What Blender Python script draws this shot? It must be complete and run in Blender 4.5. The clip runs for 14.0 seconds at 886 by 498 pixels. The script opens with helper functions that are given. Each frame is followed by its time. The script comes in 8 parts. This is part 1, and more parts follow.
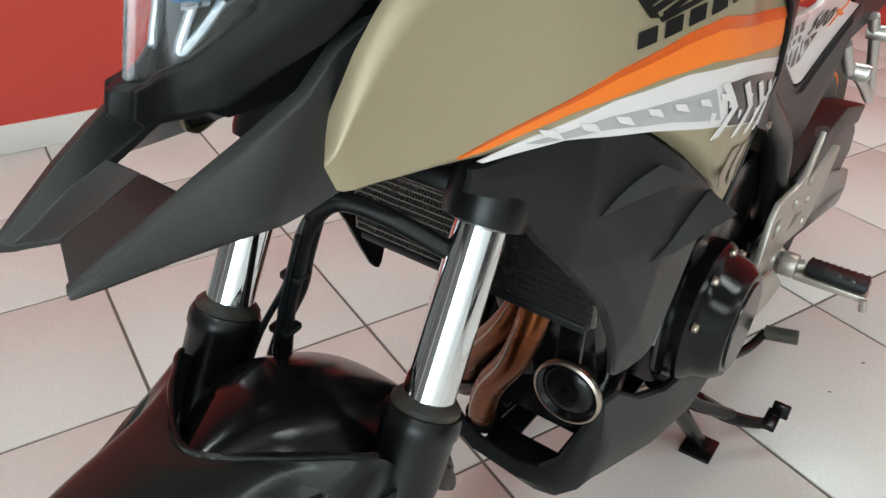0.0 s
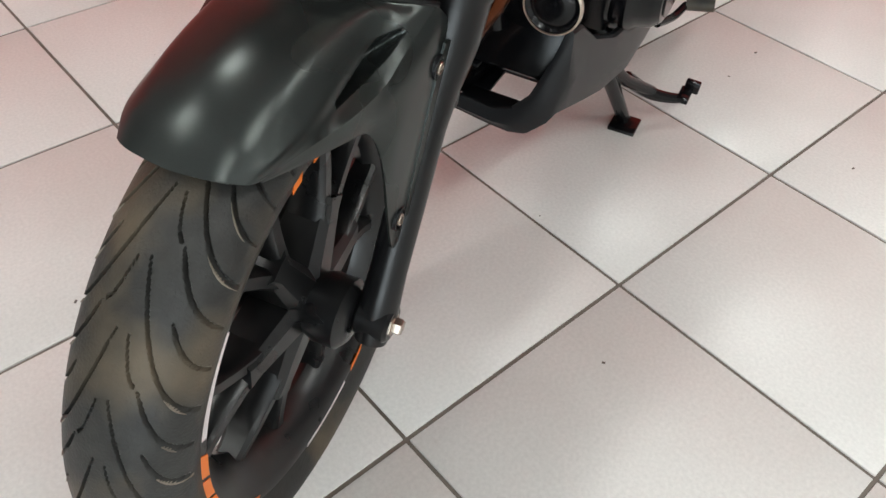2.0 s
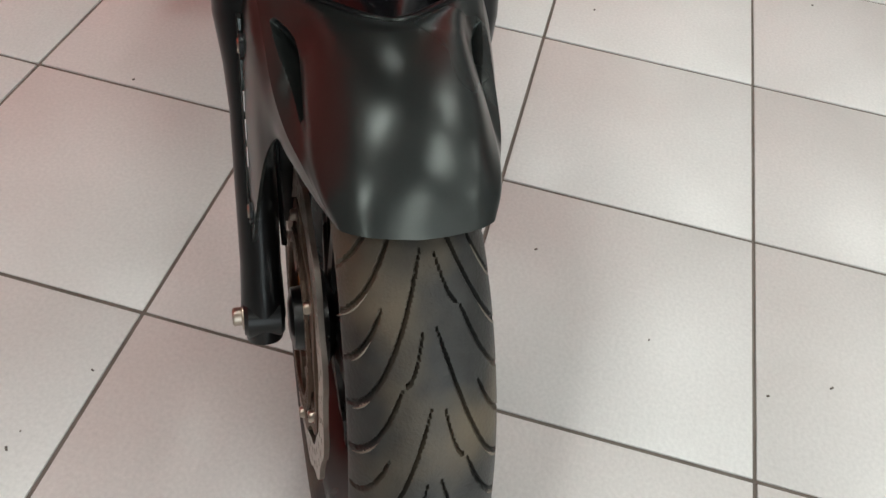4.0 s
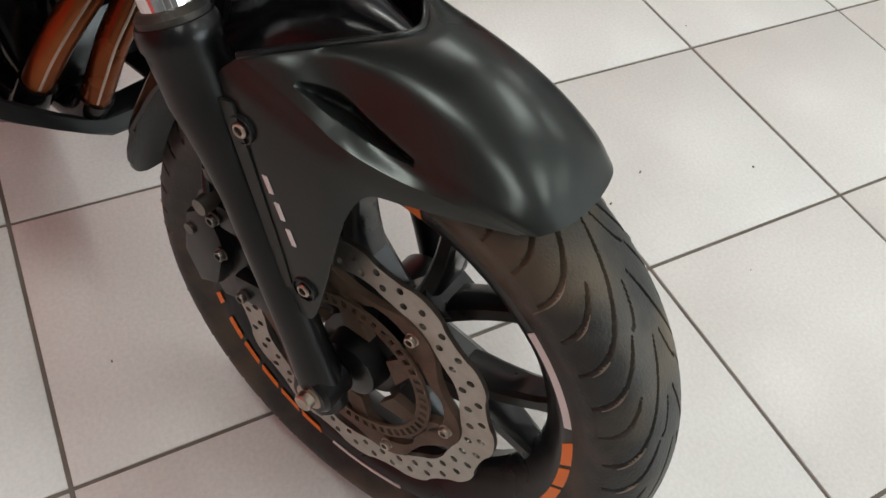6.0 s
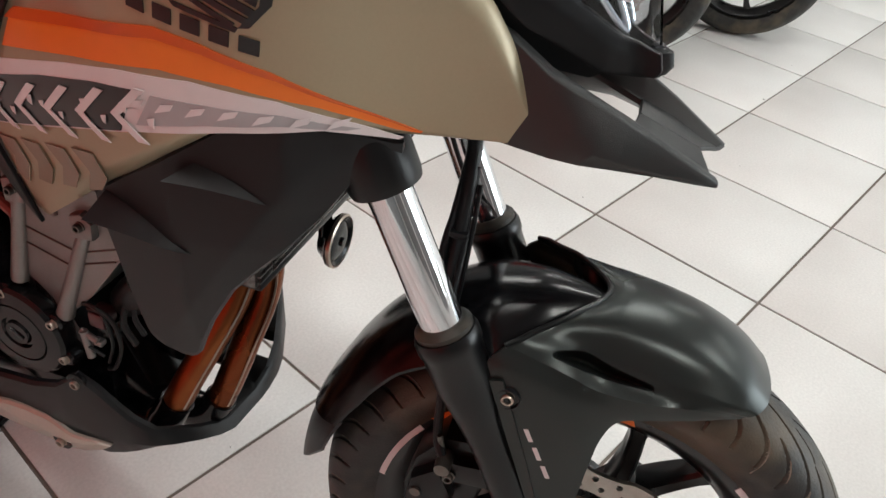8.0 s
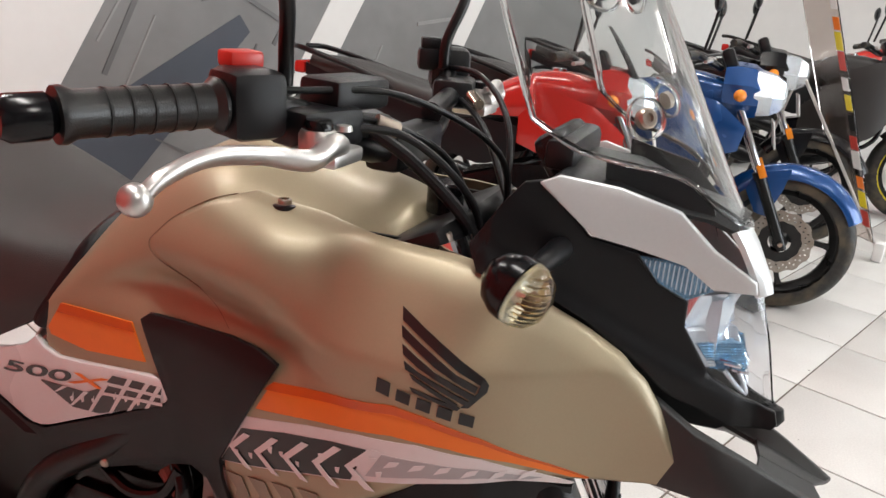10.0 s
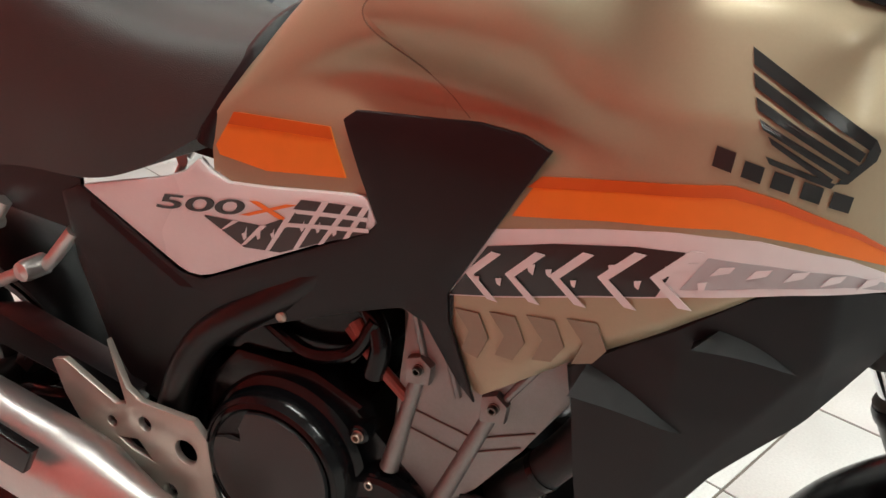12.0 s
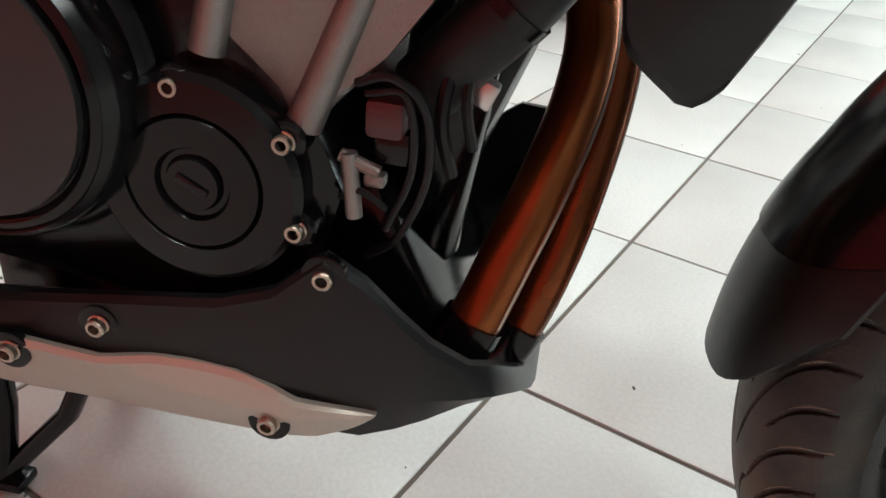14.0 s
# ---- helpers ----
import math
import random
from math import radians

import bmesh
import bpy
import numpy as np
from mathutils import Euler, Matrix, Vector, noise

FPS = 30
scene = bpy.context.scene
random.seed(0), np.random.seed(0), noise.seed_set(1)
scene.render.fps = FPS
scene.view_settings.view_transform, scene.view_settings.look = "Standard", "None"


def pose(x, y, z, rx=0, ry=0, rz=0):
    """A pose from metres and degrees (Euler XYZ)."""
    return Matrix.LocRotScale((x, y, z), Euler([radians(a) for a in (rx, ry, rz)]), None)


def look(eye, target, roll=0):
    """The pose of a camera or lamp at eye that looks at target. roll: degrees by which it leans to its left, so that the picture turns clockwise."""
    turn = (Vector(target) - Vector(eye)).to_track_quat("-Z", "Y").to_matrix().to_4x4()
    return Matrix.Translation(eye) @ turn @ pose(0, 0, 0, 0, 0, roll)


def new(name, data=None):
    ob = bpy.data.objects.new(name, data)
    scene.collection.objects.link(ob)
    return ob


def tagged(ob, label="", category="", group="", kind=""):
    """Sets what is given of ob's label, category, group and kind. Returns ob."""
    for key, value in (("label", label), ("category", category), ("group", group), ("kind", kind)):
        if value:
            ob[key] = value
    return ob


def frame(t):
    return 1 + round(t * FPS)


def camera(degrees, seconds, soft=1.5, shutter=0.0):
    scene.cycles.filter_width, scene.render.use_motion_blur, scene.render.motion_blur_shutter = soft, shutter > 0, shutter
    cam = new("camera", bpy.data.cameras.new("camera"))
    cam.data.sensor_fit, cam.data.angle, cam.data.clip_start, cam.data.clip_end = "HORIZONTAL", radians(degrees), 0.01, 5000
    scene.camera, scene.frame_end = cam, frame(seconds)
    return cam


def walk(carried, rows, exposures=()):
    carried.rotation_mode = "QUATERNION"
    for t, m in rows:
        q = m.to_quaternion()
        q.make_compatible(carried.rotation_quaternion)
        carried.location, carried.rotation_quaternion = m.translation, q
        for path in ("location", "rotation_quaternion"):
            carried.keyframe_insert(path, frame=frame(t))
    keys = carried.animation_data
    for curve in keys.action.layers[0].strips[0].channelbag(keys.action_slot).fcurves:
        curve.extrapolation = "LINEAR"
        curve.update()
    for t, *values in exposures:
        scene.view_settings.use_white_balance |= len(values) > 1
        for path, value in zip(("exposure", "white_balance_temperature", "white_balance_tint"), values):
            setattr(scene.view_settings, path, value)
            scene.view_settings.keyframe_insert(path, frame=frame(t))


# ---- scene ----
cam = camera(59.3, 14.0)
PATH = [
    (0, (0.324, -0.564, 1.026), (-1.121, 0.33, -0.029), 0.5),
    (0.5, (0.363, -0.569, 0.991), (-1.027, 0.265, -0.182), 0.1),
    (1, (0.387, -0.588, 0.957), (-0.926, 0.204, -0.327), 0.2),
    (1.5, (0.41, -0.666, 0.923), (-0.79, 0.15, -0.454), 1.4),
    (2, (0.425, -0.807, 0.941), (-0.589, 0.156, -0.489), 3.5),
    (2.5, (0.361, -0.918, 0.991), (-0.497, 0.11, -0.495), 6.3),
    (2.7, (0.315, -0.935, 0.98), (-0.486, 0.109, -0.526), 6.5),
    (4.8, (-0.089, -1.006, 0.982), (0.114, 0.249, -0.561), 7.6),
    (5, (-0.124, -0.969, 0.976), (0.143, 0.259, -0.579), 7.4),
    (5.5, (-0.194, -0.925, 0.965), (0.285, 0.186, -0.627), 10.7),
    (6, (-0.31, -0.917, 0.982), (0.421, 0.087, -0.586), 11.4),
    (6.5, (-0.429, -0.904, 0.999), (0.443, 0.026, -0.542), 11.0),
    (7, (-0.492, -0.868, 0.999), (0.427, 0.069, -0.511), 10.4),
    (7.5, (-0.546, -0.783, 1.022), (0.51, 0.194, -0.368), 6.5),
    (7.8, (-0.578, -0.76, 1.072), (0.589, 0.221, -0.223), 5.9),
    (8, (-0.634, -0.751, 1.115), (0.598, 0.243, -0.108), 6.8),
    (8.2, (-0.698, -0.742, 1.153), (0.601, 0.29, 0.036), 6.8),
    (8.5, (-0.731, -0.74, 1.207), (0.605, 0.381, 0.226), 5.4),
    (9, (-0.747, -0.738, 1.254), (0.638, 0.45, 0.435), 4.8),
    (9.2, (-0.748, -0.735, 1.266), (0.641, 0.469, 0.479), 4.7),
    (11.3, (-0.908, -0.609, 1.241), (0.417, 0.766, 0.644), 2.9),
    (11.5, (-0.907, -0.579, 1.197), (0.403, 0.775, 0.525), 2.6),
    (12, (-0.862, -0.494, 1.05), (0.427, 0.817, 0.261), 2.6),
    (12.5, (-0.772, -0.416, 0.907), (0.56, 0.775, 0.009), 3.0),
    (13, (-0.734, -0.398, 0.79), (0.663, 0.615, -0.221), 4.9),
    (13.5, (-0.699, -0.363, 0.688), (0.758, 0.547, -0.335), 5.1),
    (13.8, (-0.705, -0.338, 0.651), (0.779, 0.533, -0.368), 4.9),
    (14, (-0.711, -0.307, 0.645), (0.773, 0.555, -0.381), 5.0),
]
EXPOSURES = [(0, 0.05, 6150, -2), (0.5, 0.1, 6200, 0), (1.5, 0.25, 6350, 3), (2.0, 0.15, 6350, 4), (2.5, -0.02, 6300, 2), (5, -0.1, 6450, 4), (7, -0.12, 6450, 4), (9, 0.15, 6500, 9), (11.5, 0.15, 6750, 10), (12, 0.42, 6500, 1), (12.5, 0.5, 6050, -9), (13, 0.35, 6100, -3), (14, 0.35, 6150, -2)]
walk(cam, [(t, look(eye, target, roll)) for t, eye, target, roll in PATH], EXPOSURES)

# ---- world and light ----
world = bpy.data.worlds.new("daylight")
scene.world = world
world.use_nodes = True
wn = world.node_tree
sky = wn.nodes.new("ShaderNodeTexSky")
sky.sky_type, sky.sun_disc = "NISHITA", False
sky.sun_elevation, sky.sun_rotation = radians(48), radians(200)
wn.nodes["Background"].inputs["Strength"].default_value = 0.12
wn.links.new(sky.outputs[0], wn.nodes["Background"].inputs["Color"])

# the showroom's inside measures
X0, X1, Y0, Y1, H = -2.25, 7.2, -5.2, 3.1, 3.3


def lamp(name, where, target, sx, sy, watts, color=(1, 1, 1)):
    d = bpy.data.lights.new(name, "AREA")
    d.shape, d.size, d.size_y, d.energy, d.color = "RECTANGLE", sx, sy, watts, color
    ob = new(name, d)
    ob.matrix_world = look(where, target)
    return ob


# daylight through the shop front, beside and in front of the camera
lamp("window_daylight", (4.7, Y0 + 0.03, 1.55), (4.7, 0, 1.55), 4.4, 2.3, 210, (0.9, 0.95, 1.0))
# strip lights under the ceiling
for xl in (-0.7, 1.9, 4.5):
    for yl in (-2.6, -0.2, 2.0):
        lamp("strip_light", (xl, yl, H - 0.085), (xl, yl, 0), 0.16, 1.2, 21, (1.0, 0.983, 0.953))

# ---- materials ----
def mat(name, color, rough=0.5, metal=0.0, var=0.12, scale=40.0, bump=0.0, bscale=300.0, coat=0.0, spec=0.5, rvar=0.1, tint=None, stain=0.0, sscale=4.0, rnd=0.0):
    """A surface with fine grain and broad wear. var: spread of the fine grain; stain: of the broad one; rnd: of piece from piece."""
    m = bpy.data.materials.new(name)
    m.use_nodes = True
    nt = m.node_tree
    n, l = nt.nodes, nt.links
    b = n["Principled BSDF"]
    tc = n.new("ShaderNodeTexCoord")
    fine, wide = n.new("ShaderNodeTexNoise"), n.new("ShaderNodeTexNoise")
    for t, s, d in ((fine, scale, 5), (wide, sscale, 3)):
        l.new(tc.outputs["Object"], t.inputs["Vector"])
        t.inputs["Scale"].default_value, t.inputs["Detail"].default_value = s, d
    dark = tuple(c * (1 - var) for c in color)
    lite = tuple(min(1, c * (1 + var)) for c in color)
    ramp = n.new("ShaderNodeMix")
    ramp.data_type = "RGBA"
    ramp.inputs[6].default_value, ramp.inputs[7].default_value = (*dark, 1), (*lite, 1)
    l.new(fine.outputs["Fac"], ramp.inputs[0])
    out = ramp.outputs[2]
    if stain:
        mx = n.new("ShaderNodeMix")
        mx.data_type = "RGBA"
        cr = n.new("ShaderNodeValToRGB")
        cr.color_ramp.elements[0].position, cr.color_ramp.elements[1].position = 0.45, 0.7
        l.new(wide.outputs["Fac"], cr.inputs[0])
        fac = n.new("ShaderNodeMath")
        fac.operation = "MULTIPLY"
        fac.inputs[1].default_value = stain
        l.new(cr.outputs[0], fac.inputs[0])
        l.new(fac.outputs[0], mx.inputs[0])
        l.new(out, mx.inputs[6])
        mx.inputs[7].default_value = (*(tint or tuple(c * 0.5 for c in color)), 1)
        out = mx.outputs[2]
    if rnd:
        oi, hs, mr = n.new("ShaderNodeObjectInfo"), n.new("ShaderNodeHueSaturation"), n.new("ShaderNodeMapRange")
        mr.inputs[3].default_value, mr.inputs[4].default_value = 1 - rnd, 1 + rnd
        l.new(oi.outputs["Random"], mr.inputs[0])
        l.new(mr.outputs[0], hs.inputs["Value"])
        l.new(out, hs.inputs["Color"])
        out = hs.outputs[0]
    l.new(out, b.inputs["Base Color"])
    rm = n.new("ShaderNodeMapRange")
    rm.inputs[3].default_value, rm.inputs[4].default_value = max(0.02, rough - rvar), min(1, rough + rvar)
    l.new(wide.outputs["Fac"], rm.inputs[0])
    l.new(rm.outputs[0], b.inputs["Roughness"])
    b.inputs["Metallic"].default_value = metal
    b.inputs["Specular IOR Level"].default_value = spec
    b.inputs["Coat Weight"].default_value = coat
    b.inputs["Coat Roughness"].default_value = 0.08
    if bump:
        bt, bp = n.new("ShaderNodeTexNoise"), n.new("ShaderNodeBump")
        bt.inputs["Scale"].default_value, bt.inputs["Detail"].default_value = bscale, 3
        l.new(tc.outputs["Object"], bt.inputs["Vector"])
        bp.inputs["Strength"].default_value, bp.inputs["Distance"].default_value = bump, 0.002
        l.new(bt.outputs["Fac"], bp.inputs["Height"])
        l.new(bp.outputs["Normal"], b.inputs["Normal"])
    return m


def glass(name, color, rough=0.02, ior=1.45, tr=1.0):
    m = bpy.data.materials.new(name)
    m.use_nodes = True
    b = m.node_tree.nodes["Principled BSDF"]
    b.inputs["Base Color"].default_value = (*color, 1)
    b.inputs["Roughness"].default_value, b.inputs["IOR"].default_value = rough, ior
    b.inputs["Transmission Weight"].default_value = tr
    return m


def glow(name, color, strength):
    m = bpy.data.materials.new(name)
    m.use_nodes = True
    b = m.node_tree.nodes["Principled BSDF"]
    b.inputs["Base Color"].default_value = (*color, 1)
    b.inputs["Emission Color"].default_value = (*color, 1)
    b.inputs["Emission Strength"].default_value = strength
    return m


M_TILE = mat("glazed_tile", (0.67, 0.66, 0.64), 0.34, var=0.16, scale=170, bump=0.06, bscale=90, stain=0.22, tint=(0.45, 0.41, 0.38), sscale=3, rnd=0.03, rvar=0.08)
M_GROUT = mat("grout", (0.17, 0.145, 0.125), 0.9, var=0.3, scale=25, bump=0.4, bscale=400, stain=0.5, tint=(0.09, 0.07, 0.055), sscale=9)
M_RED = mat("red_wall_paint", (0.52, 0.05, 0.035), 0.55, var=0.06, scale=12, bump=0.1, bscale=90, stain=0.1, sscale=1.5)
M_WHITE = mat("white_wall_paint", (0.72, 0.715, 0.7), 0.6, var=0.03, scale=15, bump=0.08, bscale=120, stain=0.06, sscale=1.2)
M_GREYW = mat("grey_mural_paint", (0.2, 0.2, 0.2), 0.5, var=0.2, scale=5, stain=0.35, sscale=2.2)
M_SLATE = mat("slate_mural_paint", (0.055, 0.065, 0.085), 0.5, var=0.15, scale=6, stain=0.2, sscale=2)
M_CEIL = mat("ceiling_board", (0.33, 0.33, 0.33), 0.8, var=0.03, scale=20, bump=0.1)
M_RUBBER = mat("tyre_rubber", (0.027, 0.0265, 0.025), 0.48, var=0.55, scale=60, bump=0.25, bscale=400, stain=0.9, tint=(0.115, 0.09, 0.06), sscale=11, spec=0.3)
M_GRIP = mat("grip_rubber", (0.012, 0.0118, 0.0115), 0.34, var=0.2, scale=150, bump=0.15, bscale=700)
M_DUST = mat("dusty_rubber", (0.2, 0.17, 0.135), 0.7, var=0.3, scale=90, stain=0.5, tint=(0.05, 0.045, 0.04), sscale=30)
M_MOULD = mat("moulded_grey_black_plastic", (0.022, 0.0235, 0.0235), 0.34, var=0.12, scale=150, bump=0.22, bscale=1300, rvar=0.06)
M_BLACK = mat("satin_black_paint", (0.004, 0.004, 0.0045), 0.3, var=0.1, scale=80, bump=0.03, bscale=500, rvar=0.05, spec=0.36)
M_GUARD = mat("gunmetal_black_paint", (0.04, 0.045, 0.043), 0.28, 0.7, var=0.08, scale=500, bump=0.02, bscale=900, rvar=0.035)
M_PLASTIC = mat("grained_black_plastic", (0.006, 0.0064, 0.0076), 0.33, var=0.15, scale=150, bump=0.2, bscale=1400, rvar=0.06, spec=0.32)
M_GLOSSBLK = mat("gloss_black_paint", (0.004, 0.004, 0.005), 0.2, var=0.1, scale=60, rvar=0.04, spec=0.33)
M_RIM = mat("black_wheel_paint", (0.005, 0.005, 0.0055), 0.3, var=0.15, scale=50, stain=0.3, tint=(0.03, 0.028, 0.026), sscale=20)
M_CHROME = mat("hard_chrome", (0.82, 0.83, 0.85), 0.06, 1.0, var=0.03, scale=30, rvar=0.03)
M_STEEL = mat("disc_steel", (0.42, 0.385, 0.345), 0.38, 1.0, var=0.14, scale=120, stain=0.45, tint=(0.3, 0.23, 0.17), sscale=25)
M_CARRIER = mat("rusty_carrier", (0.13, 0.085, 0.06), 0.6, 0.5, var=0.3, scale=90, stain=0.5, tint=(0.06, 0.04, 0.03), sscale=30, bump=0.2)
M_BOLT = mat("zinc_bolt", (0.44, 0.37, 0.31), 0.3, 1.0, var=0.1, scale=200)
M_DULL = mat("dull_dark_bolt", (0.16, 0.145, 0.13), 0.35, 0.9, var=0.2, scale=150)
M_ORANGE = mat("orange_tape", (0.85, 0.2, 0.02), 0.4, var=0.06, scale=60, rvar=0.08)
M_WTAPE = mat("white_tape", (0.72, 0.66, 0.66), 0.35, var=0.05, scale=60)
M_SAND = mat("sand_paint", (0.385, 0.325, 0.215), 0.4, 0.35, var=0.04, scale=400, rvar=0.06, coat=0.08)
M_SILVER = mat("silver_paint", (0.64, 0.665, 0.67), 0.36, 0.4, var=0.04, scale=300, coat=0.3)

# ---- building helpers ----
def link(name, me, material, parent=None, label="", m=None, angle=35.0):
    me.materials.append(material)
    me.shade_smooth()
    me.set_sharp_from_angle(angle=radians(angle))
    ob = new(name, me)
    if parent:
        ob.parent = parent
    if m is not None:
        ob.matrix_local = m
    if label:
        ob["label"] = label
    return ob


def part(name, bm, material, parent, label="", m=None, angle=35.0):
    bmesh.ops.recalc_face_normals(bm, faces=bm.faces)
    me = bpy.data.meshes.new(name)
    bm.to_mesh(me)
    bm.free()
    return link(name, me, material, parent, label, m, angle)


def thing(name, m, label, category, group="", kind=""):
    ob = new(name)
    ob.matrix_world = m
    return tagged(ob, label, category, group, kind)


def box(bm, c, s, m=None, bev=0.0):
    """A box of size s round c, its edges rounded by bev."""
    r = bmesh.ops.create_cube(bm, size=1.0)
    vs = r["verts"]
    for v in vs:
        v.co = Vector((v.co.x * s[0], v.co.y * s[1], v.co.z * s[2]))
    if bev:
        es = list({e for v in vs for e in v.link_edges})
        g = bmesh.ops.bevel(bm, geom=es, offset=bev, segments=2, affect="EDGES", profile=0.5)
        vs = list({v for fc in g["faces"] for v in fc.verts} | {v for v in vs if v.is_valid})
    for v in vs:
        v.co = (m @ v.co if m is not None else v.co) + Vector(c)
    return vs


def ring_pts(n, r, a0=0.0):
    return [(r * math.cos(a0 + 2 * math.pi * i / n), r * math.sin(a0 + 2 * math.pi * i / n)) for i in range(n)]


def lathe(bm, prof, n, axis="y", c=(0, 0, 0), closed=False, m=None):
    """Turns the profile (radius, height along the axis) about an axis through c."""
    rows = []
    for r, h in prof:
        row = []
        for i in range(n):
            a = 2 * math.pi * i / n
            u, v = r * math.cos(a), r * math.sin(a)
            p = {"y": (u, h, v), "z": (u, v, h), "x": (h, u, v)}[axis]
            p = Vector(p)
            row.append(bm.verts.new((m @ p if m is not None else p) + Vector(c)))
        rows.append(row)
    pairs = list(zip(rows, rows[1:])) + ([(rows[-1], rows[0])] if closed else [])
    for a, b in pairs:
        for i in range(n):
            bm.faces.new((a[i], a[(i + 1) % n], b[(i + 1) % n], b[i]))
    if not closed:
        for row, (r, h) in ((rows[0], prof[0]), (rows[-1], prof[-1])):
            if r > 1e-6:
                bm.faces.new(row)
    return rows


def catmull(pts, k=6):
    """A smooth line through the points."""
    p = [Vector(q) for q in pts]
    if len(p) < 3:
        return p
    p = [2 * p[0] - p[1], *p, 2 * p[-1] - p[-2]]
    out = []
    for i in range(1, len(p) - 2):
        a, b, c, d = p[i - 1 : i + 3]
        for j in range(k):
            t = j / k
            out.append(0.5 * (2 * b + (c - a) * t + (2 * a - 5 * b + 4 * c - d) * t * t + (3 * b - a - 3 * c + d) * t**3))
    out.append(p[-2])
    return out


def tube(bm, pts, r, n=12, k=6, smooth=True, flat=1.0):
    """A round bar along the points; r is one radius, or one for each point."""
    line = catmull(pts, k) if smooth else [Vector(p) for p in pts]
    m = len(line)
    rr = [r] * m if isinstance(r, (int, float)) else [float(np.interp(i / (m - 1), np.linspace(0, 1, len(r)), r)) for i in range(m)]
    up, rows = None, []
    for i, p in enumerate(line):
        d = (line[min(i + 1, m - 1)] - line[max(i - 1, 0)]).normalized()
        if up is None:
            up = d.orthogonal().normalized()
        up = (up - d * up.dot(d)).normalized()
        side = d.cross(up)
        rows.append([bm.verts.new(p + (up * math.cos(2 * math.pi * j / n) + side * (flat * math.sin(2 * math.pi * j / n))) * rr[i]) for j in range(n)])
    for a, b in zip(rows, rows[1:]):
        for j in range(n):
            bm.faces.new((a[j], a[(j + 1) % n], b[(j + 1) % n], b[j]))
    bm.faces.new(rows[0])
    bm.faces.new(rows[-1])
    return rows


def prism(bm, outline, y0, y1, bev=0.0, axis="y", m=None):
    """A flat plate: an outline in x, z (or x, y with axis z) between two heights, with its edges broken by bev."""
    def at(p, h):
        v = Vector((p[0], h, p[1])) if axis == "y" else Vector((p[0], p[1], h)) if axis == "z" else Vector((h, p[0], p[1]))
        return m @ v if m is not None else v
    lo = [bm.verts.new(at(p, y0)) for p in outline]
    hi = [bm.verts.new(at(p, y1)) for p in outline]
    n = len(outline)
    caps = [bm.faces.new(lo), bm.faces.new(hi[::-1])]
    for i in range(n):
        bm.faces.new((lo[i], hi[i], hi[(i + 1) % n], lo[(i + 1) % n]))
    if bev:
        es = list({e for fc in caps for e in fc.edges})
        bmesh.ops.bevel(bm, geom=es, offset=bev, segments=2, affect="EDGES", profile=0.6)
    return caps


def shell(bm, bottom, top, y_of, nx=28, nz=10, thick=0.004, roll=0.0, mirror=False, soft=1):
    """A bent panel: between the lines bottom and top, given as (x, z) points along x, on the surface y_of(x, z), with thickness.
    roll: how far its rim turns inwards."""
    sx = np.linspace(0, 1, nx + 1)
    def line(pts):
        p = np.array(pts, float)
        s = np.r_[0, np.cumsum(np.hypot(*np.diff(p, axis=0).T))]
        s /= s[-1]
        return np.stack([np.interp(sx, s, p[:, 0]), np.interp(sx, s, p[:, 1])], 1)
    lo, hi = line(bottom), line(top)
    sgn = -1 if mirror else 1
    front, back = [], []
    for i in range(nx + 1):
        rf, rb = [], []
        for j in range(nz + 1):
            t = j / nz
            x, z = lo[i] * (1 - t) + hi[i] * t
            y = y_of(x, z)
            e = min(1.0, min(i, nx - i) / soft, min(j, nz - j) / soft)
            y -= math.copysign(roll(x) if callable(roll) else roll, y) * (1 - e) ** 2
            rf.append(bm.verts.new((x, sgn * y, z)))
            rb.append(bm.verts.new((x, sgn * (y - math.copysign(thick, y)), z)))
        front.append(rf)
        back.append(rb)
    for i in range(nx):
        for j in range(nz):
            bm.faces.new((front[i][j], front[i + 1][j], front[i + 1][j + 1], front[i][j + 1]))
            bm.faces.new((back[i][j], back[i][j + 1], back[i + 1][j + 1], back[i + 1][j]))
    for i in range(nx):
        bm.faces.new((front[i][0], back[i][0], back[i + 1][0], front[i + 1][0]))
        bm.faces.new((front[i][nz], front[i + 1][nz], back[i + 1][nz], back[i][nz]))
    for j in range(nz):
        bm.faces.new((front[0][j], front[0][j + 1], back[0][j + 1], back[0][j]))
        bm.faces.new((front[nx][j], back[nx][j], back[nx][j + 1], front[nx][j + 1]))


def loft(bm, rings, cap=True, closed=True):
    """A skin over rings of equally many points."""
    rows = [[bm.verts.new(p) for p in r] for r in rings]
    n = len(rows[0])
    for a, b in zip(rows, rows[1:]):
        for j in range(n if closed else n - 1):
            bm.faces.new((a[j], a[(j + 1) % n], b[(j + 1) % n], b[j]))
    if cap and closed:
        bm.faces.new(rows[0])
        bm.faces.new(rows[-1])
    return rows


def bolt(parent, p, r=0.009, axis="y", sgn=-1, material=None, m=None, rec=True):
    """A socket bolt head with its hollow, facing along an axis."""
    bm = bmesh.new()
    h = 0.006 * sgn
    prof = [(r * 1.18, -h * 0.1), (r * 1.18, h * 0.12), (r, h * 0.2), (r, h * 0.8), (r * 0.86, h), (r * 0.58, h), (r * 0.52, h * 0.1), (0.0001, h * 0.1)]
    lathe(bm, prof, 14, axis, p)
    return part("bolt", bm, material or M_BOLT, parent, m=m)

# ---- the showroom ----
TILE = 0.45


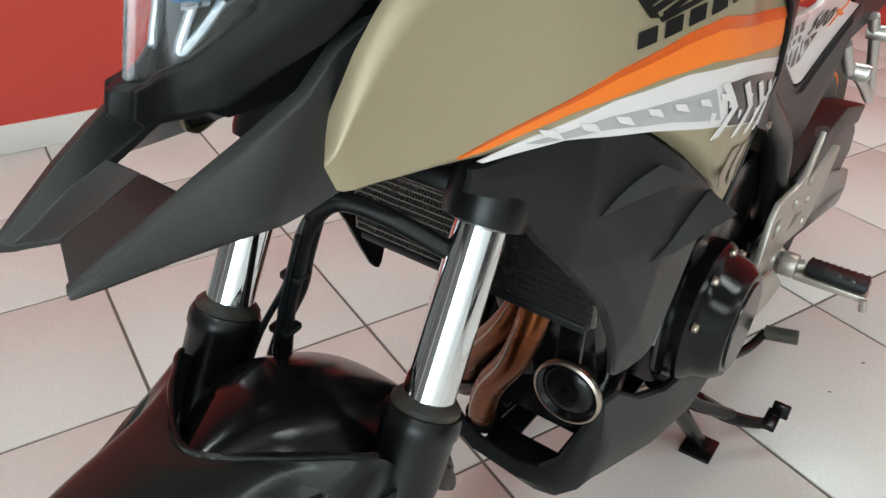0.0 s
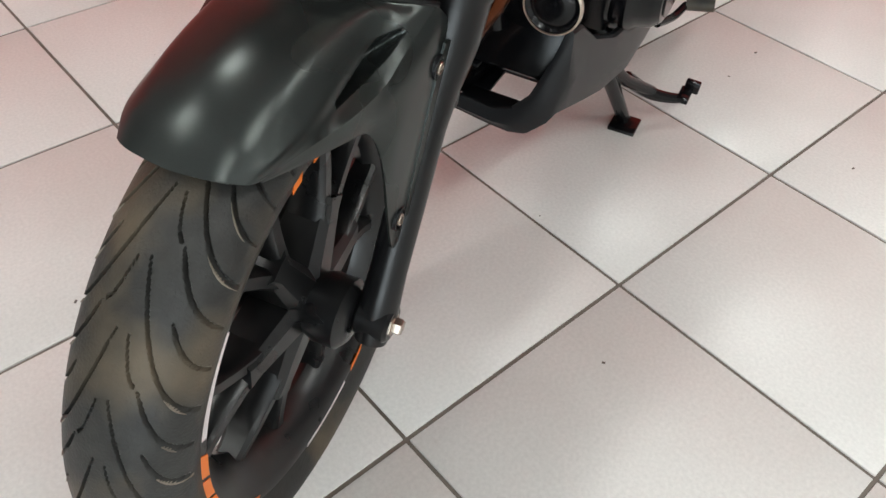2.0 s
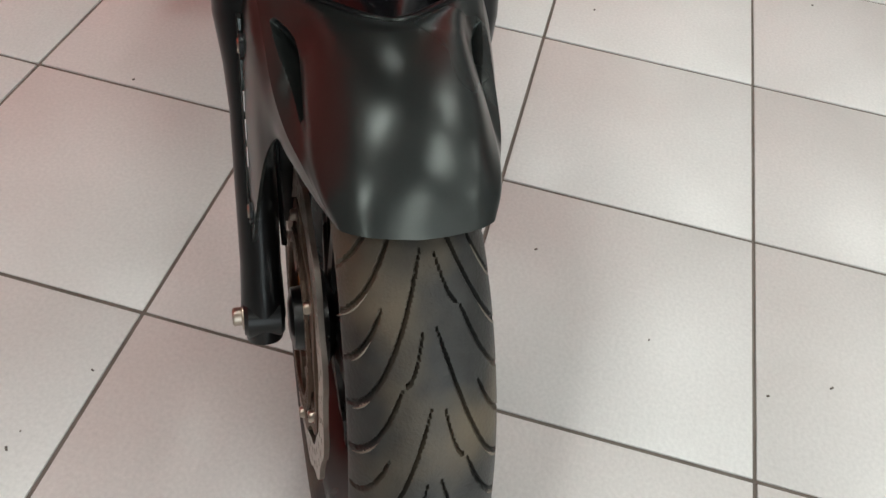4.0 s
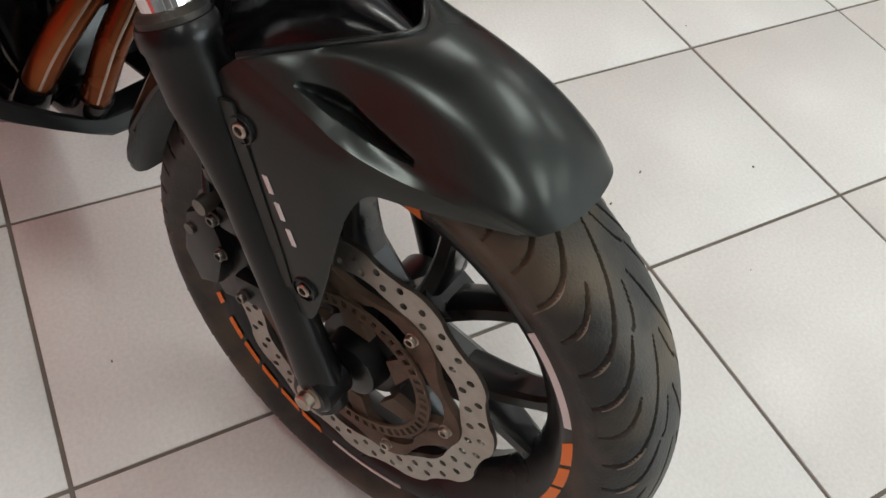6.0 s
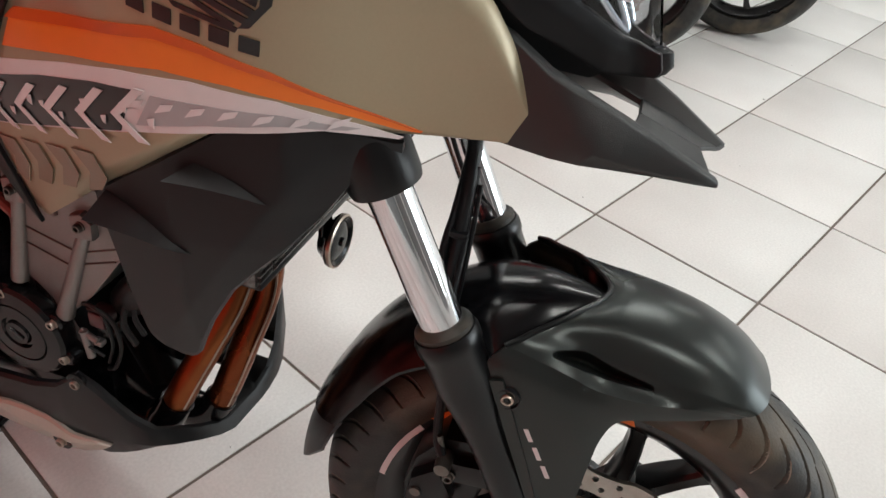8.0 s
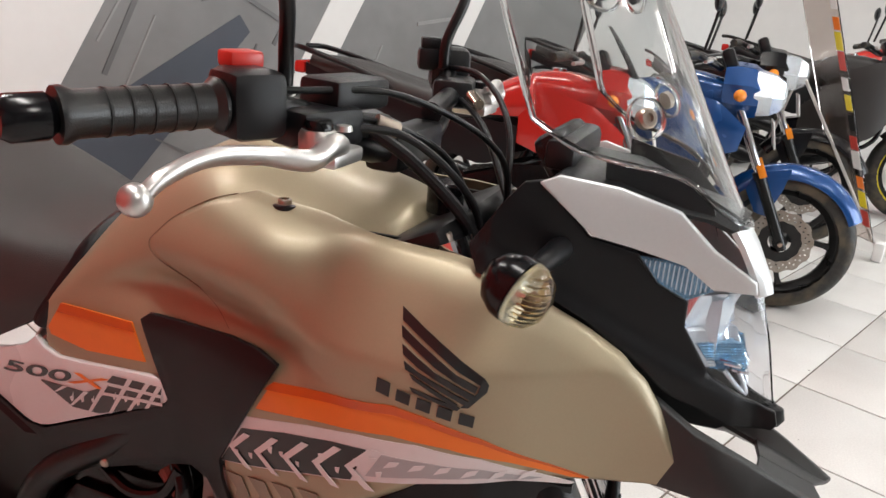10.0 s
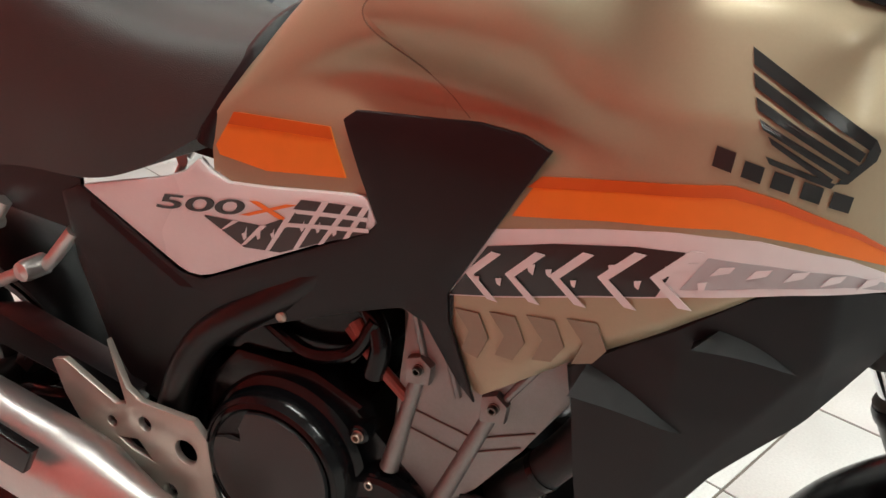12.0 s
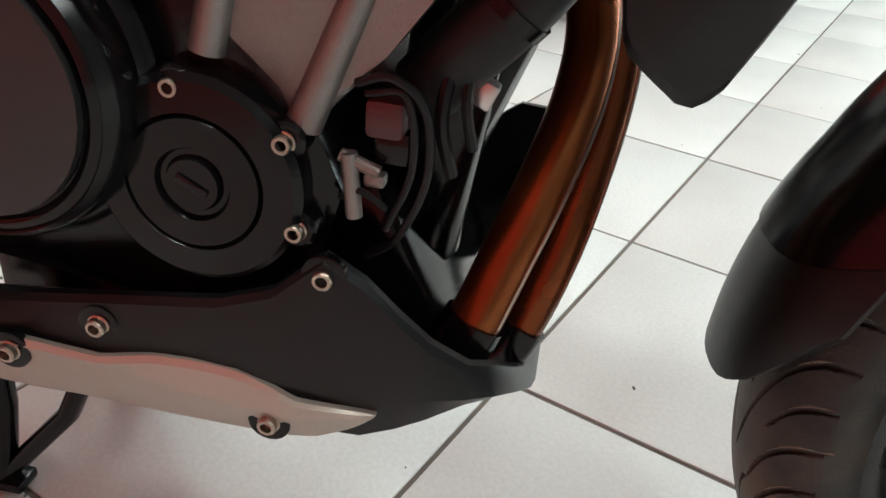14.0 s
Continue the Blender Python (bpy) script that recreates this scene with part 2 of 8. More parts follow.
def slab(name, c, s, material, label, category, bev=0.0, kind="structure"):
    bm = bmesh.new()
    box(bm, (0, 0, 0), s, bev=bev)
    ob = part(name, bm, material, None)
    ob.location = c
    return tagged(ob, label, category, kind=kind)


XM, YM, LX, LY = (X0 + X1) / 2, (Y0 + Y1) / 2, X1 - X0, Y1 - Y0
floor = slab("floor", (XM, YM, -0.053), (LX + 0.4, LY + 0.4, 0.1), M_GROUT, "pale square ceramic floor tiles with dirty brown grout", "floor")
# beyond the red field the wall is unseen; its grey is made up to darken reflections
wall_west = slab("wall_west", (X0 - 0.1, YM, H / 2), (0.2, LY + 0.4, H), M_GREYW, "showroom wall with a large red field, its unseen rest grey for dark reflections", "wall")
bm = bmesh.new()
box(bm, (0.102, (Y1 - 1.5) / 2 - YM, 0), (0.004, Y1 + 1.5, H))
part("red_field", bm, M_RED, wall_west, "bright red painted field")
wall_north = slab("wall_north", (XM, Y1 + 0.1, H / 2), (LX, 0.2, H), M_GREYW, "wall with a grey, white and red striped mural", "wall")
wall_east = slab("wall_east", (X1 + 0.1, YM, H / 2), (0.2, LY + 0.4, H), M_WHITE, "plain white painted showroom wall", "wall")
ceiling = slab("ceiling", (XM, YM, H + 0.05), (LX + 0.4, LY + 0.4, 0.1), M_CEIL, "flat grey showroom ceiling", "ceiling")


def mural(outline, material, label, lift):
    bm = bmesh.new()
    prism(bm, outline, Y1 - lift, Y1 + 0.001)
    ob = part("mural_panel", bm, material, wall_north, label)
    ob.matrix_parent_inverse = wall_north.matrix_world.inverted() if False else Matrix.Translation(-wall_north.location)
    return ob


def band(x, w, lean=0.62, z0=0.0, z1=None):
    """A slanting band: its foot at x, w wide."""
    z1 = H if z1 is None else z1
    return [(x + lean * z0, z0), (x + w + lean * z0, z0), (x + w + lean * z1, z1), (x + lean * z1, z1)]


mural([(X0, 0), (-0.27, 0), (-0.27 + 0.62 * H, H), (X0, H)], M_RED, "red field of the mural", 0.004)
mural(band(-0.27, 0.48), M_WHITE, "white slanting band of the mural", 0.005)
mural(band(1.53, 0.25, 0.62), M_WHITE, "white slanting band of the mural", 0.005)
mural(band(2.7, 0.2, 0.6), M_WHITE, "white slanting band of the mural", 0.005)
mural([(4.35, 0), (X1, 0), (X1, H), (4.35 + 0.62 * H, H)], M_WHITE, "white field of the mural", 0.004)
mural([(0.55, 0.4), (0.86, 0.08), (1.62, 0.86), (1.56, 0.95)], M_SLATE, "slate shadow in the grey mural", 0.006)
M_MURD = mat("dark_mural_line", (0.12, 0.12, 0.122), 0.5, var=0.2, scale=9)
M_MURL = mat("light_mural_line", (0.27, 0.27, 0.265), 0.5, var=0.2, scale=9)
mr = random.Random(8)
for i in range(34):
    x, z = mr.uniform(0.75, 4.2), mr.uniform(0.1, 2.2)
    if 1.45 < x - 0.62 * z < 1.85 or 2.65 < x - 0.6 * z < 2.95:
        continue
    a, ln, w = mr.choice((0.1, 0.2, 1.0, 1.1, -0.5)), mr.uniform(0.25, 0.8), mr.uniform(0.006, 0.028)
    c, s = math.cos(a), math.sin(a)
    mural([(x, z), (x + ln * c, z + ln * s), (x + ln * c - w * s, z + ln * s + w * c), (x - w * s, z + w * c)], M_MURD if i % 3 else M_MURL, "", 0.0064 + 0.00003 * i)
baseboards = [slab("baseboard", (X0 + 0.006, YM, 0.045), (0.012, LY, 0.09), M_TILE, "pale tiled skirting along the wall", "baseboard", 0.002)]

# shop front: piers, sill and lintel with windows between
M_FRAME = mat("aluminium_frame", (0.5, 0.5, 0.5), 0.35, 0.8, var=0.05, scale=60)
M_PANE = glass("shop_window_glass", (0.97, 0.98, 0.98), 0.0, 1.1)
slab("wall_south", (XM, Y0 - 0.1, 0.175), (LX, 0.2, 0.35), M_WHITE, "low white wall under the shop windows", "wall")
slab("wall_south_top", (XM, Y0 - 0.1, H - 0.25), (LX, 0.2, 0.5), M_WHITE, "white wall over the shop windows", "wall")
BAYS = 4
for i in range(BAYS + 1):
    slab("pier", (X0 + 0.15 + (LX - 0.3) * i / BAYS, Y0 - 0.1, (0.35 + H - 0.5) / 2), (0.3, 0.2, H - 0.85), M_WHITE, "white pier between the shop windows", "pier")
# unseen, added: closes the west bays to cut window light and darken reflections
slab("light_block_southwest", (X0 + LX / 4, Y0 - 0.103, H / 2 - 0.075), (LX / 2 - 0.35, 0.18, H - 0.85), M_GREYW, "unseen grey wall added to block window light and darken reflections", "wall")
for i in range(2, BAYS):
    w = (LX - 0.3) / BAYS - 0.3
    xc = X0 + 0.15 + (LX - 0.3) * (i + 0.5) / BAYS
    win = tagged(new("window_%d" % (i - 1)), "tall shop window in a silver aluminium frame", "window", kind="structure")
    win.location = (xc, Y0 - 0.1, 0.35)
    h = H - 0.85
    for nm, c, s in (("window_frame", (0, 0, 0.03), (w, 0.08, 0.06)), ("window_frame", (0, 0, h - 0.03), (w, 0.08, 0.06)), ("window_frame", (-w / 2 + 0.03, 0, h / 2), (0.06, 0.08, h - 0.12)), ("window_frame", (w / 2 - 0.03, 0, h / 2), (0.06, 0.08, h - 0.12)), ("mullion", (0, 0, h / 2), (0.05, 0.07, h - 0.12))):
        bm = bmesh.new()
        box(bm, c, s, bev=0.006)
        part(nm, bm, M_FRAME, win)
    for s in (-1, 1):
        bm = bmesh.new()
        box(bm, (s * w / 4, 0, h / 2), (w / 2 - 0.08, 0.008, h - 0.12))
        part("pane", bm, M_PANE, win).visible_shadow = False
M_STREET = mat("street_asphalt", (0.06, 0.058, 0.056), 0.85, var=0.2, scale=30, bump=0.3, stain=0.3)
slab("ground", (XM, Y0 - 30.2, -0.3), (160, 60, 0.2), M_STREET, "grey asphalt outside the shop", "ground")

# housings of the strip lights
M_DIFF = glow("strip_diffuser", (1.0, 0.98, 0.94), 6.0)
for xl in (-0.7, 1.9, 4.5):
    for yl in (-2.6, -0.2, 2.0):
        fx = thing("ceiling_light", Matrix.Translation((xl, yl, H)), "white strip light fixed under the ceiling", "ceiling light", "strip lights")
        for nm, c, s, mt in (("housing", (0, 0, -0.03), (0.2, 1.26, 0.06), M_WHITE), ("diffuser", (0, 0, -0.068), (0.17, 1.22, 0.015), M_DIFF)):
            bm = bmesh.new()
            box(bm, c, s, bev=0.004)
            part(nm, bm, mt, fx)

# ---- the motorcycle ----
HEAD, LEAN = radians(-67.69), radians(-1.45)
BIKE = Matrix.Translation((-0.0934, -0.5509, 0)) @ Matrix.Rotation(HEAD, 4, "Z") @ Matrix.Rotation(LEAN, 4, "X")
bike = thing("motorcycle", BIKE, "sand, black and orange adventure motorcycle parked on the tiles", "motorcycle")
RAKE = radians(26.3)
AXIS = Vector((-math.sin(RAKE), 0, math.cos(RAKE)))
PIVOT = Vector((-0.045, 0, 0.30))
FRONT = Matrix.Translation(PIVOT + Vector((0, -0.003, 0))) @ Matrix.Rotation(radians(5.7), 4, AXIS) @ Matrix.Translation(-PIVOT)
AXLE = Vector((0.0, 0.0, 0.30))


def tyre_profile(w, R, r0, n=26):
    """Half-round tread from flank to flank, about the wheel's middle: (radius, y)."""
    out = []
    for i in range(n + 1):
        a = math.pi * (i / n - 0.5)
        y = math.sin(a) * w / 2
        r = r0 + (R - r0) * max(0.0, math.cos(a)) ** 0.62
        out.append((r, y))
    return out


def groove(u, v, side):
    """How deep the tread is cut at u (turns of the pattern) and v (0 middle, 1 shoulder)."""
    d, h = 0.0, 0.5 if side > 0 else 0.0
    # a long cut that winds from the middle to the shoulder, two branches and a short nick
    for off, v0, v1, sl, w in CUTS:
        if v0 < v < v1:
            t = (v - v0) / (v1 - v0)
            ww = w * (1.2 - 0.6 * t) * min(1.0, 6 * t + 0.3)
            e = abs((u - off - h - sl * (1 - (1 - t) ** 1.8) + 0.5) % 1.0 - 0.5)
            d = max(d, 1.0 - (e / ww) ** 4 if e < ww else 0.0)
    return d


CUTS = ((0.0, 0.05, 0.96, 1.0, 0.03), (0.883, 0.38, 0.96, 0.45, 0.026), (0.367, 0.55, 0.96, 0.3, 0.024), (0.5, 0.1, 0.33, 0.35, 0.022))


def tyre(parent, c, R, w, r0, pattern, m=None, segs=1200, cols=160):
    prof = tyre_profile(w, R, r0, cols)
    bm = bmesh.new()
    rows = []
    for i in range(segs):
        a = 2 * math.pi * i / segs
        row = []
        for r, y in prof:
            v = abs(y) / (w / 2)
            rr = r - 0.0055 * groove((-a / (2 * math.pi) * pattern) % 1.0, v, y)
            bead = 1 - 0.22 * max(0.0, 1 - (r - r0) / 0.034) ** 1.6
            row.append(bm.verts.new((c[0] + rr * math.cos(a), c[1] + y * bead, c[2] + rr * math.sin(a))))
        for r, y in ((r0 - 0.012, -w * 0.33), (r0 - 0.012, w * 0.33)):
            row.insert(0 if y < 0 else len(row), bm.verts.new((c[0] + r * math.cos(a), c[1] + y, c[2] + r * math.sin(a))))
        rows.append(row)
    k = len(rows[0])
    for i in range(segs):
        a, b = rows[i], rows[(i + 1) % segs]
        for j in range(k - 1):
            bm.faces.new((a[j], b[j], b[j + 1], a[j + 1]))
    ob = part("tyre", bm, M_RUBBER, parent, m=m, angle=38)
    # raised flash along the shoulder cuts, pale with dust
    fl = bmesh.new()
    rng = random.Random(9)
    vs, rs = [abs(p[1]) / (w / 2) for p in prof[cols // 2:]], [p[0] for p in prof[cols // 2:]]
    for k in range(pattern):
        for side in (-1, 1):
            for off, v0, v1, sl, _ in CUTS[:3]:
                if rng.random() < 0.2:
                    continue
                va, vb = rng.uniform(0.60, 0.74), rng.uniform(0.86, 0.985)
                rows = []
                for q in range(7):
                    v = va + (vb - va) * q / 6
                    t = min(1.0, max(0.0, (v - v0) / (v1 - v0)))
                    a = -2 * math.pi * (k + off + (0.5 if side > 0 else 0.0) + sl * (1 - (1 - t) ** 1.8) + 0.036) / pattern
                    r = float(np.interp(v, vs, rs))
                    hw = 0.0021 * math.sin(math.pi * (q + 0.6) / 7.2)
                    rows.append([Vector((c[0] + (r + h) * math.cos(a + e / r), c[1] + side * (v * w / 2 + h * 0.6), c[2] + (r + h) * math.sin(a + e / r))) for e, h in ((-hw, -0.001), (0, 0.0009), (hw, -0.001))])
                loft(fl, rows)
    part("tread_flash", fl, M_DUST, ob, "pale dusty flash on the shoulder cuts", angle=60)["kind"] = "stuff"
    return ob


front_wheel = part("front_wheel", (lambda bm: (lathe(bm, [(0.222, -0.0437), (0.232, -0.0437), (0.233, -0.0386), (0.226, -0.0336), (0.214, -0.0252), (0.196, -0.0101), (0.194, 0.0), (0.196, 0.0101), (0.214, 0.0252), (0.226, 0.0336), (0.233, 0.0386), (0.232, 0.0437), (0.222, 0.0437), (0.212, 0.0386), (0.19, 0.0168), (0.184, 0.0), (0.19, -0.0168), (0.212, -0.0386)], 96, "y", AXLE, closed=True), bm)[1])(bmesh.new()), M_RIM, bike, "black cast wheel rim", m=FRONT)
tyre(front_wheel, AXLE, 0.300, 0.118, 0.232, 17)

# ---- front wheel, fork and mudguard ----
def plain(name, make, material, parent, label="", m=None, angle=35.0):
    bm = bmesh.new()
    make(bm)
    return part(name, bm, material, parent, label, m, angle)


def hub(bm):
    lathe(bm, [(0.02, -0.075), (0.032, -0.072), (0.036, -0.05), (0.05, -0.048), (0.052, -0.04), (0.034, -0.03), (0.03, 0.0), (0.034, 0.03), (0.04, 0.045), (0.04, 0.07), (0.03, 0.078), (0.02, 0.08)], 40, "y", AXLE)


def spoke_rows(a0, a1, r0, r1, w0, w1, h0, h1, n=7):
    """Rings of a spoke that runs from angle a0 at radius r0 to a1 at r1; w: width, h: depth along the axle."""
    rings = []
    for i in range(n):
        t = i / (n - 1)
        a, r = a0 + (a1 - a0) * t, r0 + (r1 - r0) * t
        flare = 1 + 0.5 * max(0.0, t - 0.85) / 0.15
        w, h = (w0 + (w1 - w0) * t) * flare, h0 + (h1 - h0) * t
        c = AXLE + Vector((r * math.cos(a), 0, r * math.sin(a)))
        d = Vector((-math.sin(a), 0, math.cos(a)))
        rings.append([c + d * (w * u) + Vector((0, h * v, 0)) for u, v in ((0.5, 0.7), (0.3, 1), (-0.3, 1), (-0.5, 0.7), (-0.5, -0.7), (-0.3, -1), (0.3, -1), (0.5, -0.7))])
    return rings


plain("hub", hub, M_RIM, front_wheel)
for k in range(6):
    a = radians(3 + 60 * k)
    for s in (-1, 1):
        plain("spoke", lambda bm: loft(bm, spoke_rows(a + s * radians(4), a + s * radians(15), 0.085, 0.198, 0.0225, 0.0175, 0.024, 0.014)), M_RIM, front_wheel)
    plain("spoke_root", lambda bm: loft(bm, spoke_rows(a, a, 0.03, 0.118, 0.05, 0.03, 0.034, 0.025)), M_RIM, front_wheel)


def arc_strip(bm, a0, a1, r0, r1, y, n=10, skew=0.0):
    """A thin curved strip of tape on the rim's flank."""
    top, low = [], []
    for i in range(n + 1):
        a = radians(a0 + (a1 - a0) * i / n)
        b = a + radians(skew)
        for row, yy in ((top, y), (low, y - math.copysign(0.0008, y))):
            row.append([bm.verts.new(AXLE + Vector((r0 * math.cos(a), yy, r0 * math.sin(a)))), bm.verts.new(AXLE + Vector((r1 * math.cos(b), yy - math.copysign(0.0006, y), r1 * math.sin(b))))])
    for i in range(n):
        bm.faces.new((top[i][0], top[i + 1][0], top[i + 1][1], top[i][1]))
        bm.faces.new((low[i][0], low[i][1], low[i + 1][1], low[i + 1][0]))
        for j in (0, 1):
            bm.faces.new((top[i][j], top[i + 1][j], low[i + 1][j], low[i][j]))
    for i in (0, n):
        bm.faces.new((top[i][0], top[i][1], low[i][1], low[i][0]))


# tape: orange dashes, then a white bow, three times round on both flanks
for y in (-0.045, 0.045):
    for k in range(3):
        a = 37 - 120 * k if y < 0 else 150 - 120 * k
        for j in range(6):
            plain("rim_tape", lambda bm: arc_strip(bm, a - 27 - 9.6 * j, a - 19 - 9.6 * j if j < 5 else a - 23 - 9.6 * j, 0.2195, 0.2305, y, 8, 1.6), M_ORANGE, front_wheel, "orange rim tape")
        plain("rim_tape", lambda bm: arc_strip(bm, a - 13, a + 13, 0.2225, 0.2305, y, 14), M_WTAPE, front_wheel, "white rim tape")

# brake disc, its carrier and the sensor ring
DY = -0.059


def ringplate(bm, inner, outer, y0, y1):
    """A flat ring between two closed lines of equally many points (x, z)."""
    n = len(inner)
    rows = [[bm.verts.new(AXLE + Vector((p[0], y, p[1]))) for p in line] for line, y in ((inner, y0), (outer, y0), (outer, y1), (inner, y1))]
    for k in range(4):
        a, b = rows[k], rows[(k + 1) % 4]
        for i in range(n):
            bm.faces.new((a[i], a[(i + 1) % n], b[(i + 1) % n], b[i]))


def wave(n, r, amp, k, ph=0.0, p=0.5):
    out = []
    for i in range(n):
        a = 2 * math.pi * i / n
        s = math.sin(k * a + ph)
        rr = r + amp * math.copysign(abs(s) ** p, s)
        out.append((rr * math.cos(a), rr * math.sin(a)))
    return out


def disc_with_holes(bm, r_in, r_out, y0, y1, count=36):
    """The wavy disc, each sector with two slanting holes that go right through."""
    for k in range(count):
        a0, a1 = 2 * math.pi * k / count, 2 * math.pi * (k + 1) / count
        def edge(a, r, amp, ph):
            s = math.sin(12 * a + ph)
            return r + amp * math.copysign(abs(s) ** 0.6, s)
        na = 8
        loop = []
        for i in range(na + 1):
            a = a0 + (a1 - a0) * i / na
            loop.append((edge(a, r_out, 0.0036, 0.0), a))
        for i in range(na, -1, -1):
            a = a0 + (a1 - a0) * i / na
            loop.append((edge(a, r_in, 0.0016, 1.2), a))
        rm = (r_in + r_out) / 2
        holes = []
        for dr, da in ((-0.0072, 0.28), (0.0058, 0.68)):
            ca, cr = a0 + (a1 - a0) * da, rm + dr
            holes.append([(cr + 0.0042 * math.cos(t) , ca + 0.0036 * math.sin(t) / cr) for t in [2 * math.pi * q / 10 for q in range(10)]])
        faces = []
        for y in (y0, y1):
            es = []
            for line in (loop, *holes):
                vs = [bm.verts.new(AXLE + Vector((r * math.cos(a), y, r * math.sin(a)))) for r, a in line]
                es += [bm.edges.new((vs[i], vs[(i + 1) % len(vs)])) for i in range(len(vs))]
                faces.append(vs)
            bmesh.ops.triangle_fill(bm, edges=es, use_beauty=True)
        for q in range(3):
            a, b = faces[q], faces[q + 3]
            n = len(a)
            for i in range(n):
                if q == 0 and (i == na or i == n - 1):
                    continue
                bm.faces.new((a[i], a[(i + 1) % n], b[(i + 1) % n], b[i]))
    bmesh.ops.remove_doubles(bm, verts=bm.verts, dist=0.00005)


brake_disc = plain("brake_disc", lambda bm: disc_with_holes(bm, 0.1265, 0.1585, DY - 0.0025, DY + 0.0025), M_STEEL, bike, "wavy drilled steel brake disc", m=FRONT, angle=25)
plain("disc_carrier", lambda bm: ringplate(bm, wave(120, 0.102, 0.006, 6, 0.5), wave(120, 0.1185, 0.009, 6, math.pi / 2, 0.8), DY - 0.004, DY + 0.004), M_CARRIER, brake_disc, "rust-brown disc carrier")
for k in range(6):
    a = radians(60 * k)
    plain("carrier_arm", lambda bm: loft(bm, [[AXLE + Vector((r * math.cos(a + da) - w * u * math.sin(a + da), DY + v, r * math.sin(a + da) + w * u * math.cos(a + da))) for u, v in ((0.5, 0.006), (-0.5, 0.006), (-0.5, -0.004), (0.5, -0.004))] for r, w, da in ((0.05, 0.03, -0.5), (0.08, 0.02, -0.3), (0.108, 0.018, -0.05))]), M_CARRIER, brake_disc)
    bolt(brake_disc, AXLE + Vector((0.1125 * math.cos(a), DY - 0.004, 0.1125 * math.sin(a))), 0.006)


def sensor_ring(bm):
    ringplate(bm, ring_pts(96, 0.079), ring_pts(96, 0.083), DY - 0.008, DY - 0.005)
    ringplate(bm, ring_pts(96, 0.091), ring_pts(96, 0.094), DY - 0.008, DY - 0.005)
    for k in range(48):
        a = 2 * math.pi * k / 48
        box(bm, AXLE + Vector((0.087 * math.cos(a), DY - 0.0065, 0.087 * math.sin(a))), (0.01, 0.003, 0.0055), Matrix.Rotation(-a, 3, "Y"))


plain("sensor_ring", sensor_ring, M_CARRIER, brake_disc, "rust-brown slotted sensor ring")

# fork legs, chromed tubes, clamps
FORK0 = Vector((-0.007, 0, 0.303))
for s in (-1, 1):
    base = FORK0 + Vector((0, s * 0.1, 0))
    lower = plain("fork_leg", lambda bm: lathe(bm, [(0.0, -0.028), (0.018, -0.026), (0.0225, 0.0), (0.021, 0.03), (0.0198, 0.06), (0.0198, 0.215), (0.0225, 0.255), (0.0285, 0.298), (0.0292, 0.338), (0.031, 0.342), (0.031, 0.352), (0.029, 0.357), (0.0205, 0.358), (0.0205, 0.34)], 32, "z", (0, 0, 0)), M_BLACK, bike, "satin black lower fork leg", m=FRONT @ Matrix.Translation(base) @ Matrix.Rotation(-RAKE, 4, "Y"))
    plain("fork_tube", lambda bm: lathe(bm, [(0.0205, 0.30), (0.0205, 0.80)], 40, "z"), M_CHROME, bike, "bright chromed fork tube", m=FRONT @ Matrix.Translation(base) @ Matrix.Rotation(-RAKE, 4, "Y"))
    plain("dust_seal", lambda bm: lathe(bm, [(0.0212, 0.352), (0.027, 0.354), (0.0275, 0.362), (0.024, 0.366), (0.0212, 0.367)], 32, "z"), M_RUBBER, lower)
    plain("fork_clamp", lambda bm: lathe(bm, [(0.0208, 0.502), (0.031, 0.505), (0.0325, 0.512), (0.0325, 0.55), (0.031, 0.556), (0.0208, 0.558)], 32, "z"), M_BLACK, bike, m=FRONT @ Matrix.Translation(base) @ Matrix.Rotation(-RAKE, 4, "Y"))
    plain("axle_lug", lambda bm: lathe(bm, [(0.0, 0), (0.019, 0.0), (0.023, 0.004), (0.023, 0.036), (0.019, 0.04), (0.0, 0.04)], 28, "y", (0, -0.02, 0)), M_BLACK, lower, m=Matrix.Rotation(RAKE, 4, "Y"))
    plain("axle_end", lambda bm: lathe(bm, [(0.0, s * 0.031), (0.008, s * 0.031), (0.0095, s * 0.029), (0.0095, s * 0.022), (0.0145, s * 0.021), (0.015, s * 0.016), (0.015, 0.0)], 6 if s > 0 else 24, "y"), M_BOLT, lower, "zinc-plated axle end", m=Matrix.Rotation(RAKE, 4, "Y"))
    plain("pinch_bolt", lambda bm: lathe(bm, [(0.0, 0.012), (0.005, 0.012), (0.0055, 0.0)], 12, "x", (-0.03, 0.0, -0.008)), M_BOLT, lower)


def lower_yoke(bm):
    c = FORK0 + AXIS * 0.53
    rot = Matrix.Rotation(-RAKE, 3, "Y")
    box(bm, c + rot @ Vector((-0.03, 0, 0)), (0.06, 0.19, 0.034), rot, 0.008)
    box(bm, c + rot @ Vector((-0.01, 0, -0.006)), (0.03, 0.15, 0.02), rot, 0.005)


plain("lower_yoke", lower_yoke, M_BLACK, bike, m=FRONT)
plain("steering_head", lambda bm: tube(bm, [PIVOT + AXIS * 0.5, PIVOT + AXIS * 0.74], 0.034, 24, smooth=False), M_BLACK, bike, m=FRONT)

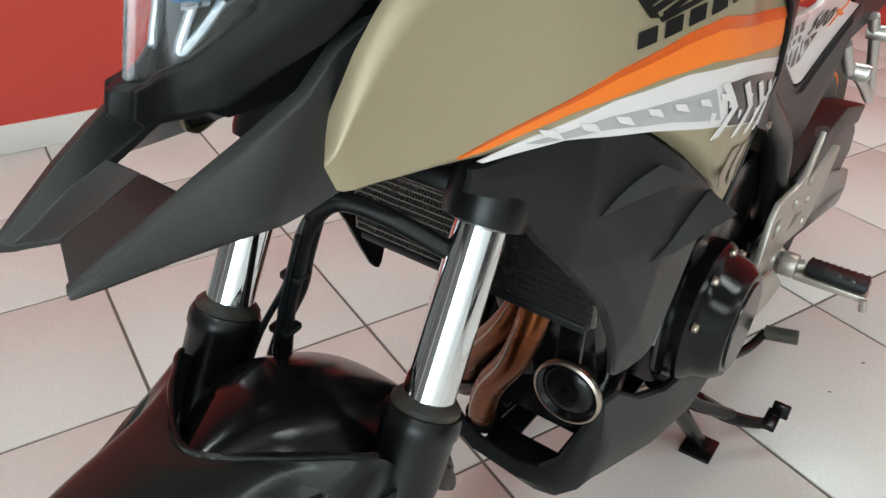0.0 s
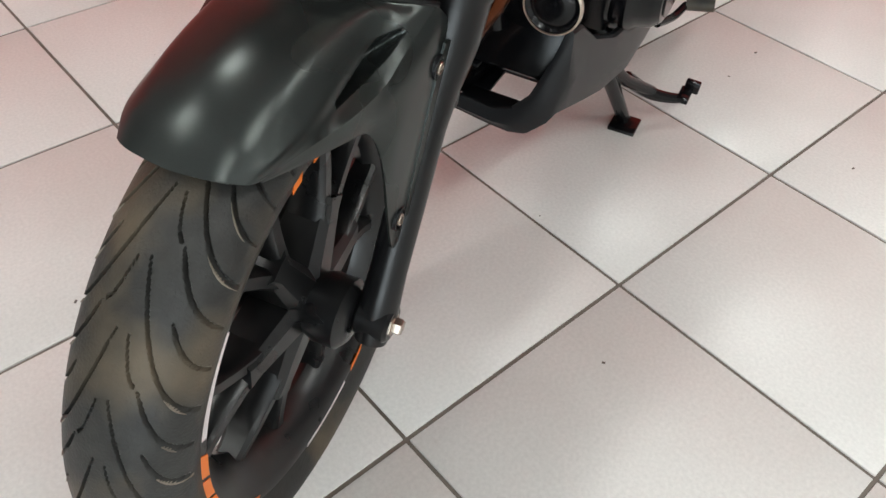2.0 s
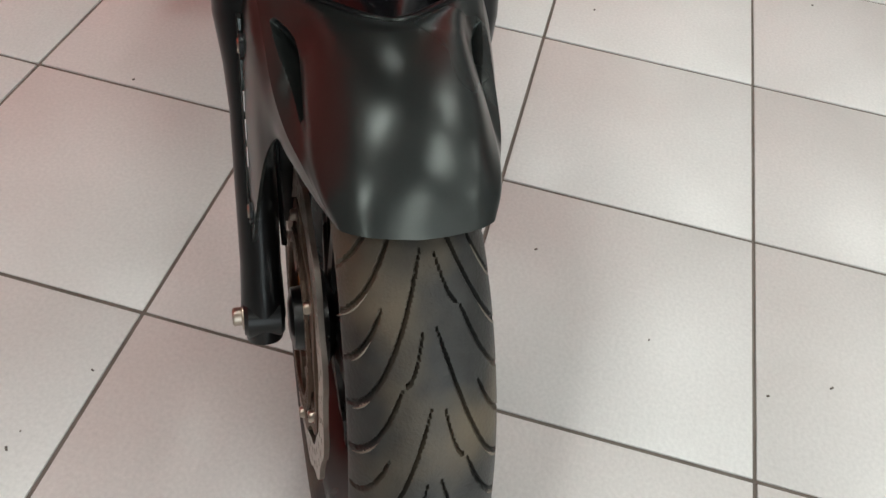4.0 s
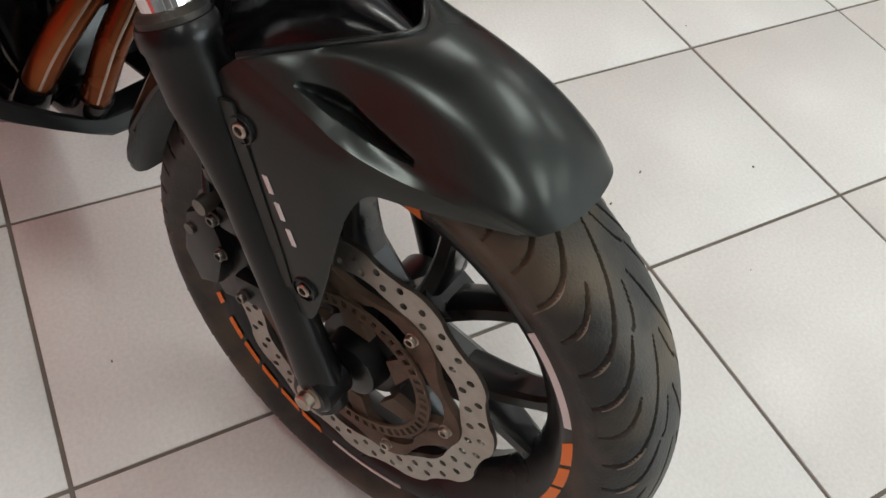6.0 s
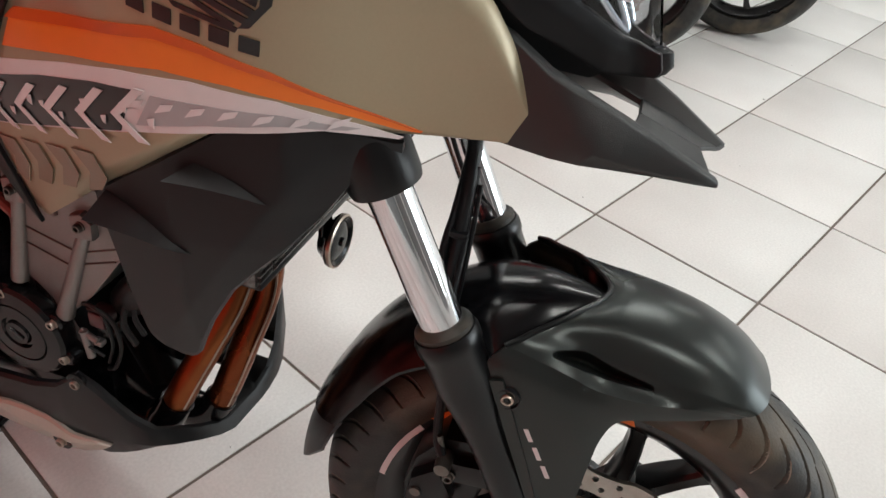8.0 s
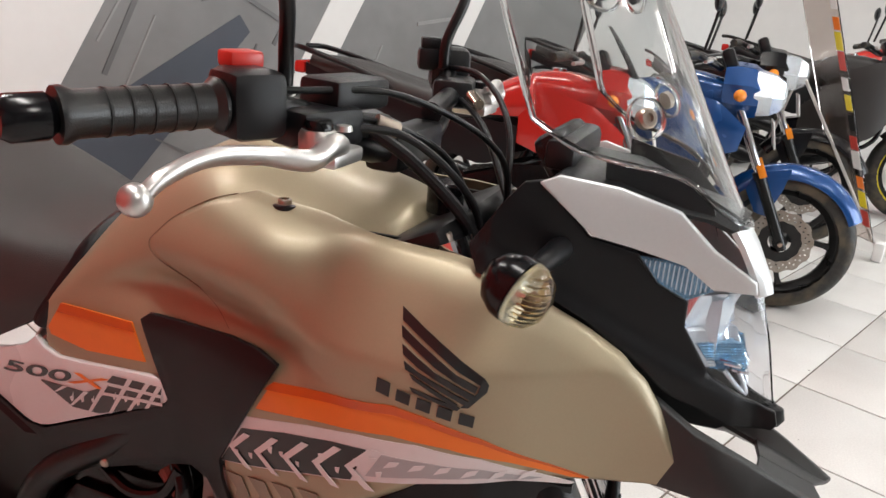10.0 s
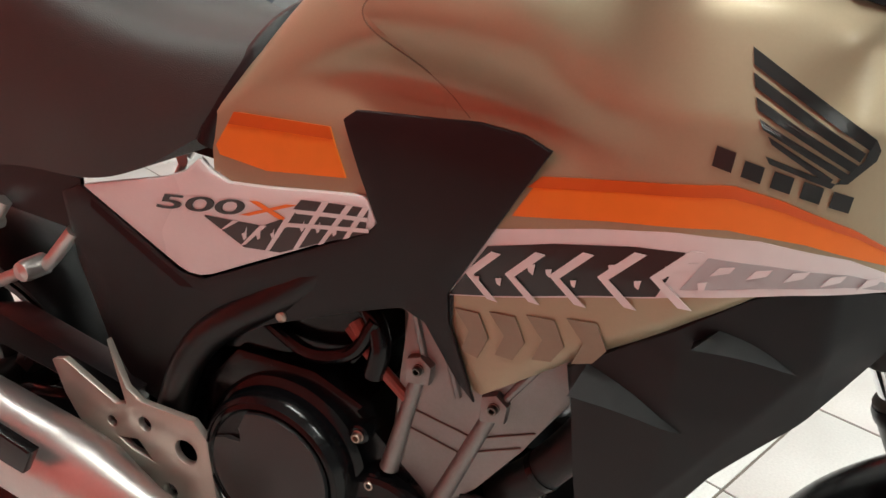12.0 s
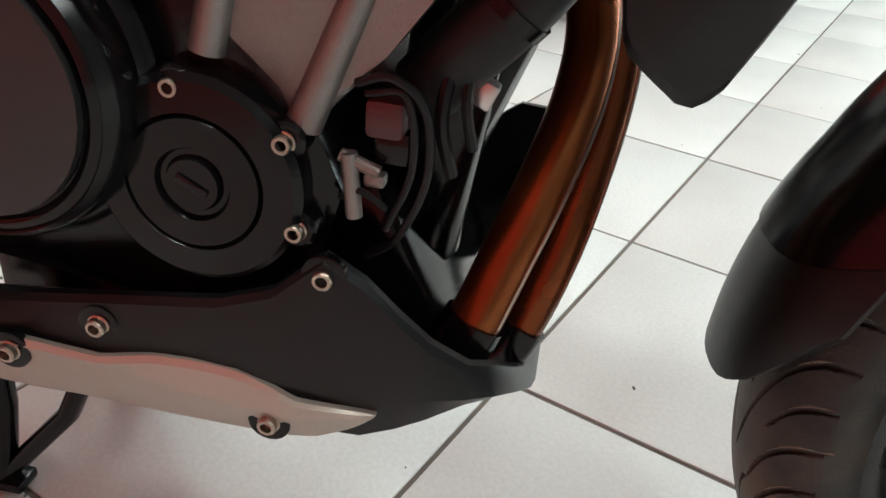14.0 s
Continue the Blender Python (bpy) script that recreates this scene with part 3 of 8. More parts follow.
# caliper on the back of the disc-side leg
caliper = plain("brake_caliper", lambda bm: (prism(bm, [(-0.115, 0.475), (-0.15, 0.47), (-0.178, 0.43), (-0.188, 0.385), (-0.178, 0.335), (-0.15, 0.30), (-0.125, 0.31), (-0.112, 0.36), (-0.1, 0.42)], -0.086, -0.04, 0.006), prism(bm, [(-0.15, 0.44), (-0.178, 0.415), (-0.184, 0.36), (-0.165, 0.325), (-0.14, 0.34), (-0.13, 0.4)], -0.102, -0.08, 0.007), prism(bm, [(-0.07, 0.46), (-0.14, 0.452), (-0.135, 0.425), (-0.085, 0.43)], -0.1, -0.082, 0.004), prism(bm, [(-0.055, 0.385), (-0.12, 0.37), (-0.118, 0.34), (-0.045, 0.352)], -0.1, -0.082, 0.004)), M_BLACK, bike, "black brake caliper", m=FRONT)
for x, z in ((-0.138, 0.436), (-0.131, 0.394), (-0.106, 0.353)):
    bolt(caliper, (x, -0.102, z), 0.0058, material=M_DULL)
plain("bleed_nipple", lambda bm: tube(bm, [(-0.15, -0.09, 0.455), (-0.155, -0.092, 0.48)], [0.005, 0.003], 10, smooth=False), M_DULL, caliper)
plain("pad_pin", lambda bm: tube(bm, [(-0.17, -0.105, 0.4), (-0.17, -0.098, 0.4)], 0.006, 12, smooth=False), M_DULL, caliper)
plain("brake_hose", lambda bm: tube(bm, [(-0.145, -0.1, 0.452), (-0.158, -0.088, 0.475), (-0.164, -0.072, 0.53), (-0.182, -0.06, 0.6), (-0.188, -0.036, 0.66), (-0.184, -0.024, 0.70), (-0.181, -0.008, 0.75)], 0.005, 10), M_PLASTIC, bike, "black brake hose", m=FRONT)
plain("sensor_wire", lambda bm: tube(bm, [(-0.05, -0.075, 0.36), (-0.09, -0.078, 0.43), (-0.13, -0.078, 0.51), (-0.165, -0.07, 0.6), (-0.17, -0.034, 0.68), (-0.172, -0.012, 0.745)], 0.003, 8), M_PLASTIC, bike, m=FRONT)
plain("hose_banjo", lambda bm: lathe(bm, [(0.0, -0.012), (0.008, -0.012), (0.009, 0.0), (0.008, 0.012), (0.0, 0.012)], 14, "y", (-0.145, -0.1, 0.452)), M_DULL, caliper)
# the loom and hoses that cross the gap above the mudguard
for pts, r in (([(-0.21, 0.085, 0.735), (-0.192, 0.04, 0.757), (-0.181, 0.005, 0.76), (-0.177, -0.018, 0.73), (-0.176, -0.03, 0.685), (-0.176, -0.042, 0.645), (-0.178, -0.05, 0.595)], 0.0075), ([(-0.226, 0.08, 0.745), (-0.212, 0.08, 0.71), (-0.19, 0.08, 0.665), (-0.172, 0.082, 0.63)], 0.0028)):
    plain("front_loom", lambda bm: tube(bm, pts, r, 12), M_PLASTIC, bike, "black sheathed wiring loom", m=FRONT)
plain("loom_clip", lambda bm: (box(bm, (-0.176, -0.031, 0.684), (0.018, 0.019, 0.007), bev=0.002), box(bm, (-0.177, -0.046, 0.622), (0.02, 0.021, 0.007), bev=0.002), tube(bm, [(-0.166, -0.018, 0.73), (-0.165, -0.03, 0.685), (-0.166, -0.046, 0.62), (-0.168, -0.052, 0.596)], 0.0025, 8)), M_PLASTIC, bike, m=FRONT)

# mudguard: each row runs from the crown over shoulder, ridge and vent hollow to the flange's crease, and down skirt and cheek
GUARD = [
    [(0.142, 0, 0.587), (0.138, 0.0336, 0.5872), (0.129, 0.0513, 0.584), (0.122, 0.0561, 0.5815), (0.117, 0.0572, 0.58), (0.115, 0.0572, 0.578), (0.114, 0.0572, 0.577), (0.113, 0.0572, 0.576)],
    [(0.114, 0, 0.613), (0.111, 0.0384, 0.6077), (0.105, 0.0604, 0.595), (0.1, 0.0649, 0.5885), (0.097, 0.0653, 0.584), (0.095, 0.0652, 0.58), (0.094, 0.0652, 0.577), (0.093, 0.0649, 0.574)],
    [(0.077, 0, 0.633), (0.074, 0.0432, 0.6231), (0.069, 0.0644, 0.603), (0.068, 0.0704, 0.5925), (0.068, 0.0733, 0.585), (0.067, 0.0737, 0.579), (0.066, 0.0737, 0.574), (0.066, 0.0731, 0.57)],
    [(0.034, 0, 0.644), (0.032, 0.0456, 0.6325), (0.028, 0.0661, 0.609), (0.031, 0.0715, 0.593), (0.035, 0.0819, 0.5855), (0.034, 0.0827, 0.577), (0.033, 0.0827, 0.571), (0.032, 0.0822, 0.565)],
    [(0, 0, 0.646), (-0.008, 0.0464, 0.6371), (-0.014, 0.0651, 0.615), (-0.01, 0.0713, 0.596), (0.001, 0.0874, 0.587), (0.003, 0.0888, 0.573), (0.005, 0.0883, 0.564), (0.007, 0.0867, 0.557)],
    [(-0.009, 0, 0.6455), (-0.024, 0.0476, 0.6372), (-0.034, 0.0661, 0.619), (-0.032, 0.0731, 0.606), (-0.024, 0.0901, 0.591), (-0.022, 0.095, 0.575), (-0.013, 0.095, 0.554), (-0.004, 0.093, 0.536)],
    [(-0.015, 0, 0.6445), (-0.036, 0.0491, 0.6372), (-0.05, 0.0686, 0.6215), (-0.05, 0.0775, 0.6125), (-0.045, 0.0913, 0.599), (-0.045, 0.0987, 0.58), (-0.028, 0.1017, 0.541), (-0.008, 0.0992, 0.5)],
    [(-0.02, 0, 0.643), (-0.045, 0.0489, 0.6373), (-0.066, 0.072, 0.625), (-0.072, 0.0836, 0.618), (-0.076, 0.0929, 0.6085), (-0.082, 0.1024, 0.591), (-0.058, 0.1064, 0.528), (-0.012, 0.1049, 0.44)],
    [(-0.024, 0, 0.641), (-0.052, 0.048, 0.6365), (-0.078, 0.074, 0.6265), (-0.089, 0.0865, 0.6215), (-0.097, 0.0945, 0.6155), (-0.106, 0.1035, 0.595), (-0.081, 0.107, 0.535), (-0.021, 0.107, 0.402)],
    [(-0.026, 0, 0.64), (-0.056, 0.0485, 0.6365), (-0.085, 0.076, 0.628), (-0.098, 0.089, 0.6235), (-0.1085, 0.096, 0.619), (-0.122, 0.1035, 0.594), (-0.099, 0.107, 0.543), (-0.042, 0.107, 0.404)],
]


def guard_grid(ku=14, kv=22):
    """One half of the mudguard as rows of points, with a sharp crease along the flange."""
    rows = []
    for r in GUARD:
        up = catmull([(r[1][0], -r[1][1], r[1][2]), *r[:5]], kv)[kv:]
        rows.append(up + catmull(r[4:], kv)[1:])
    cols = [catmull([r[j] for r in rows], ku) for j in range(len(rows[0]))]
    a = np.array([[tuple(c[i]) for c in cols] for i in range(len(cols[0]))])
    edge = 4 * kv
    for _ in range(30):
        b = np.concatenate([a[:, 1:2] * (1, -1, 1), a], axis=1)
        m = a.copy()
        m[1:-1, :-1] = (b[:-2, 1:-1] + b[2:, 1:-1] + b[1:-1, :-2] + b[1:-1, 2:]) / 4
        m[:, edge - 1:edge + 2] = a[:, edge - 1:edge + 2]
        a = 0.5 * a + 0.5 * m
    # the vent: a slit with a gentle upper side and a steep lip below
    n = len(GUARD) - 1
    for i in range(a.shape[0]):
        u = i / (a.shape[0] - 1) * n
        q = max(0.0, 1 - abs((u - 5.3) / (1.35 if u > 5.3 else 2.3)) ** 1.6)
        for j in range(2 * kv, edge):
            v = j / kv
            c = 3.12 + 0.10 * (u - 4.7)
            d = (v - c) / ((0.8 if v < c else 0.3) * (0.35 + 0.65 * q))
            e = max(0.0, 1 - d * d) ** 1.4 * q ** 0.5
            a[i, j] += np.array((-0.002, -0.020, -0.015)) * e
    return a


def set_askew(p):
    """The guard's nose stands a little off the wheel's middle."""
    return (p[0], p[1] - 0.02 * max(0.0, p[0] + 0.02), p[2])


def mudguard_front(bm):
    g = guard_grid()
    du, dv = np.gradient(g, axis=0), np.gradient(g, axis=1)
    nr = np.cross(du, dv)
    nr /= np.linalg.norm(nr, axis=2, keepdims=True) + 1e-9
    if nr[g.shape[0] // 2, 0, 2] < 0:
        nr = -nr
    low = g - nr * 0.003
    low[:, 0, 1] = 0.0
    def full(a):
        return [[bm.verts.new(set_askew(p)) for p in r[:0:-1]] + [bm.verts.new(set_askew((p[0], -p[1], p[2]))) for p in r] for r in a]
    top, inn = full(g), full(low)
    nu, k = len(top), len(top[0])
    for sheet in (top, inn):
        for i in range(nu - 1):
            for j in range(k - 1):
                bm.faces.new((sheet[i][j], sheet[i][j + 1], sheet[i + 1][j + 1], sheet[i + 1][j]))
    for i in range(nu - 1):
        for j in (0, k - 1):
            bm.faces.new((top[i][j], top[i + 1][j], inn[i + 1][j], inn[i][j]))
    for j in range(k - 1):
        for i in (0, nu - 1):
            bm.faces.new((top[i][j], top[i][j + 1], inn[i][j + 1], inn[i][j]))


def guard_rim(bm):
    r = GUARD[-1]
    right = catmull([(r[1][0], -r[1][1], r[1][2]), *r[:5]], 10)[10:]
    tube(bm, [Vector((p.x - 0.001, -p.y, p.z)) for p in right[::-1]] + [Vector((p.x - 0.001, p.y, p.z)) for p in right[1:]], 0.0028, 8, smooth=False)


mudguard = plain("mudguard", mudguard_front, M_GUARD, bike, "satin gunmetal black front mudguard with side vents", m=FRONT, angle=24)
plain("mudguard_rim", guard_rim, M_BLACK, mudguard)
for s in (-1, 1):
    plain("cheek_strip", lambda bm: loft(bm, [[Vector((x, s * y, z)) for x, y, z in ((a, 0.1052, c), (a + w, 0.1062, c + 0.003), (a + w, 0.1085, c + 0.003), (a, 0.1095, c))] for a, c, w in ((-0.116, 0.585, 0.012), (-0.099, 0.545, 0.012), (-0.072, 0.48, 0.011), (-0.049, 0.425, 0.008))]), M_GUARD, mudguard)
    for x, z in ((-0.0962, 0.5675), (-0.0297, 0.4355)):
        plain("bolt_collar", lambda bm: lathe(bm, [(0.0122, s * 0.1035), (0.0122, s * 0.1088), (0.0108, s * 0.1092), (0.01, s * 0.1045), (0.0, s * 0.1045)], 24, "y", (x, 0, z)), M_PLASTIC, mudguard)
        bolt(mudguard, (x, s * 0.1045, z), 0.0066, "y", s)
# three slanting bars of a worn white badge on the cheek
for i in range(3):
    x, z = -0.0755 + 0.012 * i, 0.5365 - 0.021 * i
    plain("badge_bar", lambda bm: prism(bm, [(x, z), (x + 0.0042, z + 0.001), (x + 0.0115, z - 0.013), (x + 0.0073, z - 0.014)], -0.1072, -0.1082), M_WTAPE, mudguard, "worn white badge bar")


def guard_rear(bm, a0, a1, dr, n=26, half=0.08, k=14, curl=0.0):
    rows = []
    for i in range(n + 1):
        t = i / n
        a = radians(a0 + (a1 - a0) * t)
        rc = float(np.interp(math.degrees(a), [88, 96, 104, 113, 130, 150, 190], [0.326, 0.336, 0.349, 0.357, 0.349, 0.336, 0.333])) + dr
        w = half * float(np.interp(math.degrees(a), [88, 96, 104, 113, 125, 160, 178, 190], [0.4, 0.45, 0.75, 0.98, 1.0, 0.98, 0.9, 0.82]))
        drop = float(np.interp(math.degrees(a), [113, 135], [0.05, 0.031]))
        row = []
        for v in np.linspace(-1, 1, k + 1):
            b = a - radians(curl) * t * t * abs(v) ** 3
            row.append(AXLE + Vector(((rc - drop * abs(v) ** 2.6) * math.cos(b), w * v, (rc - drop * abs(v) ** 2.6) * math.sin(b))))
        rows.append(row)
    inner = [[p - (p - AXLE).normalized() * 0.0035 for p in r] for r in rows]
    loft(bm, [r + q[::-1] for r, q in zip(rows, inner)])


plain("mudguard_bridge", lambda bm: guard_rear(bm, 90, 161, 0.0, n=40, curl=7.0), M_GLOSSBLK, mudguard, "gloss black middle of the mudguard")
plain("mudguard_flap", lambda bm: guard_rear(bm, 152, 178, -0.003, half=0.0795, curl=14.0), M_PLASTIC, mudguard, "grained black mudguard flap")

# ---- bodywork ----
SEATSKIN = mat("seat_vinyl", (0.034, 0.032, 0.031), 0.5, var=0.15, scale=200, bump=0.35, bscale=900, rvar=0.06)
M_DECALW = mat("decal_white", (0.74, 0.7, 0.7), 0.3, var=0.05, scale=90, coat=0.3)
M_DECALG = mat("decal_grey", (0.42, 0.41, 0.42), 0.3, var=0.1, scale=60, coat=0.3)
M_DECALB = mat("decal_black", (0.008, 0.0075, 0.0075), 0.3, var=0.2, scale=90, coat=0.3)
M_HATCH = mat("decal_brown", (0.022, 0.012, 0.011), 0.35, var=0.3, scale=60, coat=0.3)
M_DECALT = mat("decal_tan", (0.24, 0.19, 0.125), 0.32, 0.2, var=0.08, scale=200, coat=0.3)
M_PANELW = mat("pearl_white_paint", (0.76, 0.73, 0.73), 0.28, var=0.03, scale=200, coat=0.4)
M_CAST = mat("cast_silver", (0.27, 0.255, 0.245), 0.42, 0.75, var=0.1, scale=250, bump=0.25, bscale=900, stain=0.2, sscale=14)
M_CASE = mat("engine_black", (0.0035, 0.0035, 0.0042), 0.15, var=0.15, scale=90, bump=0.05, bscale=700, stain=0.25, tint=(0.014, 0.012, 0.011), sscale=18, spec=0.3, rvar=0.04)
M_BRONZE = mat("heat_tinted_pipe", (0.17, 0.048, 0.015), 0.28, 0.85, var=0.4, scale=14, stain=0.7, tint=(0.3, 0.1, 0.028), sscale=9, rvar=0.08)
M_ALU = mat("brushed_aluminium", (0.62, 0.6, 0.58), 0.34, 0.9, var=0.06, scale=160, stain=0.1, sscale=10)
M_SWING = mat("dark_grey_casting", (0.085, 0.08, 0.08), 0.42, 0.5, var=0.12, scale=120, bump=0.1, bscale=600)
M_FIN = mat("radiator_core", (0.16, 0.15, 0.145), 0.28, 0.9, var=0.9, scale=260)
M_PLATE = mat("satin_silver_plate", (0.45, 0.41, 0.36), 0.36, 0.6, var=0.05, scale=200, rvar=0.06)
M_LENS = glass("clear_lens", (0.97, 0.98, 1.0), 0.01, 1.45)
M_SCREEN = glass("clear_screen", (0.9, 0.915, 0.91), 0.0, 1.45, 1.0)
M_SMOKED = glass("smoked_lens", (0.72, 0.6, 0.4), 0.08, 1.3)
M_BLUEL = mat("blue_reflector", (0.17, 0.36, 0.55), 0.16, 0.9, var=0.5, scale=70, bump=0.3, bscale=260)
M_REFL = mat("reflector_chrome", (0.78, 0.85, 0.94), 0.24, 0.8, var=0.12, scale=90)
M_AMBER = mat("amber_lens", (0.8, 0.25, 0.02), 0.2, var=0.1, scale=120)

MIRROR = Matrix.Diagonal((1, -1, 1, 1))


FLUTE = ([-0.83, -0.80, -0.722, -0.641, -0.536, -0.463, -0.408, -0.38], [0.885, 0.897, 0.914, 0.921, 0.914, 0.899, 0.885, 0.88])
RIDGE = ([-0.84, -0.80, -0.76, -0.70, -0.65, -0.58, -0.50, -0.40], [0.848, 0.88, 0.908, 0.94, 0.954, 0.962, 0.966, 0.975])
CREST = ([-0.84, -0.832, -0.80, -0.76, -0.70, -0.62, -0.56, -0.52, -0.47, -0.40], [0.87, 0.89, 0.95, 1.002, 1.05, 1.08, 1.066, 1.047, 1.042, 1.04])
HALF = ([-1.2, -0.9, -0.65, -0.54, -0.46, -0.377, -0.285, -0.2, -0.12, 0.0], [0.13, 0.14, 0.145, 0.172, 0.185, 0.195, 0.173, 0.108, 0.069, 0.05])
BULGE = ([-0.83, -0.74, -0.64, -0.56, -0.46, -0.40], [0.0, 0.006, 0.014, 0.008, 0.001, 0.0])


def easy(x, table, r=0.036):
    """A value between the listed ones, eased over a short way."""
    return float(np.mean([np.interp(x + r * d, *table) for d in (-1, -0.67, -0.33, 0, 0.33, 0.67, 1)]))


def step(t):
    t = min(1.0, max(0.0, t))
    return t * t * (3 - 2 * t)


def flute(x, z):
    """Depth of the hollow that runs along the flank under the tank's shoulder."""
    if not -0.84 < x < -0.38:
        return 0.0
    zc = easy(x, FLUTE, 0.05)
    w = 0.031 if z > zc else 0.026
    fade = step((x + 0.84) / 0.22) * step((-0.375 - x) / 0.16)
    return 0.0215 * fade * math.exp(-((z - zc) / w) ** 2)


def flank(x, z):
    """Half the width of tank and panels under the shoulder's ridge."""
    y = easy(x, HALF) - flute(x, z)
    y += easy(x, BULGE, 0.06) * step((z - easy(x, FLUTE, 0.05)) / 0.07)
    if z < 0.80:
        y -= (0.80 - z) * 0.12
    return y


def half(x, z):
    """Half the width of the bodywork's outside at a place seen from the side."""
    y = flank(x, z)
    fore = y - max(0.0, z - 0.93) * 0.55 - max(0.0, z - 0.96) * min(1.0, max(0.0, (-0.42 - x) / 0.07)) * 0.25
    back = y
    if x < -0.42:
        zr, zt = easy(x, RIDGE, 0.045), easy(x, CREST, 0.045)
        if z > zr:
            back = y * math.sqrt(max(0.02, 1 - ((z - zr) / (zt - zr)) ** 2))
    w = step((-0.43 - x) / 0.1)
    return max(fore * (1 - w) + back * w, 0.02)


def plate_on(bm, outline, y_of, thick, cuts=2, holes=(), bev=0.0):
    """A plate with any outline (x, z), lying on the surface y_of(x, z) and thick outwards to it."""
    def fill(off):
        es = []
        for line in (outline, *holes):
            vs = [bm.verts.new((p[0], off, p[1])) for p in line]
            es += [bm.edges.new((vs[i], vs[(i + 1) % len(vs)])) for i in range(len(vs))]
        g = bmesh.ops.triangle_fill(bm, edges=es, use_beauty=True)
        return [f for f in g["geom"] if isinstance(f, bmesh.types.BMFace)]
    faces = fill(0.0)
    if cuts:
        bmesh.ops.subdivide_edges(bm, edges=list({e for f in faces for e in f.edges}), cuts=cuts, use_grid_fill=True)
        faces = list(bm.faces)
    for v in {v for f in faces for v in f.verts}:
        v.co.y = y_of(v.co.x, v.co.z)
    ext = bmesh.ops.extrude_face_region(bm, geom=faces)
    for v in ext["geom"]:
        if isinstance(v, bmesh.types.BMVert):
            v.co.y += math.copysign(thick, v.co.y)
    if bev:
        bmesh.ops.recalc_face_normals(bm, faces=bm.faces)
        sharp = [e for e in bm.edges if len(e.link_faces) == 2 and e.calc_face_angle(0) > 0.9]
        bmesh.ops.bevel(bm, geom=sharp, offset=bev, segments=2, affect="EDGES", profile=0.5)


SWAY = ([-1.45, -1.05, -0.95, -0.85, -0.5, -0.4, -0.3], [0.08, 0.058, 0.042, 0.033, 0.034, 0.02, 0.0])


def sway(x, y):
    """How much further out the flank on the stand's side lies than its opposite."""
    return easy(x, SWAY, 0.04) * step(abs(y) / 0.13)


def both(name, make, material, parent, label="", angle=35.0, mirror=True):
    """The part on the bike's one flank, and the same mirrored on the other."""
    out = [plain(name, make, material, parent, label, angle=angle)]
    if mirror:
        me = out[0].data.copy()
        me.transform(MIRROR)
        me.flip_normals()
        for v in me.vertices:
            v.co.y += sway(v.co.x, v.co.y)
        ob = new(name, me)
        ob.parent = parent
        if label:
            ob["label"] = label
        out.append(ob)
    return out


def side(off=0.0):
    return lambda x, z: -(half(x, z) + off)


SH_TOP = [(-0.114, 0.826), (-0.127, 0.856), (-0.145, 0.893), (-0.160, 0.918), (-0.183, 0.941), (-0.215, 0.962), (-0.253, 0.984), (-0.282, 1.003), (-0.314, 1.014), (-0.343, 1.019), (-0.406, 1.022), (-0.46, 1.024), (-0.515, 1.031), (-0.56, 1.039), (-0.60, 1.028), (-0.637, 1.004), (-0.656, 0.985), (-0.664, 0.972)]
SH_LOW = [(-0.116, 0.818), (-0.128, 0.811), (-0.165, 0.811), (-0.211, 0.815), (-0.245, 0.82), (-0.283, 0.826), (-0.332, 0.812), (-0.373, 0.783), (-0.462, 0.716), (-0.54, 0.654), (-0.556, 0.66), (-0.57, 0.72), (-0.565, 0.80), (-0.56, 0.888)]
both("side_panel", lambda bm: shell(bm, SH_LOW, SH_TOP, side(), 120, 40, 0.005, lambda x: float(np.interp(x, [-0.58, -0.53, -0.46, -0.33, -0.3], [0.0012, 0.003, 0.012, 0.012, 0.009])), soft=4), M_SAND, bike, "sand metallic side panel", angle=50)
SEAM = catmull([Vector((x, 0, z)) for x, z in ((-0.567, 0.9), (-0.61, 0.928), (-0.654, 0.957), (-0.665, 0.974), (-0.655, 0.988), (-0.635, 1.007), (-0.6, 1.028), (-0.575, 1.036))], 6)
both("panel_seam", lambda bm: tube(bm, [(p.x, -half(p.x, p.z) + 0.0004, p.z) for p in SEAM], 0.0007, 6, smooth=False), M_DECALT, bike)
OR_TOP = [(-0.4965, 0.871), (-0.44, 0.879), (-0.397, 0.886), (-0.364, 0.891), (-0.334, 0.885), (-0.285, 0.868), (-0.242, 0.845), (-0.193, 0.8205)]
OR_LOW = [(-0.517, 0.836), (-0.44, 0.85), (-0.363, 0.86), (-0.314, 0.856), (-0.259, 0.843), (-0.21, 0.823), (-0.194, 0.8195)]
WH_TOP = [(-0.53, 0.822), (-0.45, 0.842), (-0.396, 0.852), (-0.34, 0.855), (-0.284, 0.847), (-0.241, 0.831), (-0.205, 0.816)]
WH_LOW = [(-0.5745, 0.748), (-0.52, 0.764), (-0.44, 0.790), (-0.383, 0.806), (-0.315, 0.819), (-0.256, 0.824), (-0.208, 0.8145)]
OR_MID = [((a[0] + b[0]) / 2, a[1] * 0.72 + b[1] * 0.28) for a, b in zip(OR_TOP, [(-0.517, 0.836), (-0.45, 0.848), (-0.40, 0.855), (-0.363, 0.86), (-0.33, 0.858), (-0.28, 0.848), (-0.235, 0.832), (-0.194, 0.8195)])]
M_ORANGE2 = mat("deep_orange_decal", (0.62, 0.1, 0.012), 0.32, var=0.06, scale=60, coat=0.3)
both("stripe_decal", lambda bm: shell(bm, OR_LOW, OR_TOP, side(0.0008), 40, 4, 0.0012), M_ORANGE, bike, "orange stripe decal")
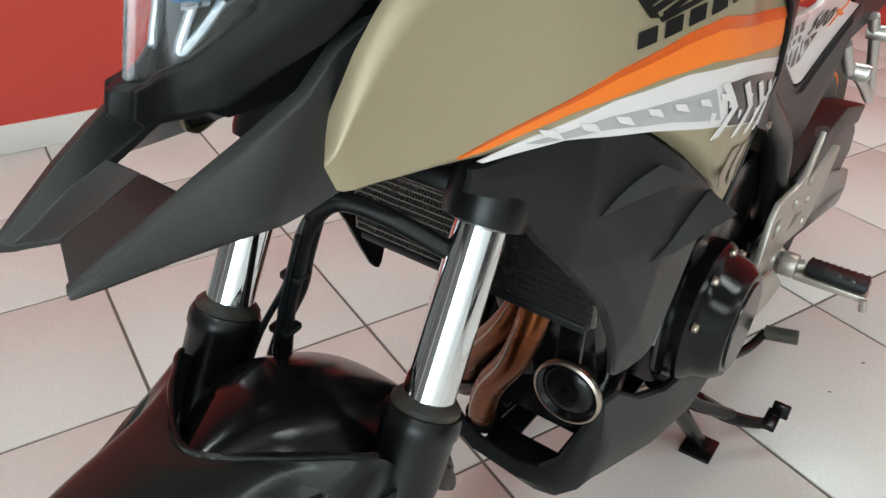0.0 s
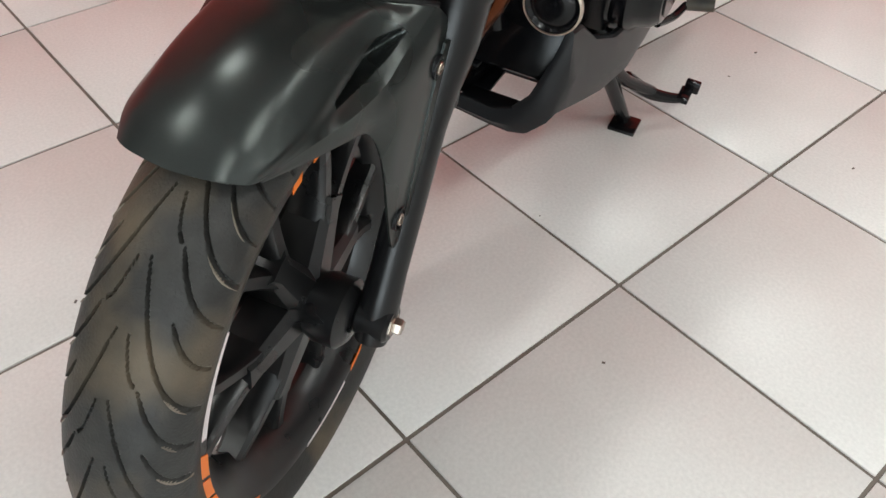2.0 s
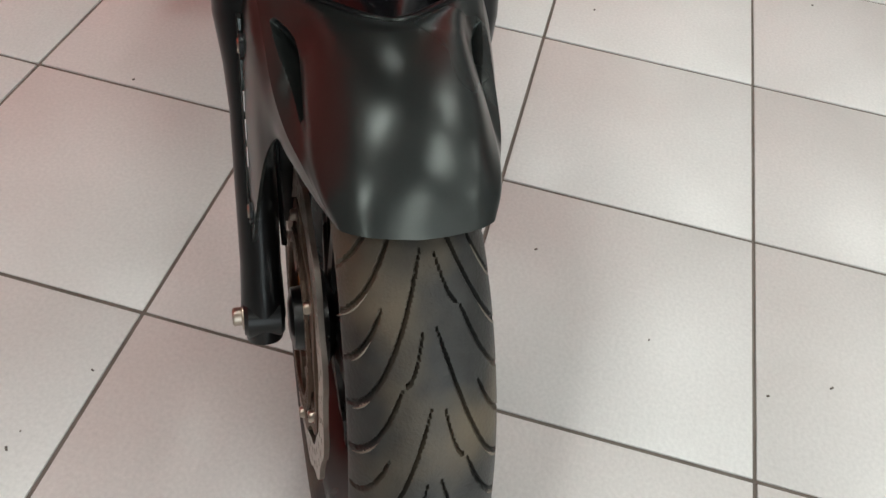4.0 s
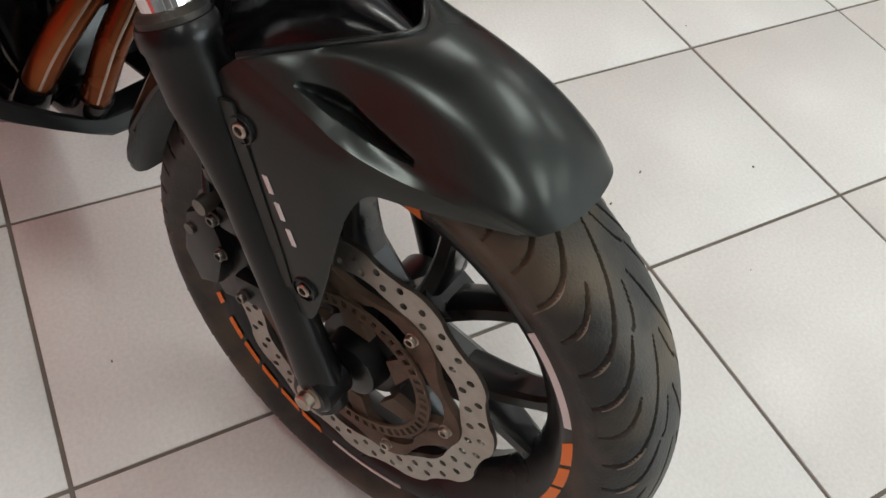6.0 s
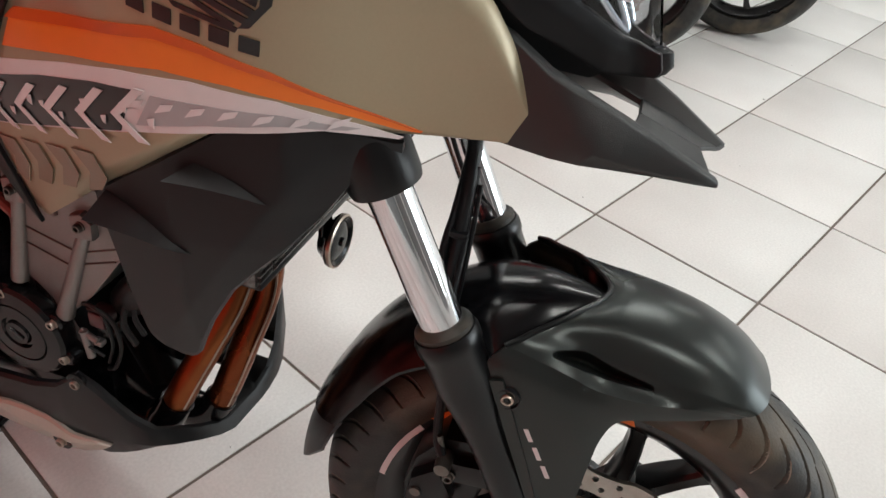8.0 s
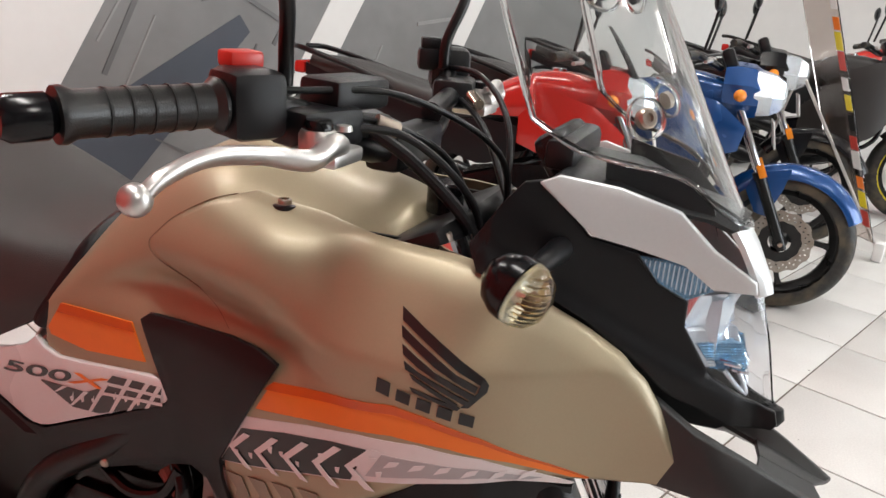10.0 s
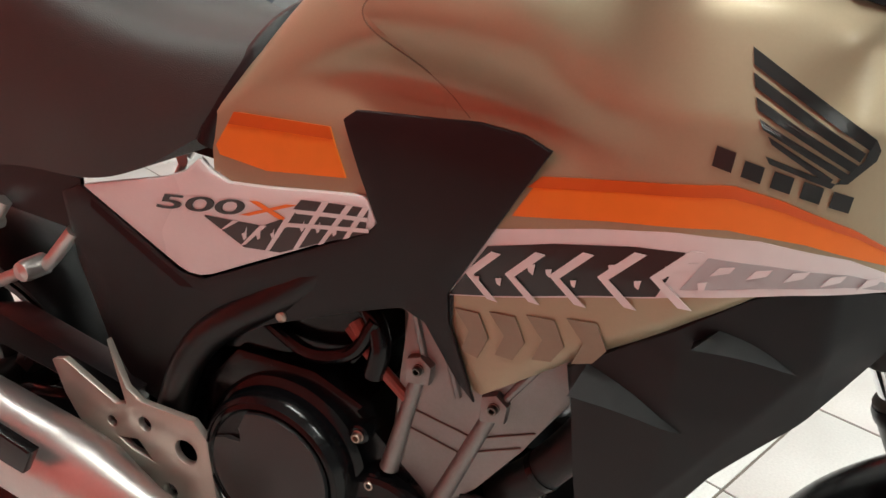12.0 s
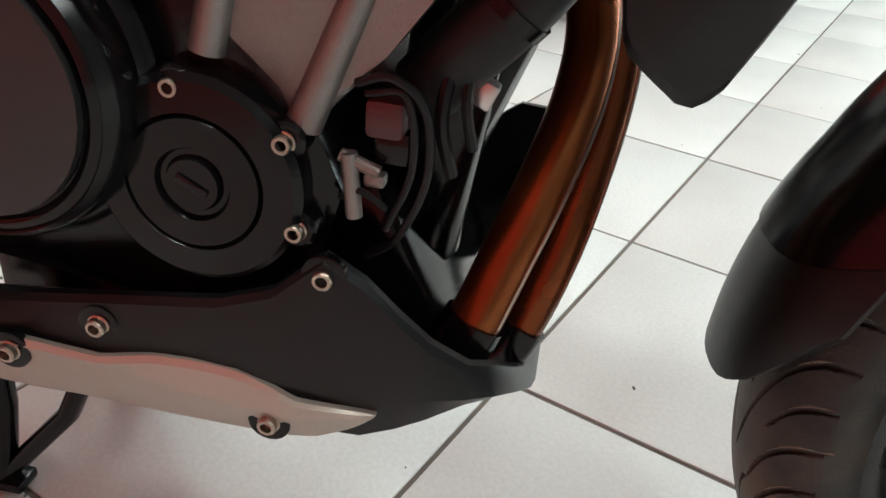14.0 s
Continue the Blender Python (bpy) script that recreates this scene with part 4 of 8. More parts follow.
both("stripe_shade_decal", lambda bm: shell(bm, OR_MID, OR_TOP, side(0.0014), 40, 3, 0.0012), M_ORANGE2, bike, "deep orange stripe edge")
both("graphic_decal", lambda bm: shell(bm, WH_LOW, WH_TOP, side(0.0008), 40, 5, 0.0012), M_DECALW, bike, "white graphic decal")
both("graphic_field", lambda bm: shell(bm, [(-0.5725, 0.7495), (-0.52, 0.7655), (-0.45, 0.7885), (-0.40, 0.8025)], [(-0.536, 0.806), (-0.48, 0.823), (-0.42, 0.836), (-0.385, 0.8395)], side(0.0014), 24, 5, 0.0012), M_DECALB, bike, "black field of the graphic decal")
both("graphic_shade", lambda bm: shell(bm, [(-0.385, 0.8115), (-0.33, 0.8225), (-0.28, 0.8275), (-0.24, 0.8235)], [(-0.37, 0.8385), (-0.33, 0.8385), (-0.28, 0.836), (-0.232, 0.8245)], side(0.0014), 24, 3, 0.0012), M_DECALG, bike, "grey shading of the graphic decal")


def chevron(x, z, w, up, dn, lean=0.42):
    """A bent stroke that points to the rear: its corner at x, z."""
    return [(x, z), (x + up * 0.95, z + up), (x + up * 0.95 + w, z + up), (x + w * 0.95, z), (x + w * 0.95 + dn * 1.25, z - dn), (x + dn * 1.25 - w * 0.1, z - dn)]


for i in range(5):
    x = -0.556 + 0.0375 * i
    z = 0.7775 + 0.0098 * i
    both("chevron_decal", lambda bm: plate_on(bm, chevron(x, z, 0.0088, 0.0255, 0.0185), side(0.0022), 0.001, 1), M_DECALW, bike, "white chevron of the graphic decal")
rng = random.Random(4)
for i in range(9):
    x = -0.545 + 0.021 * i + rng.uniform(-0.004, 0.004)
    z = 0.782 + 0.0055 * i + rng.uniform(-0.008, 0.012)
    s = rng.uniform(0.004, 0.0075)
    both("fleck_decal", lambda bm: plate_on(bm, [(x, z), (x + s, z + 0.3 * s), (x + 0.8 * s, z - 1.1 * s), (x + 0.2 * s, z - 0.8 * s)], side(0.0024), 0.0008, 0), M_DECALW, bike)
for i in range(7):
    x = -0.39 + 0.023 * i
    z = 0.828 + 0.001 * (3 - abs(i - 3)) * 1.2
    both("fleck_decal", lambda bm: plate_on(bm, [(x, z - 0.003), (x + 0.012, z + 0.001), (x + 0.015, z + 0.006), (x + 0.005, z + 0.004)], side(0.0022), 0.0008, 0), M_DECALW, bike)
for i in range(4):
    x = -0.566 + 0.034 * i
    z = 0.726 + 0.0085 * i
    both("tan_chevron_decal", lambda bm: plate_on(bm, [(x, z + 0.012), (x + 0.024, z + 0.0155), (x + 0.034, z - 0.006), (x + 0.024, z - 0.03 + 0.003 * i), (x + 0.007, z - 0.028), (x + 0.015, z - 0.006)], side(0.0008), 0.001, 1), M_DECALT, bike, "tan chevron decal")

# the maker's wing and word, as plain black shapes
feathers = [((-0.369, 0.977), (-0.2865, 0.9285), 0.0105), ((-0.3655, 0.962), (-0.291, 0.9195), 0.0085), ((-0.361, 0.948), (-0.2935, 0.9115), 0.0075), ((-0.356, 0.9355), (-0.298, 0.9055), 0.006), ((-0.349, 0.9255), (-0.306, 0.9015), 0.005), ((-0.348, 0.9125), (-0.304, 0.8985), 0.0045)]
for (xa, za), (xb, zb), w in feathers:
    both("emblem_bar", lambda bm: plate_on(bm, [(xa, za), (xb, zb), (xb - 0.002, zb - w * 0.7), (xa + 0.003, za - w)], side(0.0009), 0.0009, 3), M_DECALB, bike, "black emblem bar")
both("emblem_bar", lambda bm: plate_on(bm, [(-0.2865, 0.9285), (-0.2825, 0.922), (-0.2835, 0.915), (-0.297, 0.899), (-0.304, 0.8985), (-0.2905, 0.9145), (-0.29, 0.919)], side(0.0009), 0.0009, 1), M_DECALB, bike, "black emblem bar")
for i, (w, tall) in enumerate(((0.0125, 1), (0.0125, 0.8), (0.0125, 0.8), (0.0125, 0.8), (0.0125, 0.8))):
    x = -0.379 + 0.0186 * i
    z = 0.9025 - 0.0049 * i
    h = 0.0135 * tall
    both("word_bar", lambda bm: plate_on(bm, [(x, z), (x + w, z - 0.0033), (x + w + 0.001, z + h - 0.0033), (x + 0.001, z + h)], side(0.0009), 0.0009, 0), M_DECALB, bike, "black bar of the maker's word")

# tank
def ring_of(x, pts):
    line = catmull([(x, -y, z) for y, z in pts], 5)
    return line + [Vector((p.x, -p.y, p.z)) for p in line[-2::-1]]


def smooth_rings(secs, k=5):
    cols = [[Vector((x, y, z)) for x, pts in secs for y, z in (pts[j],)] for j in range(len(secs[0][1]))]
    lines = [catmull(c, k) for c in cols]
    return [ring_of(lines[0][i].x, [(lines[j][i].y, lines[j][i].z) for j in range(len(lines))]) for i in range(len(lines[0]))]


def tank_skin(bm):
    """Rings across the tank: up the flank to the ridge, then over the crown."""
    rings = []
    for x in np.linspace(-0.832, -0.405, 70):
        zr = easy(x, RIDGE, 0.045)
        zt = float(np.interp(x, [-0.56, -0.52, -0.47, -0.42, -0.405], [easy(-0.56, CREST, 0.045), 1.053, 1.042, 1.028, 1.0])) if x > -0.56 else easy(x, CREST, 0.045)
        k = float(np.interp(x, [-0.60, -0.56, -0.47, -0.43, -0.405], [1.0, 0.955, 0.74, 0.62, 0.5]))
        z0 = float(np.interp(x, [-0.832, -0.80, -0.62, -0.47], [0.812, 0.80, 0.80, 0.90]))
        line = [Vector((x, -k * (flank(x, z) - 0.0015), z)) for z in np.linspace(z0, zr, 22)[:-1]]
        y = k * (flank(x, zr) - 0.0015)
        for a in np.linspace(0, math.pi / 2, 16):
            line.append(Vector((x, -y * math.cos(a), zr + (zt - zr) * math.sin(a))))
        rings.append(line + [Vector((p.x, -p.y, p.z)) for p in line[-2::-1]])
    loft(bm, rings)


tank = plain("tank", tank_skin, M_SAND, bike, "sand metallic fuel tank", angle=50)
plain("tank_seal", lambda bm: tube(bm, [(-0.842, -0.132, 0.835), (-0.836, -0.13, 0.85), (-0.822, -0.124, 0.876), (-0.81, -0.108, 0.905), (-0.802, -0.085, 0.93), (-0.795, -0.05, 0.95), (-0.79, 0, 0.96), (-0.795, 0.05, 0.95), (-0.802, 0.085, 0.93), (-0.81, 0.108, 0.905), (-0.822, 0.124, 0.876), (-0.836, 0.13, 0.85), (-0.842, 0.132, 0.835)], 0.013, 12), M_PLASTIC, tank, "black rubber seal between tank and seat")
both("tank_stripe", lambda bm: plate_on(bm, [(-0.803, 0.872), (-0.70, 0.873), (-0.683, 0.83), (-0.768, 0.822), (-0.822, 0.829), (-0.826, 0.838)], side(-0.002), 0.003, 4), M_ORANGE, tank, "orange stripe on the tank")
both("tank_stripe_edge", lambda bm: plate_on(bm, [(-0.803, 0.8725), (-0.70, 0.8735), (-0.6955, 0.863), (-0.81, 0.8605)], side(0.001), 0.0009, 4), M_ORANGE2, tank)
for s in (-1, 1):
    bolt(tank, (-0.527, s * 0.112, 1.0305), 0.007, "z", 1)
    plain("bolt_collar", lambda bm: lathe(bm, [(0.0125, 1.02), (0.0125, 1.0305), (0.0095, 1.0315), (0.0, 1.0305)], 20, "z", (-0.527, s * 0.112, 0)), M_BLACK, tank)
# inner fairing beside the steering head
both("inner_panel", lambda bm: shell(bm, [(-0.53, 0.99), (-0.45, 0.97), (-0.36, 0.985), (-0.30, 0.99)], [(-0.53, 1.03), (-0.45, 1.016), (-0.36, 1.018), (-0.31, 1.01)], lambda x, z: -0.108 + 0.3 * (1.03 - z), 16, 5, 0.004), M_PLASTIC, bike)
both("panel_screw", lambda bm: (lathe(bm, [(0.0, 0.012), (0.0045, 0.012), (0.0055, 0.009), (0.0055, 0.0), (0.009, 0.0)], 14, "z", (-0.358, -0.1, 1.018)), box(bm, (-0.366, -0.108, 1.017), (0.024, 0.012, 0.003), bev=0.001)), M_BOLT, bike)

# black knee panel, white numbered panel
KNEE = [(-0.684, 0.883), (-0.672, 0.892), (-0.61, 0.8965), (-0.553, 0.9015), (-0.515, 0.899), (-0.49, 0.891), (-0.539, 0.806), (-0.5715, 0.752), (-0.571, 0.725), (-0.543, 0.648), (-0.56, 0.663), (-0.597, 0.713), (-0.622, 0.719), (-0.70, 0.687), (-0.787, 0.65), (-0.852, 0.61), (-0.885, 0.585), (-0.905, 0.545), (-0.925, 0.475), (-1.0, 0.50), (-1.03, 0.56), (-1.05, 0.666), (-1.05, 0.75), (-1.018, 0.764), (-0.893, 0.688), (-0.862, 0.686), (-0.807, 0.712), (-0.659, 0.784), (-0.647, 0.797), (-0.666, 0.838)]
knee = both("knee_panel", lambda bm: plate_on(bm, KNEE, lambda x, z: side(0.0)(x, z) - 0.55 * flute(x, z), 0.0055, 3, bev=0.0012), M_PLASTIC, bike, "grained black frame cover", angle=40)
both("cover_edge", lambda bm: plate_on(bm, [(-1.006, 0.7545), (-0.95, 0.720), (-0.89, 0.684), (-0.876, 0.680), (-0.878, 0.672), (-0.892, 0.672), (-0.952, 0.709), (-1.004, 0.742)], lambda x, z: -(half(x, z) + 0.0025 + 0.5 * max(0.0, 0.684 + (-0.89 - x) * 0.605 - z)), 0.001, 1), M_PLASTIC, bike)
both("cover_bolt", lambda bm: lathe(bm, [(0.0, -half(-0.764, 0.668) - 0.0095), (0.004, -half(-0.764, 0.668) - 0.0095), (0.0065, -half(-0.764, 0.668) - 0.0075), (0.007, -half(-0.764, 0.668) - 0.001)], 16, "y", (-0.764, 0, 0.668)), M_BOLT, bike)
WPANEL = [(-1.016, 0.764), (-0.95, 0.781), (-0.894, 0.795), (-0.862, 0.808), (-0.845, 0.823), (-0.832, 0.811), (-0.812, 0.804), (-0.769, 0.807), (-0.663, 0.8185), (-0.656, 0.816), (-0.648, 0.798), (-0.65, 0.791), (-0.66, 0.7855), (-0.807, 0.715), (-0.85, 0.694), (-0.866, 0.689), (-0.88, 0.689), (-0.893, 0.693)]
both("number_panel", lambda bm: plate_on(bm, WPANEL, side(-0.004), 0.009, 2, bev=0.0025), M_PANELW, bike, "pearl white side panel with the number 500")
HATCH_LOW = ([-0.845, -0.80, -0.757, -0.66], [0.762, 0.738, 0.742, 0.784])
HATCH_TOP = ([-0.845, -0.775, -0.745, -0.727, -0.655], [0.7635, 0.7665, 0.782, 0.803, 0.809])
both("number_shade", lambda bm: plate_on(bm, list(zip(*HATCH_LOW)) + list(zip(*HATCH_TOP))[::-1], side(0.0053), 0.0008, 1), M_HATCH, bike, "dark brown field beside the number")
for x, dx in ((-0.827, 0.02), (-0.804, 0.03), (-0.775, 0.038), (-0.742, 0.04), (-0.712, 0.036), (-0.684, 0.025)):
    za, zb = float(np.interp(x, *HATCH_LOW)) - 0.001, float(np.interp(x + dx, *HATCH_TOP)) + 0.001
    both("number_stroke", lambda bm: plate_on(bm, [(x, za), (x + 0.0065, za + 0.0028), (x + dx + 0.005, zb), (x + dx - 0.0015, zb)], side(0.0062), 0.0008, 1), M_DECALW, bike)
for i in range(2):
    both("number_stroke", lambda bm: plate_on(bm, [(-0.733 - 0.012 * i, 0.7925 - 0.016 * i), (-0.655, 0.8005 - 0.0105 * i), (-0.655, 0.7965 - 0.0105 * i), (-0.733 - 0.012 * i, 0.7885 - 0.016 * i)], side(0.0066), 0.0008, 1), M_DECALW, bike)
rng = random.Random(8)
for i in range(8):
    x = -0.80 + 0.0175 * i
    z = 0.757 + 0.0045 * i + rng.uniform(-0.006, 0.005)
    w = rng.uniform(0.004, 0.007)
    both("fleck_decal", lambda bm: plate_on(bm, [(x, z), (x + 0.6 * w, z + 0.3 * w), (x + w, z + 1.2 * w), (x + 0.7 * w, z - 0.6 * w), (x + 0.2 * w, z - w)], side(0.0066), 0.0008, 0), M_DECALW, bike)


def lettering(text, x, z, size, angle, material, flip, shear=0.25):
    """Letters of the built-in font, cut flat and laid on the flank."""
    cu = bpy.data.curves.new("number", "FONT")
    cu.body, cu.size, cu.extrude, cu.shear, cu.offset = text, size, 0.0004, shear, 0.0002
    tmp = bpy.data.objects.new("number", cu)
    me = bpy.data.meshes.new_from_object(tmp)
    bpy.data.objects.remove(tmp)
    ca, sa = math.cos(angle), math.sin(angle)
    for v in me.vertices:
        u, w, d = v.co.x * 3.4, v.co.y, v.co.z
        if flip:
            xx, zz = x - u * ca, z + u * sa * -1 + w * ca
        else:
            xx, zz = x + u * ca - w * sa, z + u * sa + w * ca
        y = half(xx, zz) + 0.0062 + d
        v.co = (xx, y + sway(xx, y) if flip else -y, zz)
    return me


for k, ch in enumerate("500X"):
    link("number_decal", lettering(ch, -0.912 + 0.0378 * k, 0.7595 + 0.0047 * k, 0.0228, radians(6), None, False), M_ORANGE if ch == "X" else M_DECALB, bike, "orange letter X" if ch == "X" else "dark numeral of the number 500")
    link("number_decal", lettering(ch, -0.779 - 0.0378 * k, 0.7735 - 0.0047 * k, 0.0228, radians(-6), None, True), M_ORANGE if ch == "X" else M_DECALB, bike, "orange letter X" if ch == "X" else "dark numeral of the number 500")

# seat
SEAT = [
    (-0.775, [(0.10, 0.86), (0.11, 0.885), (0.10, 0.92), (0.06, 0.945), (0, 0.95)]),
    (-0.84, [(0.135, 0.845), (0.14, 0.875), (0.12, 0.92), (0.07, 0.938), (0, 0.94)]),
    (-0.92, [(0.143, 0.80), (0.15, 0.86), (0.135, 0.925), (0.075, 0.945), (0, 0.945)]),
    (-1.0, [(0.14, 0.775), (0.155, 0.86), (0.145, 0.945), (0.08, 0.972), (0, 0.972)]),
    (-1.1, [(0.135, 0.77), (0.15, 0.88), (0.14, 0.975), (0.08, 1.005), (0, 1.006)]),
    (-1.25, [(0.13, 0.76), (0.14, 0.90), (0.12, 0.99), (0.075, 1.012), (0, 1.015)]),
    (-1.45, [(0.11, 0.80), (0.12, 0.92), (0.1, 0.985), (0.06, 1.0), (0, 1.0)]),
]
plain("seat", lambda bm: loft(bm, smooth_rings(SEAT)), SEATSKIN, bike, "dark grey vinyl seat", angle=60)
both("tail_panel", lambda bm: shell(bm, [(-1.03, 0.70), (-1.25, 0.72), (-1.5, 0.80)], [(-1.03, 0.765), (-1.25, 0.775), (-1.5, 0.88)], lambda x, z: -0.125, 12, 3, 0.005), M_PLASTIC, bike)

# radiator covers with their two gills
RC_TOP = [(-0.207, 0.808), (-0.235, 0.818), (-0.283, 0.825), (-0.335, 0.811), (-0.373, 0.785), (-0.418, 0.752), (-0.462, 0.716)]
RC_LOW = [(-0.207, 0.79), (-0.238, 0.775), (-0.262, 0.735), (-0.289, 0.70), (-0.315, 0.67), (-0.339, 0.641), (-0.365, 0.593), (-0.39, 0.534), (-0.399, 0.524), (-0.409, 0.526), (-0.437, 0.549), (-0.446, 0.60), (-0.452, 0.66)]


def cover_y(x, z):
    y = float(np.interp(x, [-0.47, -0.38, -0.283, -0.24, -0.2], [0.170, 0.176, 0.160, 0.134, 0.108]))
    y -= max(0.0, 0.70 - z) * 0.10
    inside = (-0.262 + (z - 0.735) * 0.637 - x) * 0.843
    y -= 0.36 * max(0.0, 0.034 - inside) * min(1.0, max(0.0, (0.80 - z) / 0.06))
    return -y


covers = both("radiator_cover", lambda bm: shell(bm, RC_LOW, RC_TOP, cover_y, 60, 40, 0.004, 0.003), M_PLASTIC, bike, "grained black radiator cover with two gills", angle=28)


def gill(bm, a, b, c, rise):
    """A raised blade on the cover: from its rear corners a (upper) and b (lower) to the point c."""
    n = 10
    top, edge, low = [], [], []
    for i in range(n + 1):
        t = i / n
        x0, z0 = a[0] + (c[0] - a[0]) * t, a[1] + (c[1] - a[1]) * t + 0.004 * math.sin(math.pi * t)
        x1, z1 = b[0] + (c[0] - b[0]) * t, b[1] + (c[1] - b[1]) * t + 0.003 * math.sin(math.pi * t)
        top.append(bm.verts.new((x0, cover_y(x0, z0) - 0.0005, z0)))
        edge.append(bm.verts.new((x1, cover_y(x1, z1) - rise * (1 - t) ** 0.8 - 0.0005, z1)))
        low.append(bm.verts.new((x1, cover_y(x1, z1) + 0.003, z1 - 0.003 * (1 - t))))
    for i in range(n):
        bm.faces.new((top[i], top[i + 1], edge[i + 1], edge[i]))
        bm.faces.new((edge[i], edge[i + 1], low[i + 1], low[i]))
    bm.faces.new((top[0], edge[0], low[0]))


for side_cover, sg in zip(covers, (1, -1)):
    for a, b, c, rise in (((-0.445, 0.725), (-0.453, 0.706), (-0.366, 0.685), 0.025), ((-0.354, 0.778), (-0.37, 0.768), (-0.297, 0.752), 0.019)):
        def blade(bm):
            gill(bm, a, b, c, rise)
            for v in bm.verts:
                v.co.y *= sg
                v.co.y += sway(v.co.x, v.co.y) if sg < 0 else 0.0
        plain("gill", blade, M_PLASTIC, side_cover, angle=25)


def radiator(bm):
    box(bm, (-0.352, 0.02, 0.705), (0.024, 0.275, 0.18), bev=0.003)


core = plain("radiator", radiator, M_FIN, bike, "black finned radiator")


def fin_pack(bm):
    """Thin wavy fins between flat tubes."""
    for k in range(24):
        z = 0.6205 + 0.0073 * k
        box(bm, (-0.339, 0.02, z), (0.004, 0.268, 0.0016))
        for j in range(76):
            y = -0.112 + 0.0035 * j
            box(bm, (-0.3385, y + 0.0009, z + 0.00365), (0.0022, 0.0005, 0.0062), Matrix.Rotation(0.24 if j % 2 else -0.24, 3, "X"))


plain("fin_pack", fin_pack, M_FIN, core, "fine black radiator fins")["kind"] = "stuff"
for s in (-1, 1):
    plain("radiator_end", lambda bm: box(bm, (-0.356, 0.02 + s * 0.132, 0.715), (0.03, 0.022, 0.16), bev=0.008), M_CASE, core)
plain("radiator_guide", lambda bm: box(bm, (-0.352, 0.02, 0.611), (0.026, 0.26, 0.01), bev=0.003), M_PLASTIC, core)

# horn
horn = plain("horn", lambda bm: lathe(bm, [(0.0, 0.03), (0.03, 0.028), (0.042, 0.012), (0.047, 0.008), (0.047, 0.0), (0.043, -0.002), (0.037, 0.003), (0.034, 0.0), (0.02, -0.004), (0.008, -0.003), (0.007, -0.008), (0.0, -0.008)], 40, "x", (0, 0, 0), m=Matrix.Diagonal((-1, 1, 1))), M_CASE, bike, "round black horn", m=Matrix.Translation((-0.372, 0.128, 0.503)) @ Matrix.Rotation(radians(1), 4, "Z") @ Matrix.Scale(0.76, 4))
plain("horn_rim", lambda bm: lathe(bm, [(0.0445, -0.004), (0.048, -0.002), (0.048, 0.004), (0.0445, 0.005)], 40, "x", closed=True, m=Matrix.Diagonal((-1, 1, 1))), M_BOLT, horn, "bright horn rim")
plain("horn_bracket", lambda bm: box(bm, (-0.388, 0.118, 0.565), (0.008, 0.026, 0.13), bev=0.002), M_CASE, bike)

